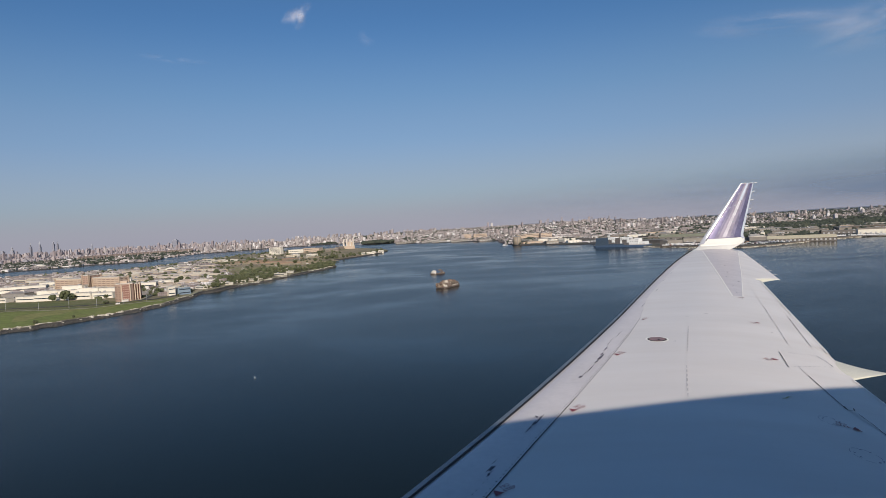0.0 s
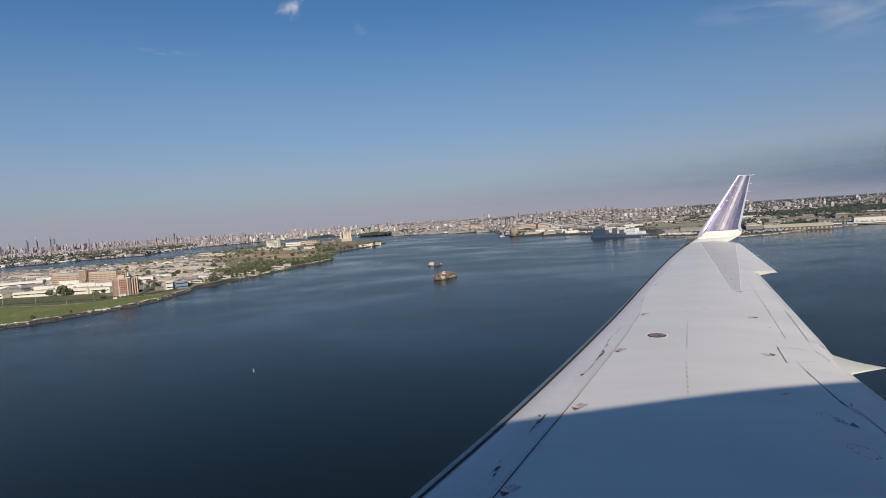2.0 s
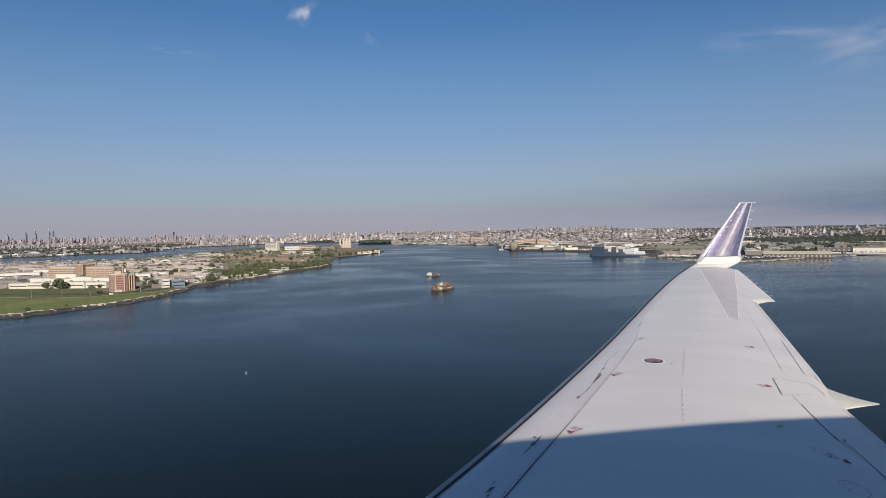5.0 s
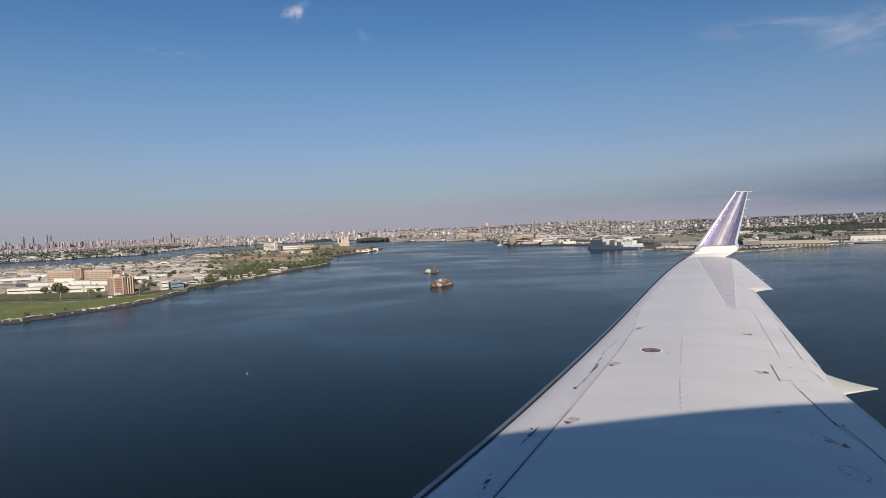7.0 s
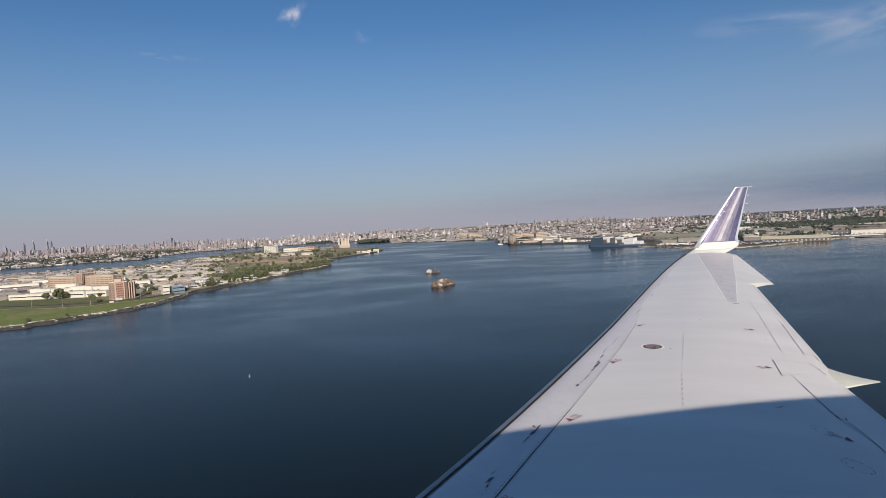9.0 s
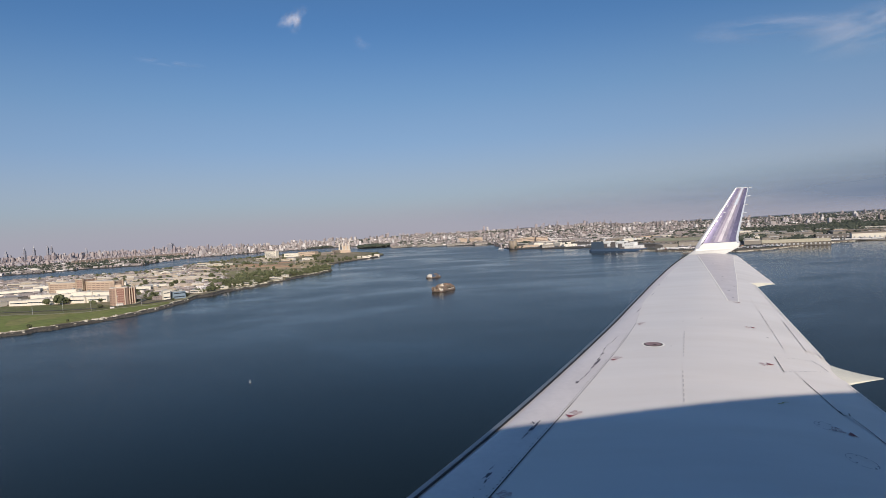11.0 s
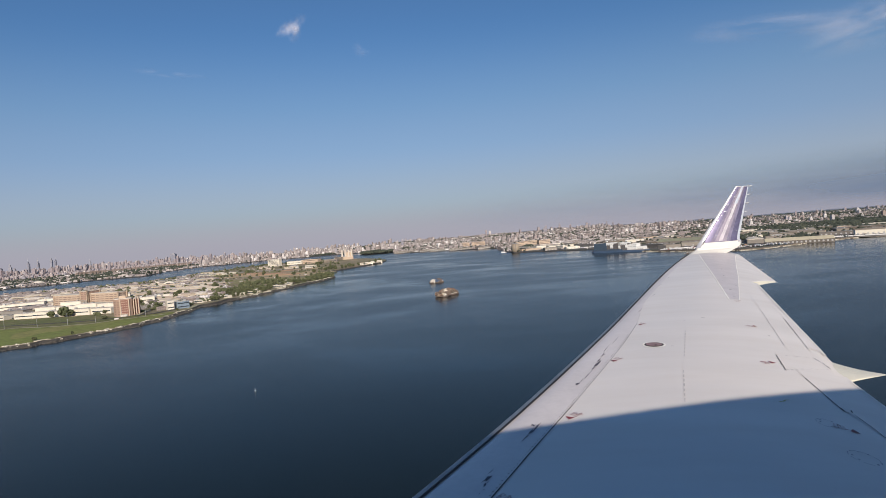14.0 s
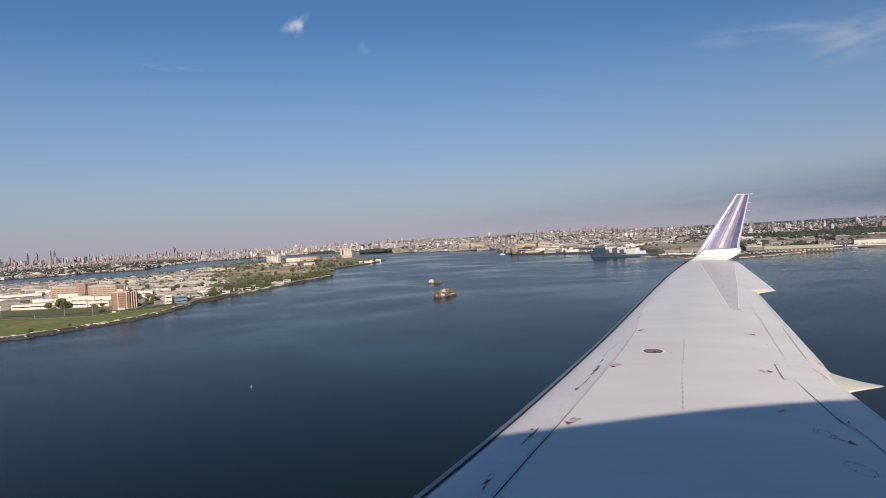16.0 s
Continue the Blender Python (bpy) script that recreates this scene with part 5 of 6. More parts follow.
for _ in range(46):
    dg = rc.uniform(-41, -20.5)
    tower_at(dg, rc.uniform(4500, 4920), rc.uniform(9, 17), rc.uniform(9, 15), rc.uniform(36, 74) * interp([(-38, 0.85), (-30, 0.8), (-20, 0.7)], dg))
for dg in (-22.1, -21.6, -20.0, -15.7, -15.2, -14.9, -14.6, -12.7, -8.2, -7.8, -7.4, -7.0, -6.6, -6.1, 0.9, 1.5, 1.9, 4.4, 6.3, 6.7, 7.0, 7.5, 8.3,
           9.2, 10.6, 10.9, 11.2, 12.1, 12.6, 13.0, 14.9, 15.1, 15.5, 17.8, 19.5, 21.6, 22.0, 24.4, 27.5, 29.5, 31.0, 32.5, 33.0, 34.2, 35.0, 36.0, 37.0):
    tower_at(dg - 1.0 + rc.uniform(-.1, .1), max(shore_r(dg - 1.0) + 90, rc.uniform(4250, 4900)), rc.uniform(10, 18), rc.uniform(10, 14), rc.uniform(20, 44 if dg < 15 else 28),
             None, "apartment tower above the rooftops, brick paled for haze")
for i in range(22):
    tower_at(rc.uniform(21.5, 37.5), rc.uniform(3300, 4300), rc.uniform(9, 17), 12, rc.uniform(16, 29), M_BRICKPINK if i % 3 == 0 else M_WHITETOWER, "pale apartment tower beyond the woods")


def block_house(x, y, z, w, d, h, turn, wall, roof, label, name="building", pitched=0.0, bands=0, band_mat=M_GLASS, units=2, group="", doors=0):
    """A low building: walls, roof with eaves or parapet, roof units, window bands and doors."""
    t = thing(name, pose(x, y, z, 0, 0, math.degrees(turn)), label, "building", group)
    part("wall", box(0, 0, -2.5, w, d, h + 2.5), wall, t)
    if pitched:
        part("roof", gable(0, 0, h + 0.3, w, d, pitched), roof, t)
    else:
        part("roof", box(0, 0, h - 0.15, w + 0.8, d + 0.8, 0.9), wall, t)
        part("roof_deck", box(0, 0, h + 0.35, w - 0.6, d - 0.6, 0.45), roof, t)
        for i in range(units):
            part("roof_unit", box(rc.uniform(-.35, .35) * w, rc.uniform(-.3, .3) * d, h + 0.78, rc.uniform(2, 5), rc.uniform(2, 4), rc.uniform(1.2, 2.6)), M_STEEL, t)
    for i in range(bands):
        zz = h * (i + 0.45) / bands
        for sy in (-1, 1):
            part("window_band", box(0, sy * (d / 2 + 0.05), zz, w * 0.9, 0.3, min(1.5, h / bands * 0.4)), band_mat, t)
    for i in range(doors):
        part("loading_door", box(w * ((i + 0.5) / doors - 0.5), -d / 2 - 0.05, 0.2, min(4.0, w / doors * 0.6), 0.3, 4.2), M_STEEL, t)
    return t


def on_isle(dg, inset):
    r = isle_near(dg) + inset
    x, y = polar(dg, r)
    return x, y, isle_z(dg, r) - 0.1


# ---- the island's buildings ----
def brick_wing(x, y, z, w, d, h, turn, label, piers=True, brick=None):
    """A tall brick cell block: projecting piers, recessed red window panels, flat roof."""
    t = thing("brick_building", pose(x, y, z, 0, 0, math.degrees(turn)), label, "building")
    part("wall", box(0, 0, -2, w, d, h + 2), brick or M_BRICK, t)
    part("roof", box(0, 0, h, w + 0.6, d + 0.6, 0.8), M_ROOFPALE, t)
    n = max(2, int(w / 9))
    for i in range(n + 1) if piers else (0, n):
        for sy in (-1, 1):
            part("pier", box(-w / 2 + w * i / n, sy * (d / 2 + 0.5), 0, 2.6, 1.6, h + 1.4), M_BRICKTAN, t)
    for sy in (-1, 1):
        for i in range(n):
            for k in range(int(h / 3.4)):
                part("window", box(-w / 2 + w * (i + 0.5) / n, sy * (d / 2 + 0.04), 1.2 + 3.4 * k, w / n - (3.6 if piers else 2.4), 0.3, 1.7 if piers else 1.2), M_REDPANEL if piers else M_SHADEPANE, t)
    m = max(2, int(d / 9))
    for i in range(m + 1) if piers else (0, m):
        for sx in (-1, 1):
            part("pier", box(sx * (w / 2 + 0.5), -d / 2 + d * i / m, 0, 1.6, 2.6, h + 1.4), M_BRICKTAN, t)
    for sx in (-1, 1):
        for i in range(m):
            for k in range(int(h / 3.4)):
                part("window", box(sx * (w / 2 + 0.04), -d / 2 + d * (i + 0.5) / m, 1.2 + 3.4 * k, 0.3, d / m - 3.6, 1.7), M_REDPANEL if piers else M_SHADEPANE, t)
    return t


def at_isle(dg, r):
    return (*polar(dg, r), isle_z(dg, r) - 0.1)


def ground_at(x, y):
    return x, y, isle_z(math.degrees(math.atan2(x, y)), math.hypot(x, y)) - 0.1


# end pavilion: canted tan walls round a red window bay, and a row of tall fins beside a dark recess
pavilion = thing("brick_pavilion", pose(*ground_at(-674, 938), 0, 0, 24) @ Matrix.Diagonal((0.78, 0.78, 1, 1)), "tan-brick end pavilion with a red window bay and tall fins", "building")
bm = bmesh.new()
plan = ((-20, 8), (-14, -2), (-7, -9), (9, -9), (14, -3), (14, 26), (-20, 26))
ring = [[bm.verts.new((px, py, zz)) for px, py in plan] for zz in (-3, 26)]
for i in range(len(plan)):
    j = (i + 1) % len(plan)
    bm.faces.new((ring[0][i], ring[0][j], ring[1][j], ring[1][i]))
bm.faces.new(ring[1])
bm.faces.new(ring[0][::-1])
bmesh.ops.recalc_face_normals(bm, faces=bm.faces)
part("wall", bm, M_BRICK, pavilion)
part("roof", box(-3, 14, 26, 31, 22, 0.9), M_ROOFPALE, pavilion)
part("roof_house", box(-4, 16, 26.9, 12, 9, 4), M_BRICKTAN, pavilion)
bay = part("window_bay", box(1, -9.15, 2.5, 12.6, 0.5, 22), M_REDPANEL, pavilion, "dark red window bay")
for k in range(6):
    for i in range(3):
        part("window", box(-3 + 4 * i, -9.5, 3.6 + 3.5 * k, 3.0, 0.3, 1.5), M_BRICK, bay)
for x in (-6.6, 8.6):
    part("pier", box(x, -9.7, -3, 2.0, 1.8, 30.2), M_BRICKTAN, pavilion)
for k in range(6):
    part("window", box(-17.05, 3.1, 3.0 + 3.6 * k, 7.0, 0.4, 1.3, math.atan2(-10, 6)), M_SHADEPANE, pavilion)
    part("window", box(-10.6, -5.6, 3.0 + 3.6 * k, 5.0, 0.4, 1.3, math.atan2(-7, 7)), M_SHADEPANE, pavilion)
# shade between the fins is put into this wall's dark red
part("recess_wall", box(20, 15, -3, 12, 20, 27), M_REDPANEL, pavilion, "recessed wall painted dark red for its shade")
for x, y, h in ((16.5, 2, 28), (20.6, 4, 30), (24.8, 6, 30.5)):
    part("fin", box(x, y, -3, 1.9, 9, h, 0, 0.1), M_BRICKTAN, pavilion)
part("canopy", box(-1, -13, -1, 12, 6, 4.2, 0, 0.1), M_PILECAP, pavilion)
brick_wing(*ground_at(-863, 1104), 62, 22, 29, radians(-15), "long orange-brick block behind white walls", False, M_BRICKTAN)
brick_wing(*ground_at(-821, 1090), 15, 27, 34, radians(-15), "tall narrow brick stair tower between long wings", False)
brick_wing(*ground_at(-782, 1081), 60, 20, 29, radians(-15), "long orange-brick block with flat roof", False, M_BRICKTAN)
for i, (step, h) in enumerate(((0, 8.0), (-3, 9.0), (1.5, 7.6), (-2, 9.4), (1, 8.4))):
    x, y = -821 + (i - 2) * 36.6 * math.cos(radians(-8)), 1021 + (i - 2) * 36.6 * math.sin(radians(-8)) + step
    block_house(*ground_at(x, y), 36.3, 22, h, radians(-8 + (2.5, -2, 1.5, -3, 2)[i]), M_WHITE, M_ROOFPALE, "white section of the long block before the brick wings", bands=1, units=2, group="white hall sections")
for i, (step, h) in enumerate(((0, 14), (2, 12.5), (-1, 15.0), (1.5, 13.4))):
    x, y = -812 + (i - 1.5) * 40.3 * math.cos(radians(-8)), 1046 + (i - 1.5) * 40.3 * math.sin(radians(-8)) + step
    block_house(*ground_at(x, y), 40, 22, h, radians(-8), M_WHITE, M_ROOFPALE, "white stepped section under the brick wings", bands=1, units=2, group="white hall sections")
block_house(*ground_at(-836, 1064), 40, 14, 19, radians(-8), M_WHITE, M_ROOFPALE, "white stair block above the stepped roofs", bands=1, units=1)
block_house(*ground_at(-1035, 846), 136, 30, 9, radians(-14), M_WHITE, M_ROOFPALE, "white stepped block with flat roofs on the lawn", bands=1)
block_house(*ground_at(-1012, 884), 120, 34, 13, radians(-14), M_WHITE, M_ROOFPALE, "white stepped upper block with flat roofs", bands=1, units=4)
block_house(*ground_at(-1040, 920), 90, 26, 11, radians(-14), M_WHITE, M_ROOFGREY, "cream rear block with grey flat roof", bands=1, units=3)
block_house(*ground_at(-948, 862), 34, 4, 3.4, radians(4), M_CONC, M_ROOFGREY, "grey trailer parked on the lawn", bands=1, units=0)
block_house(*ground_at(-1004, 1044), 66, 34, 13, radians(-8), M_CONC, M_ROOFGREY, "broad cream hall with a grey flat roof", bands=1)
block_house(*ground_at(-944, 1032), 30, 16, 7, radians(-8), M_WHITE, M_ROOFPALE, "small white house beside the long block", bands=1, units=1)
block_house(*ground_at(-940, 1066), 44, 20, 12, radians(-8), M_CONC, M_ROOFGREY, "low cream building with flat grey roof", bands=1)
for dg, r, w, d in ((-43.5, 1420, 70, 30), (-45.5, 1500, 70, 30), (-47, 1400, 60, 36)):
    block_house(*at_isle(dg, r), w, d, 9, radians(dg), M_CONC, M_ROOFGREY, "low cream building with flat grey roof", bands=1)
for dg, r, w, d, h in ((-33.9, 1400, 70, 26, 10), (-35.2, 1590, 90, 28, 11), (-32.4, 1440, 60, 24, 9), (-38.0, 1690, 80, 26, 12), (-40.6, 1640, 90, 26, 10)):
    block_house(*at_isle(dg, r), w, d, h, radians(24), M_WHITE, M_ROOFPALE, "broad cream flat-roofed block behind the brick wings", bands=1, units=4)
# blue-clad boxy hall by the water
block_house(*ground_at(-629, 989), 10, 17, 14, radians(38), M_WHITE, M_ROOFPALE, "white stair block of the blue hall", bands=2, units=1)
block_house(*ground_at(-615, 1002), 19, 18, 11, radians(38), M_HALL, M_ROOFPALE, "blue-grey clad hall with pale roof beside the water", bands=2, units=3)
block_house(*ground_at(-643, 1012), 14, 12, 7, radians(38), M_WHITE, M_ROOFPALE, "small white annex by the blue hall", bands=1, units=1)

# white barrel-roofed store with a dark mouth
store = thing("arched_store", pose(*at_isle(-29.8, 1990), 0, 0, 20), "white barrel-roofed store with a dark open mouth", "building")
bm = bmesh.new()
arc = [(math.cos(math.pi * i / 16) * 17, math.sin(math.pi * i / 16) * 13 - 0.5) for i in range(17)]
inner = [(px * 0.72, pz * 0.72) for px, pz in arc]
front, back = ([bm.verts.new((px, y, pz)) for px, pz in arc] for y in (-15, 15))
mouth, deep = ([bm.verts.new((px, y, pz)) for px, pz in inner] for y in (-15, 8))
for i in range(16):
    for ra, rb in ((front, back), (mouth, front), (deep, mouth)):
        bm.faces.new((ra[i], ra[i + 1], rb[i + 1], rb[i]))
bm.faces.new(back)
bm.faces.new(deep)
bmesh.ops.recalc_face_normals(bm, faces=bm.faces)
part("shell", bm, M_WHITE, store)
# no doors here: a black slab added for the darkness inside
part("doors", box(0, -11, -0.3, 21, 0.5, 8), M_DARK, store, "black panel painted as the shade inside the mouth")

# arched railway viaduct crossing the far bank
viaduct = thing("railway_viaduct", pose(0, 0, 0), "long pinkish masonry railway viaduct on many arches", "viaduct")
ends = [Vector((*polar(-34.6 + 8.6 * i / 34, 3950 + 330 * i / 34), 0)) for i in range(35)]
for a, b in zip(ends, ends[1:]):
    d = b - a
    turn = math.degrees(math.atan2(d.y, d.x))
    span_ob = part("deck", box(0, 0, 26, d.length + 0.4, 9, 3.2), M_BRICKPINK, viaduct)
    span_ob.matrix_local = pose(*((a + b) / 2).to_tuple(), 0, 0, turn)
    pier_ob = part("pier", box(0, 0, -2, 7, 8.4, 28), M_BRICKPINK, viaduct)
    pier_ob.matrix_local = pose(*a.to_tuple(), 0, 0, turn)
    for sx in (-1, 1):                                   # haunches of the arch
        bm = bmesh.new()
        prof = [(3.5, 26), (d.length / 2, 26), (d.length * 0.30, 23.5), (3.5, 15)]
        rings = [[bm.verts.new((sx * px, sy * 4.0, pz)) for px, pz in prof] for sy in (-1, 1)]
        for i in range(4):
            bm.faces.new((rings[0][i], rings[0][(i + 1) % 4], rings[1][(i + 1) % 4], rings[1][i]))
        bm.faces.new(rings[0])
        bm.faces.new(rings[1][::-1])
        bmesh.ops.recalc_face_normals(bm, faces=bm.faces)
        h_ob = part("haunch", bm, M_BRICKPINK, viaduct)
        h_ob.matrix_local = pose(*(a if sx > 0 else b).to_tuple(), 0, 0, turn)

# pale storage domes on the far bank
for dg, r, k in ((-37.4, 3330, 25), (-36.3, 3480, 14), (-33.4, 3420, 12)):
    dome = thing("storage_dome", pose(*polar(dg, r), 2.4), "white storage dome on the far bank", "dome", "storage domes")
    bm = bmesh.new()
    bmesh.ops.create_uvsphere(bm, u_segments=24, v_segments=12, radius=1.0, matrix=Matrix.Diagonal((k, k, k * 0.62, 1)))
    bmesh.ops.delete(bm, geom=[v for v in bm.verts if v.co.z < -0.05 * k], context="VERTS")
    part("shell", bm, M_WHITE, dome, "", True)
    part("base_ring", tube(0, 0, -1.5, k * 1.02, k * 1.02, 3, 24), M_CONC, dome)

# rows of long low blocks over the middle of the island
for dg0, dg1, r0, r1, n, lab, wl_, rf in (
        (-33.5, -29, 1320, 1480, 16, "long low cream dormitory block", M_ISLE, M_ISLEROOF),
        (-40, -27.5, 1560, 1760, 28, "long low buff block with pale flat roof", M_ISLE, M_ISLEROOF),
        (-41, -24, 1780, 2120, 36, "low pale block among parked cars", M_ISLE, M_ISLEROOF),
        (-30.5, -22.5, 1500, 1850, 12, "low tan shed in dry grass", M_ISLE, M_ISLEROOF),
        (-27.5, -18.5, 2050, 2700, 14, "low white shed with pale roof", M_ISLE, M_ISLEROOF),
        (-34, -22, 2150, 2450, 9, "low grey shed near the far shore", M_WHITE, M_ROOFGREY)):
    for i in range(n):
        dg = dg0 + (dg1 - dg0) * (i + rc.uniform(0.2, 0.8)) / n
        r = rc.uniform(r0, r1)
        if r > interp(ISLE_FAR, dg) - 60 or r < isle_near(dg) + 130 or (dg < -33 and r < 1540) or (dg > -26.5 and r < 2400):
            continue
        block_house(*at_isle(dg, r), rc.uniform(24, 72), rc.uniform(10, 20), rc.uniform(4.5, 8), radians(-26) + rc.choice((0, 0, 0, 1.57)) * (rc.random() < 0.3),
                    wl_, rf, lab, bands=1, units=rc.randrange(1, 4), pitched=rc.choice((0, 0, 2.5)), group="island blocks")
huts = []
for _ in range(980):                                     # small huts, containers and stores between the blocks
    dg = rc.uniform(-42, -26)
    r = rc.uniform(isle_near(dg) + 110 if dg > -33 else 1540, interp(ISLE_FAR, dg) - 40)
    x, y, z = at_isle(dg, r)
    huts.append((x, y, z, rc.uniform(5, 24), rc.uniform(3, 9), rc.uniform(2.8, 7.5), radians(-26) + rc.choice((0, 1.57))))
city_boxes("store_huts", huts, [M_CITYWALL, M_CITYROOF], "small pale huts and containers between the island blocks")
for dg, ins, w in ((-26.4, 62, 26), (-25.4, 58, 34), (-24.6, 66, 18), (-22.6, 52, 30), (-27.8, 50, 36), (-29.0, 60, 30), (-29.8, 58, 22), (-21.6, 60, 14)):
    block_house(*on_isle(dg, ins), w, 9, 4.2, radians(dg), M_WHITE, M_ROOFPALE, "white trailer-like hut near the shore", bands=1, units=1, group="shore huts")
# pale soil banks and a scraped lot
for dg, r, w, d in ((-21.6, 2100, 130, 60), (-20.5, 1960, 90, 40), (-23.2, 2250, 150, 70), (-19.8, 2250, 60, 50)):
    x, y = polar(dg, r)
    bm = bmesh.new()
    bmesh.ops.create_icosphere(bm, subdivisions=3, radius=1.0, matrix=Matrix.Translation((x, y, isle_z(dg, r) - 0.5)) @ Matrix.Diagonal((w / 2, d / 2, 4.5, 1)))
    for v in bm.verts:
        v.co.z += 1.5 * noise.noise(v.co * 0.06)
    tagged(part("soil_bank", bm, M_SOIL, None, "", True), "bare reddish soil bank on the island", "soil")
# six-storey pale block, brown hall and boiler house with four chimneys
block_house(*at_isle(-20.05, 2880), 56, 24, 30, radians(-14), M_WHITE, M_ROOFPALE, "six-storey pale block with window bands", "office_block", bands=6, units=4)
block_house(*at_isle(-18.2, 2900), 70, 40, 14, radians(-10), M_WHITE, M_ROOFPALE, "white flat-roofed hall beside the pale block", bands=1)
block_house(*at_isle(-16.9, 2880), 80, 40, 17, radians(-10), M_BRICKTAN, M_ROOFTAN, "tan brick hall with flat roof near the shore", bands=2)
block_house(*at_isle(-18.9, 2440), 26, 16, 9, radians(-20), M_WHITE, M_ROOFGREY, "white gabled house among trees", pitched=4, bands=1)
block_house(*at_isle(-17.6, 2350), 40, 14, 8, radians(-20), M_WHITE, M_ROOFPALE, "white low house among trees", bands=1)
block_house(*at_isle(-15.2, 2800), 60, 24, 12, radians(-8), M_CONC, M_ROOFTAN, "cream low hall among shore trees", bands=1)
plant_house = thing("boiler_house", pose(*at_isle(-13.7, 2980), 0, 0, 8), "tan boiler house with four tall pale chimneys", "power plant")
part("wall", box(0, 0, -2, 70, 34, 15), M_BRICKTAN, plant_house)
part("roof", box(0, 0, 13, 72, 36, 1.2), M_ROOFPALE, plant_house)
part("boiler_block", box(12, 8, 13, 30, 16, 20), M_BRICKTAN, plant_house)
part("annex", box(-34, -22, -2, 40, 18, 16), M_CONC, plant_house)
for i, dx in enumerate((-16, -1, 15, 29)):
    st = part("chimney", tube(dx, -3, 13, 4.2, 3.6, 32 + 3 * (i % 2), 16), M_STACK, plant_house, "tall pale round chimney")
    part("chimney_cap", tube(dx, -3, 45 + 3 * (i % 2), 4.0, 4.0, 1.6, 16), M_ROOFGREY, st)
for dg, ins in ((-13.0, 60), (-12.6, 40), (-12.1, 45), (-11.6, 35)):
    block_house(*on_isle(dg, ins), 30, 12, 6, radians(10), M_WHITE, M_ROOFPALE, "white hut on the island's point", bands=1, units=1, group="shore huts")


# light poles along the shore road
def pole(x, y, z, h):
    t = thing("light_pole", pose(x, y, z), "thin grey light pole beside the shore road", "lamp post", "shore light poles")
    part("post", tube(0, 0, 0, 0.22, 0.12, h, 8), M_STEEL, t)
    part("lamp_head", box(0, 0, h, 1.8, 0.5, 0.3), M_STEEL, t)
    return t


first = pole(*on_isle(-34.6, interp(PATH_IN, -34.6) + 9), 17)
for i in range(1, 16):
    x, y, z = on_isle(-62 + 1.72 * i, interp(PATH_IN, -62 + 1.72 * i) + 9)
    copy_thing(first, pose(x, y, z))
# chain-link perimeter fence: posts and rails
fence = thing("perimeter_fence", pose(0, 0, 0), "long wire perimeter fence with steel posts", "fence")
pts = [on_isle(-48 + 0.3 * i, interp(ROAD_IN, -48 + 0.3 * i) - 12) for i in range(46)]
pm = None
for i, p in enumerate(pts):
    if pm is None:
        o = part("post", tube(0, 0, 0, 0.10, 0.10, 5, 6), M_TIMBER, fence)
        pm = o.data
    else:
        o = new("post", pm)
        o.parent = fence
    o.location = p
for a, b in zip(pts, pts[1:]):
    va, vb = Vector(a), Vector(b)
    for hz in (2.4, 4.9):
        bm = bmesh.new()
        d = vb - va
        bmesh.ops.create_cone(bm, cap_ends=True, segments=5, radius1=0.05, radius2=0.05, depth=d.length,
                              matrix=Matrix.Translation((va + vb) / 2 + Vector((0, 0, hz))) @ d.to_track_quat("Z", "Y").to_matrix().to_4x4())
        part("rail", bm, M_TIMBER, fence)


# ---- the industrial point ----
def on_land(dg, r):
    return (*polar(dg, r), land_z(dg, r) - 0.1)


WARE = "wide warehouse with a pale flat roof and loading doors"
used = []
QUAY_SHEDS = (
        (15.6, 2065, 150, 62, 10, -0.62, M_CONC, M_ROOFGREEN, 7, 10, "long market shed with an olive metal roof"),
        (13.2, 2124, 90, 34, 9, -0.35, M_CONC, M_ROOFTAN, 0, 6, WARE),
        (12.0, 2324, 60, 24, 14, -0.3, M_WHITE, M_ROOFPALE, 0, 8, "white columned terminal building"),
        (21.3, 2640, 130, 40, 12, -0.42, M_WHITE, M_ROOFPALE, 0, 8, "long white warehouse with a flat roof"),
        (19.0, 2559, 120, 60, 9, -0.42, M_CONC, M_ROOFGREY, 0, 8, "wide grey-roofed warehouse near the rail yard"),
        # closed wall here, coloured as the shade of an open front
        (23.7, 1725, 150, 32, 6.5, -0.40, M_SHEDDARK, M_ROOFCREAM, 7, 16, "long pale-roofed market shed with many loading doors"),
        (30.6, 2010, 165, 40, 12, -0.45, M_WHITE, M_ROOFTAN, 3, 14, "long cream cold-store shed by the water"),
        (36.6, 2268, 120, 40, 11, -0.6, M_WHITE, M_ROOFPALE, 0, 10, WARE))
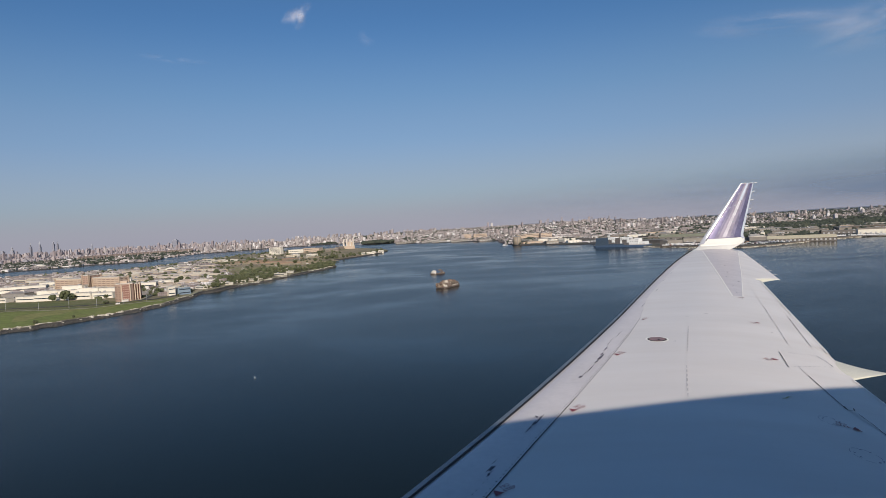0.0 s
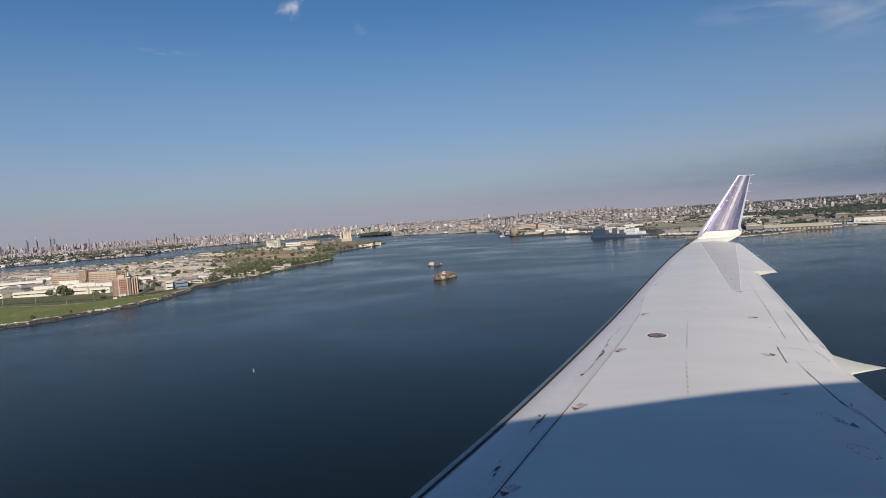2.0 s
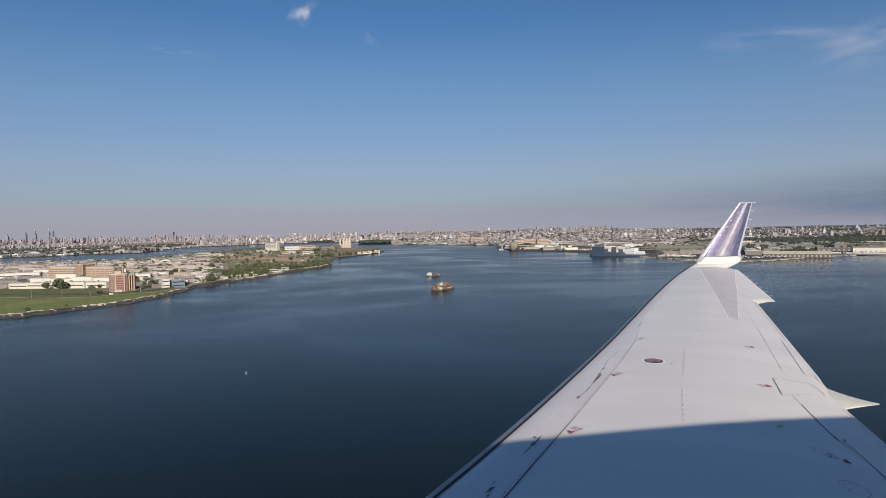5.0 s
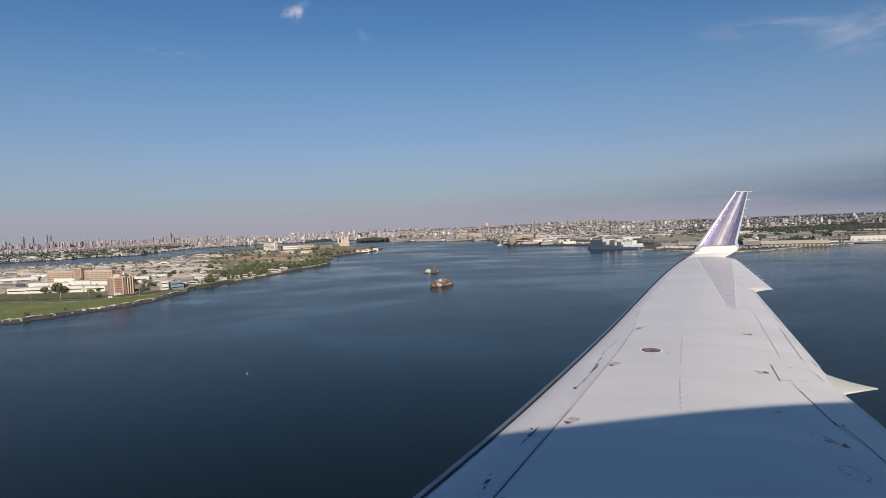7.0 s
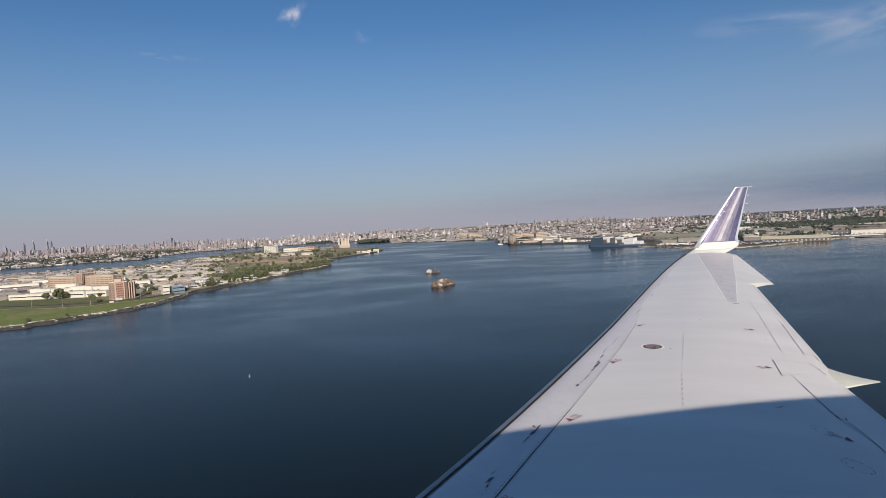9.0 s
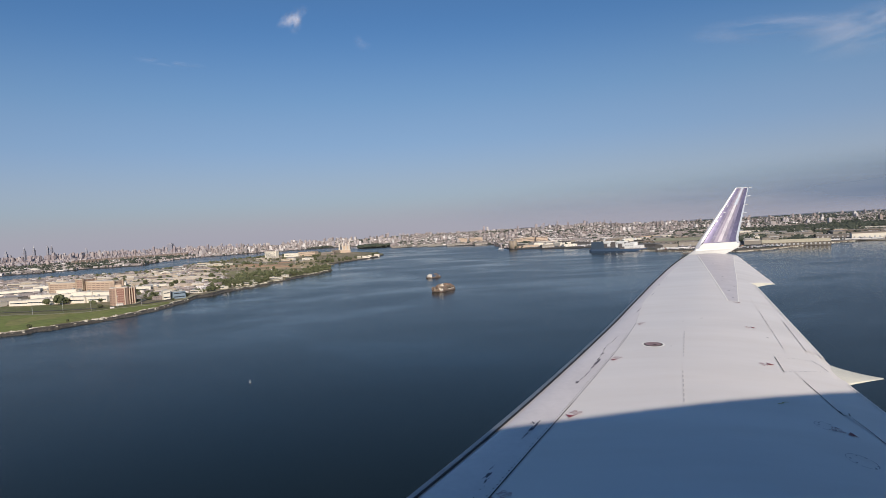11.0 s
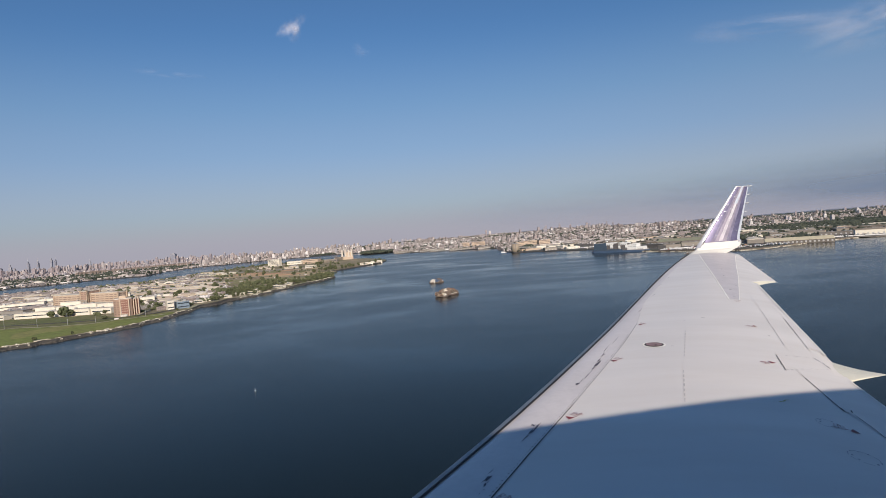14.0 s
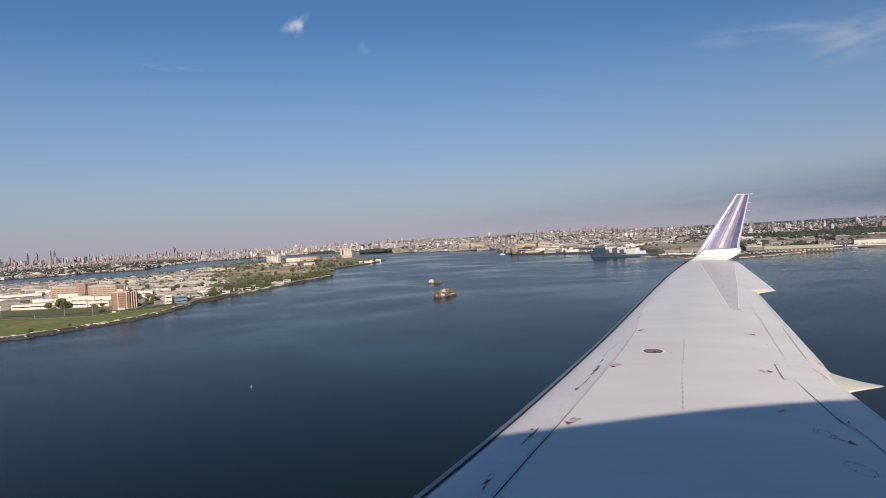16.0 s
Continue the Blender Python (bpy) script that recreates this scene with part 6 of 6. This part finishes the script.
YARD_SHEDS = (
        (28.3, 2074, 170, 36, 8, -0.48, M_CONC, M_ROOFGREY, 0, 14, "long low grey-roofed shed on the point"),
        (23.5, 1902, 70, 30, 8, -0.3, M_CONC, M_ROOFPALE, 0, 6, WARE),
        (24.6, 2189, 150, 50, 9, -0.48, M_CONC, M_ROOFTAN, 0, 12, WARE),
        (30.2, 2396, 200, 50, 9, -0.5, M_CONC, M_ROOFTAN, 0, 14, WARE),
        (34.5, 2503, 160, 60, 9, -0.55, M_CONC, M_ROOFPALE, 0, 10, WARE),
        (4.2, 2235, 46, 22, 9, 0.2, M_CONC, M_ROOFTAN, 0, 4, WARE), (6.2, 2225, 50, 20, 8, 0.2, M_WHITE, M_ROOFPALE, 0, 4, WARE),
        (9.0, 2157, 46, 22, 8, -0.2, M_CONC, M_ROOFGREY, 0, 4, WARE), (5.2, 2654, 130, 40, 9, 0.15, M_WHITE, M_ROOFPALE, 0, 6, WARE),
        (2.8, 2567, 90, 30, 9, 0.1, M_CONC, M_ROOFTAN, 0, 6, WARE))
for dg, r, w, d, h, turn, wall, roof, pitched, doors, lab in QUAY_SHEDS + YARD_SHEDS:
    used.append((*polar(dg, r), max(w, d) * 0.62))
    block_house(*on_land(dg, r), w, d, h, turn, wall, roof, lab, "warehouse", pitched, 0, M_GLASS, 4, "warehouses", doors)
tries = 0
while len(used) < 96 and tries < 4000:
    tries += 1
    dg = rc.uniform(2, 39)
    r0 = max(shore_r(dg) + 130, 1750)
    r = rc.uniform(r0, 2700)
    x, y = polar(dg, r)
    w, d = rc.uniform(36, 120), rc.uniform(18, 44)
    rad = max(w, d) * 0.55
    if any((x - a) ** 2 + (y - b) ** 2 < (rad + c) ** 2 * 0.72 for a, b, c in used):
        continue
    used.append((x, y, rad))
    wall, roof = rc.choice(((M_CONC, M_ROOFPALE), (M_CONC, M_ROOFGREY), (M_WHITE, M_ROOFPALE), (M_BRICKTAN, M_ROOFTAN), (M_CONC, M_ROOFTAN), (M_CONC, M_ROOFGREY)))
    block_house(x, y, land_z(dg, r) - 0.1, w, d, rc.uniform(6, 11), GRID + rc.choice((0, 1.57)) - 0.8 * (dg > 14), wall, roof,
                "low industrial shed with a flat roof", "warehouse", rc.choice((0, 0, 0, 2.5)), 0, M_GLASS, rc.randrange(1, 5), "warehouses", rc.randrange(2, 6))
# long elevated market roof and white terminal on the far reach
for dg, r, w in ((-7.9, 3385, 120), (-6.0, 3300, 70), (-4.9, 3235, 90), (-3.0, 3120, 110), (-0.9, 3020, 60)):
    block_house(*on_land(dg, r), w, 26, 8, radians(4), M_CONC, M_ROOFPALE, "long pale riverside shed on the far bank", "warehouse", 0, 0, M_GLASS, 2, "warehouses", 8)
for dg, r, w in ((-1.1, 3330, 70), (-2.3, 3380, 46), (3.2, 2760, 60), (4.4, 2740, 50), (2.1, 2680, 40)):
    block_house(*on_land(dg, r), w, 26, 26, radians(6), M_BRICKTAN, M_ROOFPALE, "tan brick riverside mill block", "mill_building", bands=4)

# concrete-edged yards beside the sheds
for dg, r, w, d, turn in ((28.0, 1861, 190, 34, -0.48), (22.0, 1712, 120, 50, -0.2), (14.5, 1753, 90, 60, -0.4), (33.5, 2170, 180, 30, -0.55), (8.2, 2215, 120, 50, -0.2)):
    x, y, z = on_land(dg, r)
    bm = bmesh.new()
    add_box(bm, 0, 0, -1.0, w, d, 1.25, 0, 0.1)
    ob = part("yard", bm, M_YARD)
    ob.matrix_world = pose(x, y, z, 0, 0, math.degrees(turn))
    tagged(ob, "worn concrete truck yard", "yard", kind="structure")

# timber bulkhead along the quay
pts = [polar(12.0 + 0.45 * i, shore_r(12.0 + 0.45 * i) + 2) for i in range(58)]
verts, faces = [], []
for i, (x, y) in enumerate(pts):
    n = Vector((x, y)).normalized() * 2.2
    for zz, k in ((-1.0, -1), (3.3, -1), (3.3, 1), (2.0, 1)):
        verts.append((x + n.x * k, y + n.y * k, zz))
for i in range(len(pts) - 1):
    for k in range(3):
        a = 4 * i + k
        faces.append((a, a + 1, a + 5, a + 4))
tagged(pymesh("quay_wall", verts, faces, M_TIMBER), "dark timber quay wall along the industrial shore", "quay", kind="structure")

# red-brown heap
bm = bmesh.new()
bmesh.ops.create_cone(bm, cap_ends=True, segments=28, radius1=27, radius2=3, depth=15, matrix=Matrix.Translation((0, 0, 7)))
bmesh.ops.subdivide_edges(bm, edges=bm.edges[:], cuts=3, use_grid_fill=True)
for v in bm.verts:
    v.co += Vector((noise.noise(v.co * 0.12), noise.noise(v.co * 0.12 + Vector((9, 0, 0))), 0.6 * noise.noise(v.co * 0.2))) * 2.0
heap = part("soil_heap", bm, M_SOIL, None, "", True)
heap.matrix_world = pose(*on_land(18.3, 1730), 0, 0, 20)
tagged(heap, "conical red-brown soil heap on the yard", "heap")
for dg, r, k in ((19.6, 1692, 0.35), (26.2, 1841, 0.4), (16.6, 1737, 0.3)):
    h2 = copy_thing(heap, pose(*on_land(dg, r), 0, 0, 75))
    h2.scale = (k, k, k)
    tagged(h2, "small red-brown soil heap on the yard")

# old pier: rows of piles with pale caps, standing in the water
old_pier = thing("ruined_pier", pose(404, 1440, 0, 0, 0, -38), "ruined pier of dark piles with pale caps", "pier")
pile_me = cap_me = None
for i in range(22):
    for j in range(3):
        if rc.random() < 0.18:
            continue
        px, py, tilt = -42 + 4 * i + rc.uniform(-1, 1), -9 + 9 * j + rc.uniform(-1.5, 1.5), rc.uniform(-7, 7)
        if pile_me is None:
            o = part("pile", tube(0, 0, -3, 0.5, 0.45, 7.2, 8), M_TIMBER, old_pier)
            c = part("pile_cap", tube(0, 0, 4.2, 0.75, 0.7, 1.5, 8), M_PILECAP, old_pier)
            pile_me, cap_me = o.data, c.data
        else:
            o, c = new("pile", pile_me), new("pile_cap", cap_me)
            o.parent = c.parent = old_pier
        m = pose(px, py, rc.uniform(-1, 0.6), tilt, tilt * 0.6, 0)
        o.matrix_local = m
        c.matrix_local = m
for j in range(3):
    part("beam", box(0, -9 + 9 * j, 2.2, 84, 0.7, 0.7), M_TIMBER, old_pier)

# brown storage block on the far corner
tk = thing("storage_silo", pose(*on_land(1.15, 2300)), "stubby brown concrete storage silo by the water", "silo")
part("wall", tube(0, 0, -2, 15.5, 15, 32, 24), M_ROOFTAN, tk, "", True)
part("roof", tube(0, 0, 30, 15.2, 4, 2.5, 24), M_ROOFGREY, tk)
part("ladder_house", box(0, -14.5, 0, 4, 3, 30), M_CONC, tk)


# ---- vessels ----
def hull_bm(l, w, h, draft=1.0, rake=0.06):
    """A shallow barge hull with raked ends and a sheer strake."""
    bm = bmesh.new()
    secs = [(-0.5, 0.72, 0.35), (-0.5 + rake, 0.97, 1.0), (-0.2, 1.0, 1.0), (0.2, 1.0, 1.0), (0.5 - rake, 0.97, 1.0), (0.5, 0.72, 0.35)]
    rings = []
    for t, k, q in secs:
        x = t * l
        rings.append([bm.verts.new((x, sy * w / 2 * k, z)) for sy, z in ((-1, h), (1, h), (1, -draft * q + (1 - q) * h * 0.6), (-1, -draft * q + (1 - q) * h * 0.6))])
    for a, b in zip(rings, rings[1:]):
        for i in range(4):
            j = (i + 1) % 4
            bm.faces.new((a[i], a[j], b[j], b[i]))
    bm.faces.new(rings[0])
    bm.faces.new(rings[-1][::-1])
    bmesh.ops.recalc_face_normals(bm, faces=bm.faces)
    return bm


ship = thing("accommodation_ship", pose(304, 1800, 0, 0, 0, -38.5), "white and blue multi-deck accommodation barge moored at the shore", "ship")
part("hull", hull_bm(166, 36, 5.5, 2), M_NAVALBLUE, ship, "deep blue steel hull")
part("deck", box(0, 0, 5.5, 160, 34, 0.5), M_DECK, ship)
for x, z, w, d, h, m, n in ((-54, 6.0, 40, 30, 20, M_BLUEPANEL, 6), (-16, 6.0, 36, 28, 19, M_SHIPBROWN, 6), (-24, 21.0, 22, 30, 6.5, M_SHIPWHITE, 2), (-19, 12.0, 9, 30, 9.0, M_SHIPWHITE, 2),
                            (15, 6.0, 26, 28, 19, M_SHIPBROWN, 6), (5, 9.0, 6, 30, 18, M_SHIPWHITE, 4), (15, 20.0, 26, 30, 6.0, M_SHIPWHITE, 2), (25, 11.0, 6, 30, 9, M_SHIPWHITE, 2),
                            (36, 6.0, 16, 27, 14, M_SHIPWHITE, 4), (50, 6.0, 12, 28, 17, M_SHIPWHITE, 5), (66, 6.0, 20, 24, 8, M_SHIPWHITE, 2)):
    blk = part("deckhouse", box(x, 0, z, w, d, h, 0, 0.25), m, ship)
    for k in range(0, n, 2):
        for sy in (-1, 1):
            for q in range(max(2, int(w / 6))):
                part("window", box(x + w * 0.8 * ((q + 0.5) / max(2, int(w / 6)) - 0.5), sy * (d / 2 + 0.04), z + 1.2 + h * k / n, 3.6, 0.2, 0.8), M_BLUEPANEL, blk)
    part("roof_rail", box(x, 0, z + h, w * 0.96, d * 0.96, 0.5), m, blk)
part("side_shell", box(-30, -17.2, 5.6, 90, 1.2, 4.0), M_BLUEPANEL, ship)
for x, h in ((-40, 8), (20, 7), (52, 9)):
    part("vent_house", box(x, 2, 30, 5, 6, h * 0.4), M_SHIPWHITE, ship)
    part("mast", tube(x, -4, 28, 0.35, 0.15, h + 4, 6), M_STEEL, ship)


def scrap_barge(m, l, w, loads, label, big=1.0):
    b = thing("cargo_barge", m, label, "barge", "river barges")
    part("hull", hull_bm(l, w, 2.0, 1.2), M_RUST, b, "rusty raked steel hull")
    part("deck", box(0, 0, 2.0, l * 0.92, w * 0.94, 0.25), M_DECK, b)
    for sy in (-1, 1):
        part("coaming", box(0, sy * w * 0.44, 2.25, l * 0.86, 0.5, 0.8), M_PILECAP, b)
    for sx in (-1, 1):
        part("coaming", box(sx * l * 0.43, 0, 2.25, 0.5, w * 0.86, 0.8), M_PILECAP, b)
        part("bollard", tube(sx * l * 0.46, w * 0.3, 2.1, 0.5, 0.5, 1.0, 8), M_RUST, b)
        part("bollard", tube(sx * l * 0.46, -w * 0.3, 2.1, 0.5, 0.5, 1.0, 8), M_RUST, b)
    for x, y, rx, ry, h, mat in loads:
        bm = bmesh.new()
        for _ in range(34):                                  # a heap of tumbled plates, beams and crates
            a, q = rc.uniform(0, 6.28), math.sqrt(rc.random())
            top = h * (1 - 0.75 * q)
            m = pose(x + math.cos(a) * q * rx, y + math.sin(a) * q * ry, 2.3 + rc.uniform(0.2, 0.9) * top, rc.uniform(-50, 50), rc.uniform(-50, 50), rc.uniform(0, 180))
            bmesh.ops.create_cube(bm, size=1.0, matrix=m @ Matrix.Diagonal((big * rc.uniform(2, 7), big * rc.uniform(1, 5), big * rc.uniform(0.6, 3.0), 1)))
        part("cargo", bm, mat, b)
    return b


scrap_barge(pose(-178, 926, 0, 0, 0, 62), 46, 17, ((-17, 1, 5, 6, 8.5, M_SCRAP), (-10, -1.5, 5, 6, 4.5, M_RUST), (-3, 1, 6, 6, 10.0, M_SCRAP), (5, -0.5, 5, 6, 6.0, M_TIMBER), (11, 1.5, 5, 6, 10.0, M_SCRAP), (17, -0.5, 4, 6, 6.0, M_RUST)),
            "rusty open barge heaped with scrap on the river", 1.25)
scrap_barge(pose(-204, 1176, 0, 0, 0, 40), 30, 10, ((-9, 0, 4, 3, 4.0, M_PILECAP), (-2, 0, 5, 4, 5.0, M_NAVALBLUE), (5, 0, 5, 4, 5.0, M_RUST), (10, 0, 4, 3, 3.0, M_NAVALBLUE)), "short work barge loaded with dark machinery")


def tug(m, l, label):
    t = thing("tugboat", m, label, "boat")
    part("hull", hull_bm(l, l * 0.3, 2.4, 1.2, 0.16), M_NAVALBLUE, t)
    part("deckhouse", box(l * 0.05, 0, 2.4, l * 0.45, l * 0.2, 2.6, 0, 0.1), M_SHIPWHITE, t)
    wh = part("wheelhouse", box(l * 0.14, 0, 5.0, l * 0.2, l * 0.17, 2.8, 0, 0.1), M_SHIPWHITE, t)
    part("window_band", box(l * 0.14, 0, 6.3, l * 0.205, l * 0.175, 0.9), M_GLASS, wh)
    part("funnel", tube(-l * 0.08, 0, 5.0, 0.9, 0.8, 3.2, 12), M_RUST, t)
    part("mast", tube(l * 0.1, 0, 7.8, 0.15, 0.08, 4, 6), M_STEEL, t)
    return t


tug(pose(3, 2290, 0, 0, 0, 165), 42, "white and blue workboat lying off the far corner")


def small_boat(x, y, label, sail=False, k=1.0):
    b = thing("sailboat" if sail else "channel_marker", pose(x, y, 0, 0, 0, 30), label, "boat" if sail else "buoy")
    if sail:
        part("hull", hull_bm(7 * k, 2.2 * k, 0.8, 0.4, 0.3), M_SHIPWHITE, b)
        part("mast", tube(0.4, 0, 0.7, 0.09, 0.05, 8 * k, 6), M_STEEL, b)
        part("furled_sail", tube(0.2, 0.0, 1.2, 0.22, 0.1, 5.5 * k, 8), M_SHIPWHITE, b)
        part("cabin", box(-0.4, 0, 0.8, 2.4 * k, 1.4 * k, 0.7, 0, 0.08), M_SHIPWHITE, b)
    else:
        part("float", tube(0, 0, -0.4, 0.6, 0.5, 0.8, 14), M_STEEL, b)
        part("tower", tube(0, 0, 0.4, 0.3, 0.1, 1.2, 6), M_STEEL, b)
        part("lamp", tube(0, 0, 1.6, 0.12, 0.12, 0.25, 8), M_SHIPWHITE, b)


small_boat(252, 430, "small white channel marker on dark water")
small_boat(-291, 409, "small white mooring buoy alone on dark water")


# ---- trucks and cars on the yards ----
def make_truck():
    t = thing("parked_truck", pose(0, 0, -300), "parked box truck on a yard", "truck", "parked trucks")
    part("trailer", box(-1.2, 0, 1.1, 11, 2.5, 2.8, 0, 0.08), M_TRUCK, t)
    cab = part("cab", box(6.0, 0, 0.7, 2.4, 2.4, 2.5, 0, 0.2), M_TRUCK, t)
    part("windscreen", box(7.2, 0, 1.9, 0.1, 2.1, 0.9), M_GLASS, cab)
    for x in (-5.4, -4.2, 3.9, 6.2):
        bm = bmesh.new()
        bmesh.ops.create_cone(bm, cap_ends=True, segments=10, radius1=0.52, radius2=0.52, depth=2.5, matrix=Matrix.Translation((x, 0, 0.52)) @ Matrix.Rotation(math.pi / 2, 4, "X"))
        part("axle_wheels", bm, M_TYRE, t)
    return t


truck = make_truck()


def truck_row(dg, r, n, step, turn, face):
    x, y, z = on_land(dg, r)
    for i in range(n):
        if rc.random() < 0.22:
            continue
        o = (i - n / 2) * step + rc.uniform(-1, 1)
        if rc.random() < 0.2:
            continue
        copy_thing(truck, pose(x + o * math.cos(turn), y + o * math.sin(turn), z + 0.35, 0, 0, math.degrees(turn) + face + rc.uniform(-3, 3)))


for dg, r, n, step, turn in ((27.6, 1881, 34, 4.6, -0.48), (28.2, 1864, 18, 8, -0.48), (14.4, 1748, 18, 4.5, -0.4), (14.9, 1723, 10, 6, -0.4), (20.5, 1662, 20, 5, -0.15),
                             (22.6, 1748, 14, 5.5, -0.2), (24.2, 1830, 14, 5, -0.3), (32.8, 2179, 30, 5, -0.55), (18.0, 2251, 16, 5, -0.4), (23.0, 2380, 20, 5, -0.4),
                             (30.5, 2308, 24, 5, -0.5), (26.4, 2135, 20, 5, -0.45), (8.2, 2204, 14, 6, -0.2), (11.0, 2148, 12, 6, -0.3), (13.6, 1697, 12, 5, -0.5), (15.6, 1668, 14, 5, -0.4), (16.4, 1697, 14, 5, -0.4), (19.4, 1615, 16, 5, -0.2), (21.4, 1651, 18, 5, -0.1), (23.4, 1735, 16, 5, -0.3)):
    truck_row(dg, r, n, step, turn, 90 if step < 6 else 0)
cars = []
for _ in range(900):
    if rc.random() < 0.55:
        dg, r = rc.uniform(2, 38), 0
        r = rc.uniform(shore_r(dg) + 60, 2600)
        x, y, z = on_land(dg, r)
    else:
        dg = rc.uniform(-37, -18)
        r = rc.uniform(isle_near(dg) + 95, interp(ISLE_FAR, dg) - 80)
        x, y, z = at_isle(dg, r)
    cars.append((x, y, z, rc.uniform(4, 8), 2.2, rc.uniform(1.5, 2.8), rc.choice((GRID, GRID + 1.57))))
city_boxes("parked_cars", [(x, y, z, w, d, h, a) for x, y, z, w, d, h, a in cars], [M_CITYROOF, M_CITYROOF], "rows of parked cars and vans on the lots", "cars")


# ---- clouds: thin ragged wisps high beyond the land ----
def cloud_mat(name, thick, sx, sy, seed, tone, cut=0.42):
    m, n, l, bs = nodes_of(name)
    n.remove(bs)
    tc = n.new("ShaderNodeTexCoord")
    mp = n.new("ShaderNodeMapping")
    mp.inputs["Scale"].default_value = (sx, sy, 1)
    mp.inputs["Location"].default_value = (seed, seed * 0.7, 0)
    l.new(tc.outputs["Generated"], mp.inputs[0])
    t = n.new("ShaderNodeTexNoise")
    t.inputs["Scale"].default_value, t.inputs["Detail"].default_value, t.inputs["Distortion"].default_value = 1.0, 7.0, 0.25
    l.new(mp.outputs[0], t.inputs["Vector"])
    g = n.new("ShaderNodeTexGradient")
    g.gradient_type = "SPHERICAL"
    m2 = n.new("ShaderNodeMapping")
    m2.inputs["Location"].default_value = (-1.0, -1.0, 0)
    m2.inputs["Scale"].default_value = (2.0, 2.0, 0)
    l.new(tc.outputs["Generated"], m2.inputs[0])
    l.new(m2.outputs[0], g.inputs[0])
    k = ramp(n, l, t.outputs["Fac"], [(cut, (0, 0, 0)), (cut + 0.42, (1, 1, 1))])
    e = ramp(n, l, g.outputs["Fac"], [(0.0, (0, 0, 0)), (0.9, (1, 1, 1))], "EASE")
    a = mixed(n, l, 1.0, k, e, "MULTIPLY")
    a = mixed(n, l, 1.0, a, (thick,) * 3, "MULTIPLY")
    df, tr, mx = n.new("ShaderNodeBsdfDiffuse"), n.new("ShaderNodeBsdfTransparent"), n.new("ShaderNodeMixShader")
    df.inputs[0].default_value = (*tone, 1)
    l.new(a, mx.inputs[0])
    l.new(tr.outputs[0], mx.inputs[1])
    l.new(df.outputs[0], mx.inputs[2])
    l.new(mx.outputs[0], n["Material Output"].inputs[0])
    return m


def cloud(dg, elev, w, h, roll, thick, sx, sy, seed, label, tone=(0.85, 0.8, 0.82), cut=0.42):
    """A thin curved veil, facing the sun and the eye."""
    r = 4300
    x, y = polar(dg, r)
    z = EYE + r * math.tan(radians(elev))
    verts, faces = [], []
    nx, ny = 28, 6
    for j in range(ny + 1):
        for i in range(nx + 1):
            u, v = i / nx - 0.5, j / ny - 0.5
            th = u * w / r
            verts.append((r * math.sin(th), v * h, r * (1 - math.cos(th)) + 30 * math.sin(u * 5 + seed) * math.cos(v * 4)))
    for j in range(ny):
        for i in range(nx):
            a = j * (nx + 1) + i
            faces.append((a, a + 1, a + nx + 2, a + nx + 1))
    ob = pymesh("cloud", verts, faces, cloud_mat("cloud_veil", thick, sx, sy, seed, tone, cut), smooth=True)
    ob.matrix_world = FLIGHT @ look((x, y, z), (x * 2, y * 2, z + (z - EYE)), 0) @ Matrix.Rotation(radians(roll), 4, "Z")
    ob.visible_shadow = False
    return tagged(ob, label, "cloud")


cloud(-12.6, 19.1, 270, 105, 32, 0.62, 1.9, 1.5, 4.2, "small pale ragged cloud puff in blue sky", (0.9, 0.86, 0.86), 0.30)
cloud(-12.35, 18.75, 110, 190, -12, 0.55, 1.4, 1.6, 7.4, "small pale ragged cloud tail in blue sky", (0.9, 0.86, 0.86), 0.30)
cloud(29.6, 14.3, 1250, 190, -7, 0.42, 2.4, 1.6, 1.7, "long feathery cirrus streak in blue sky", (0.85, 0.8, 0.82), 0.34)
cloud(35.6, 13.1, 820, 330, 8, 0.34, 2.6, 4.2, 8.9, "pale ribbed cirrus patch in blue sky", (0.85, 0.8, 0.82), 0.36)
cloud(-23.2, 15.1, 520, 70, -5, 0.16, 2.4, 1.2, 6.1, "faint thin cloud wisp in blue sky")
cloud(-6.4, 17.0, 150, 150, 40, 0.10, 1.2, 1.2, 2.9, "faint small cloud wisp in blue sky")
cloud(-37.6, 11.4, 170, 150, 10, 0.8, 1.2, 1.2, 5.3, "small pinkish cloud puff low in the sky", (0.9, 0.82, 0.82), 0.30)
bank = cloud(37.0, 1.7, 6600, 470, 0, 0.78, 2.4, 1.6, 3.3, "low grey cloud bank along the horizon", (0.115, 0.18, 0.29), 0.18)
bank.name = "backdrop"
tagged(bank, kind="structure")

# far wooded ridge closing the view, haze painted in as blue-grey
verts, faces = [], []
for i in range(200):
    dg = -2 + 44 * i / 199
    x, y = polar(dg, 5350 / max(0.82, math.cos(radians(dg * 0.9))) * 0.93)
    top = interp([(-2, 58), (6, 61), (11, 58), (16, 47), (22, 47), (30, 50), (42, 48)], dg) + 5 * noise.noise((dg * 0.8, 1, 1)) + 2 * noise.noise((dg * 5, 2, 1))
    for k, (zz, back) in enumerate(((24, 0), (top * 0.96, 60), (top, 160), (24, 400))):
        q = Vector((x, y)) * (1 + back / 5300)
        verts.append((q.x, q.y, zz))
for i in range(199):
    for k in range(3):
        a = 4 * i + k
        faces.append((a, a + 4, a + 5, a + 1))
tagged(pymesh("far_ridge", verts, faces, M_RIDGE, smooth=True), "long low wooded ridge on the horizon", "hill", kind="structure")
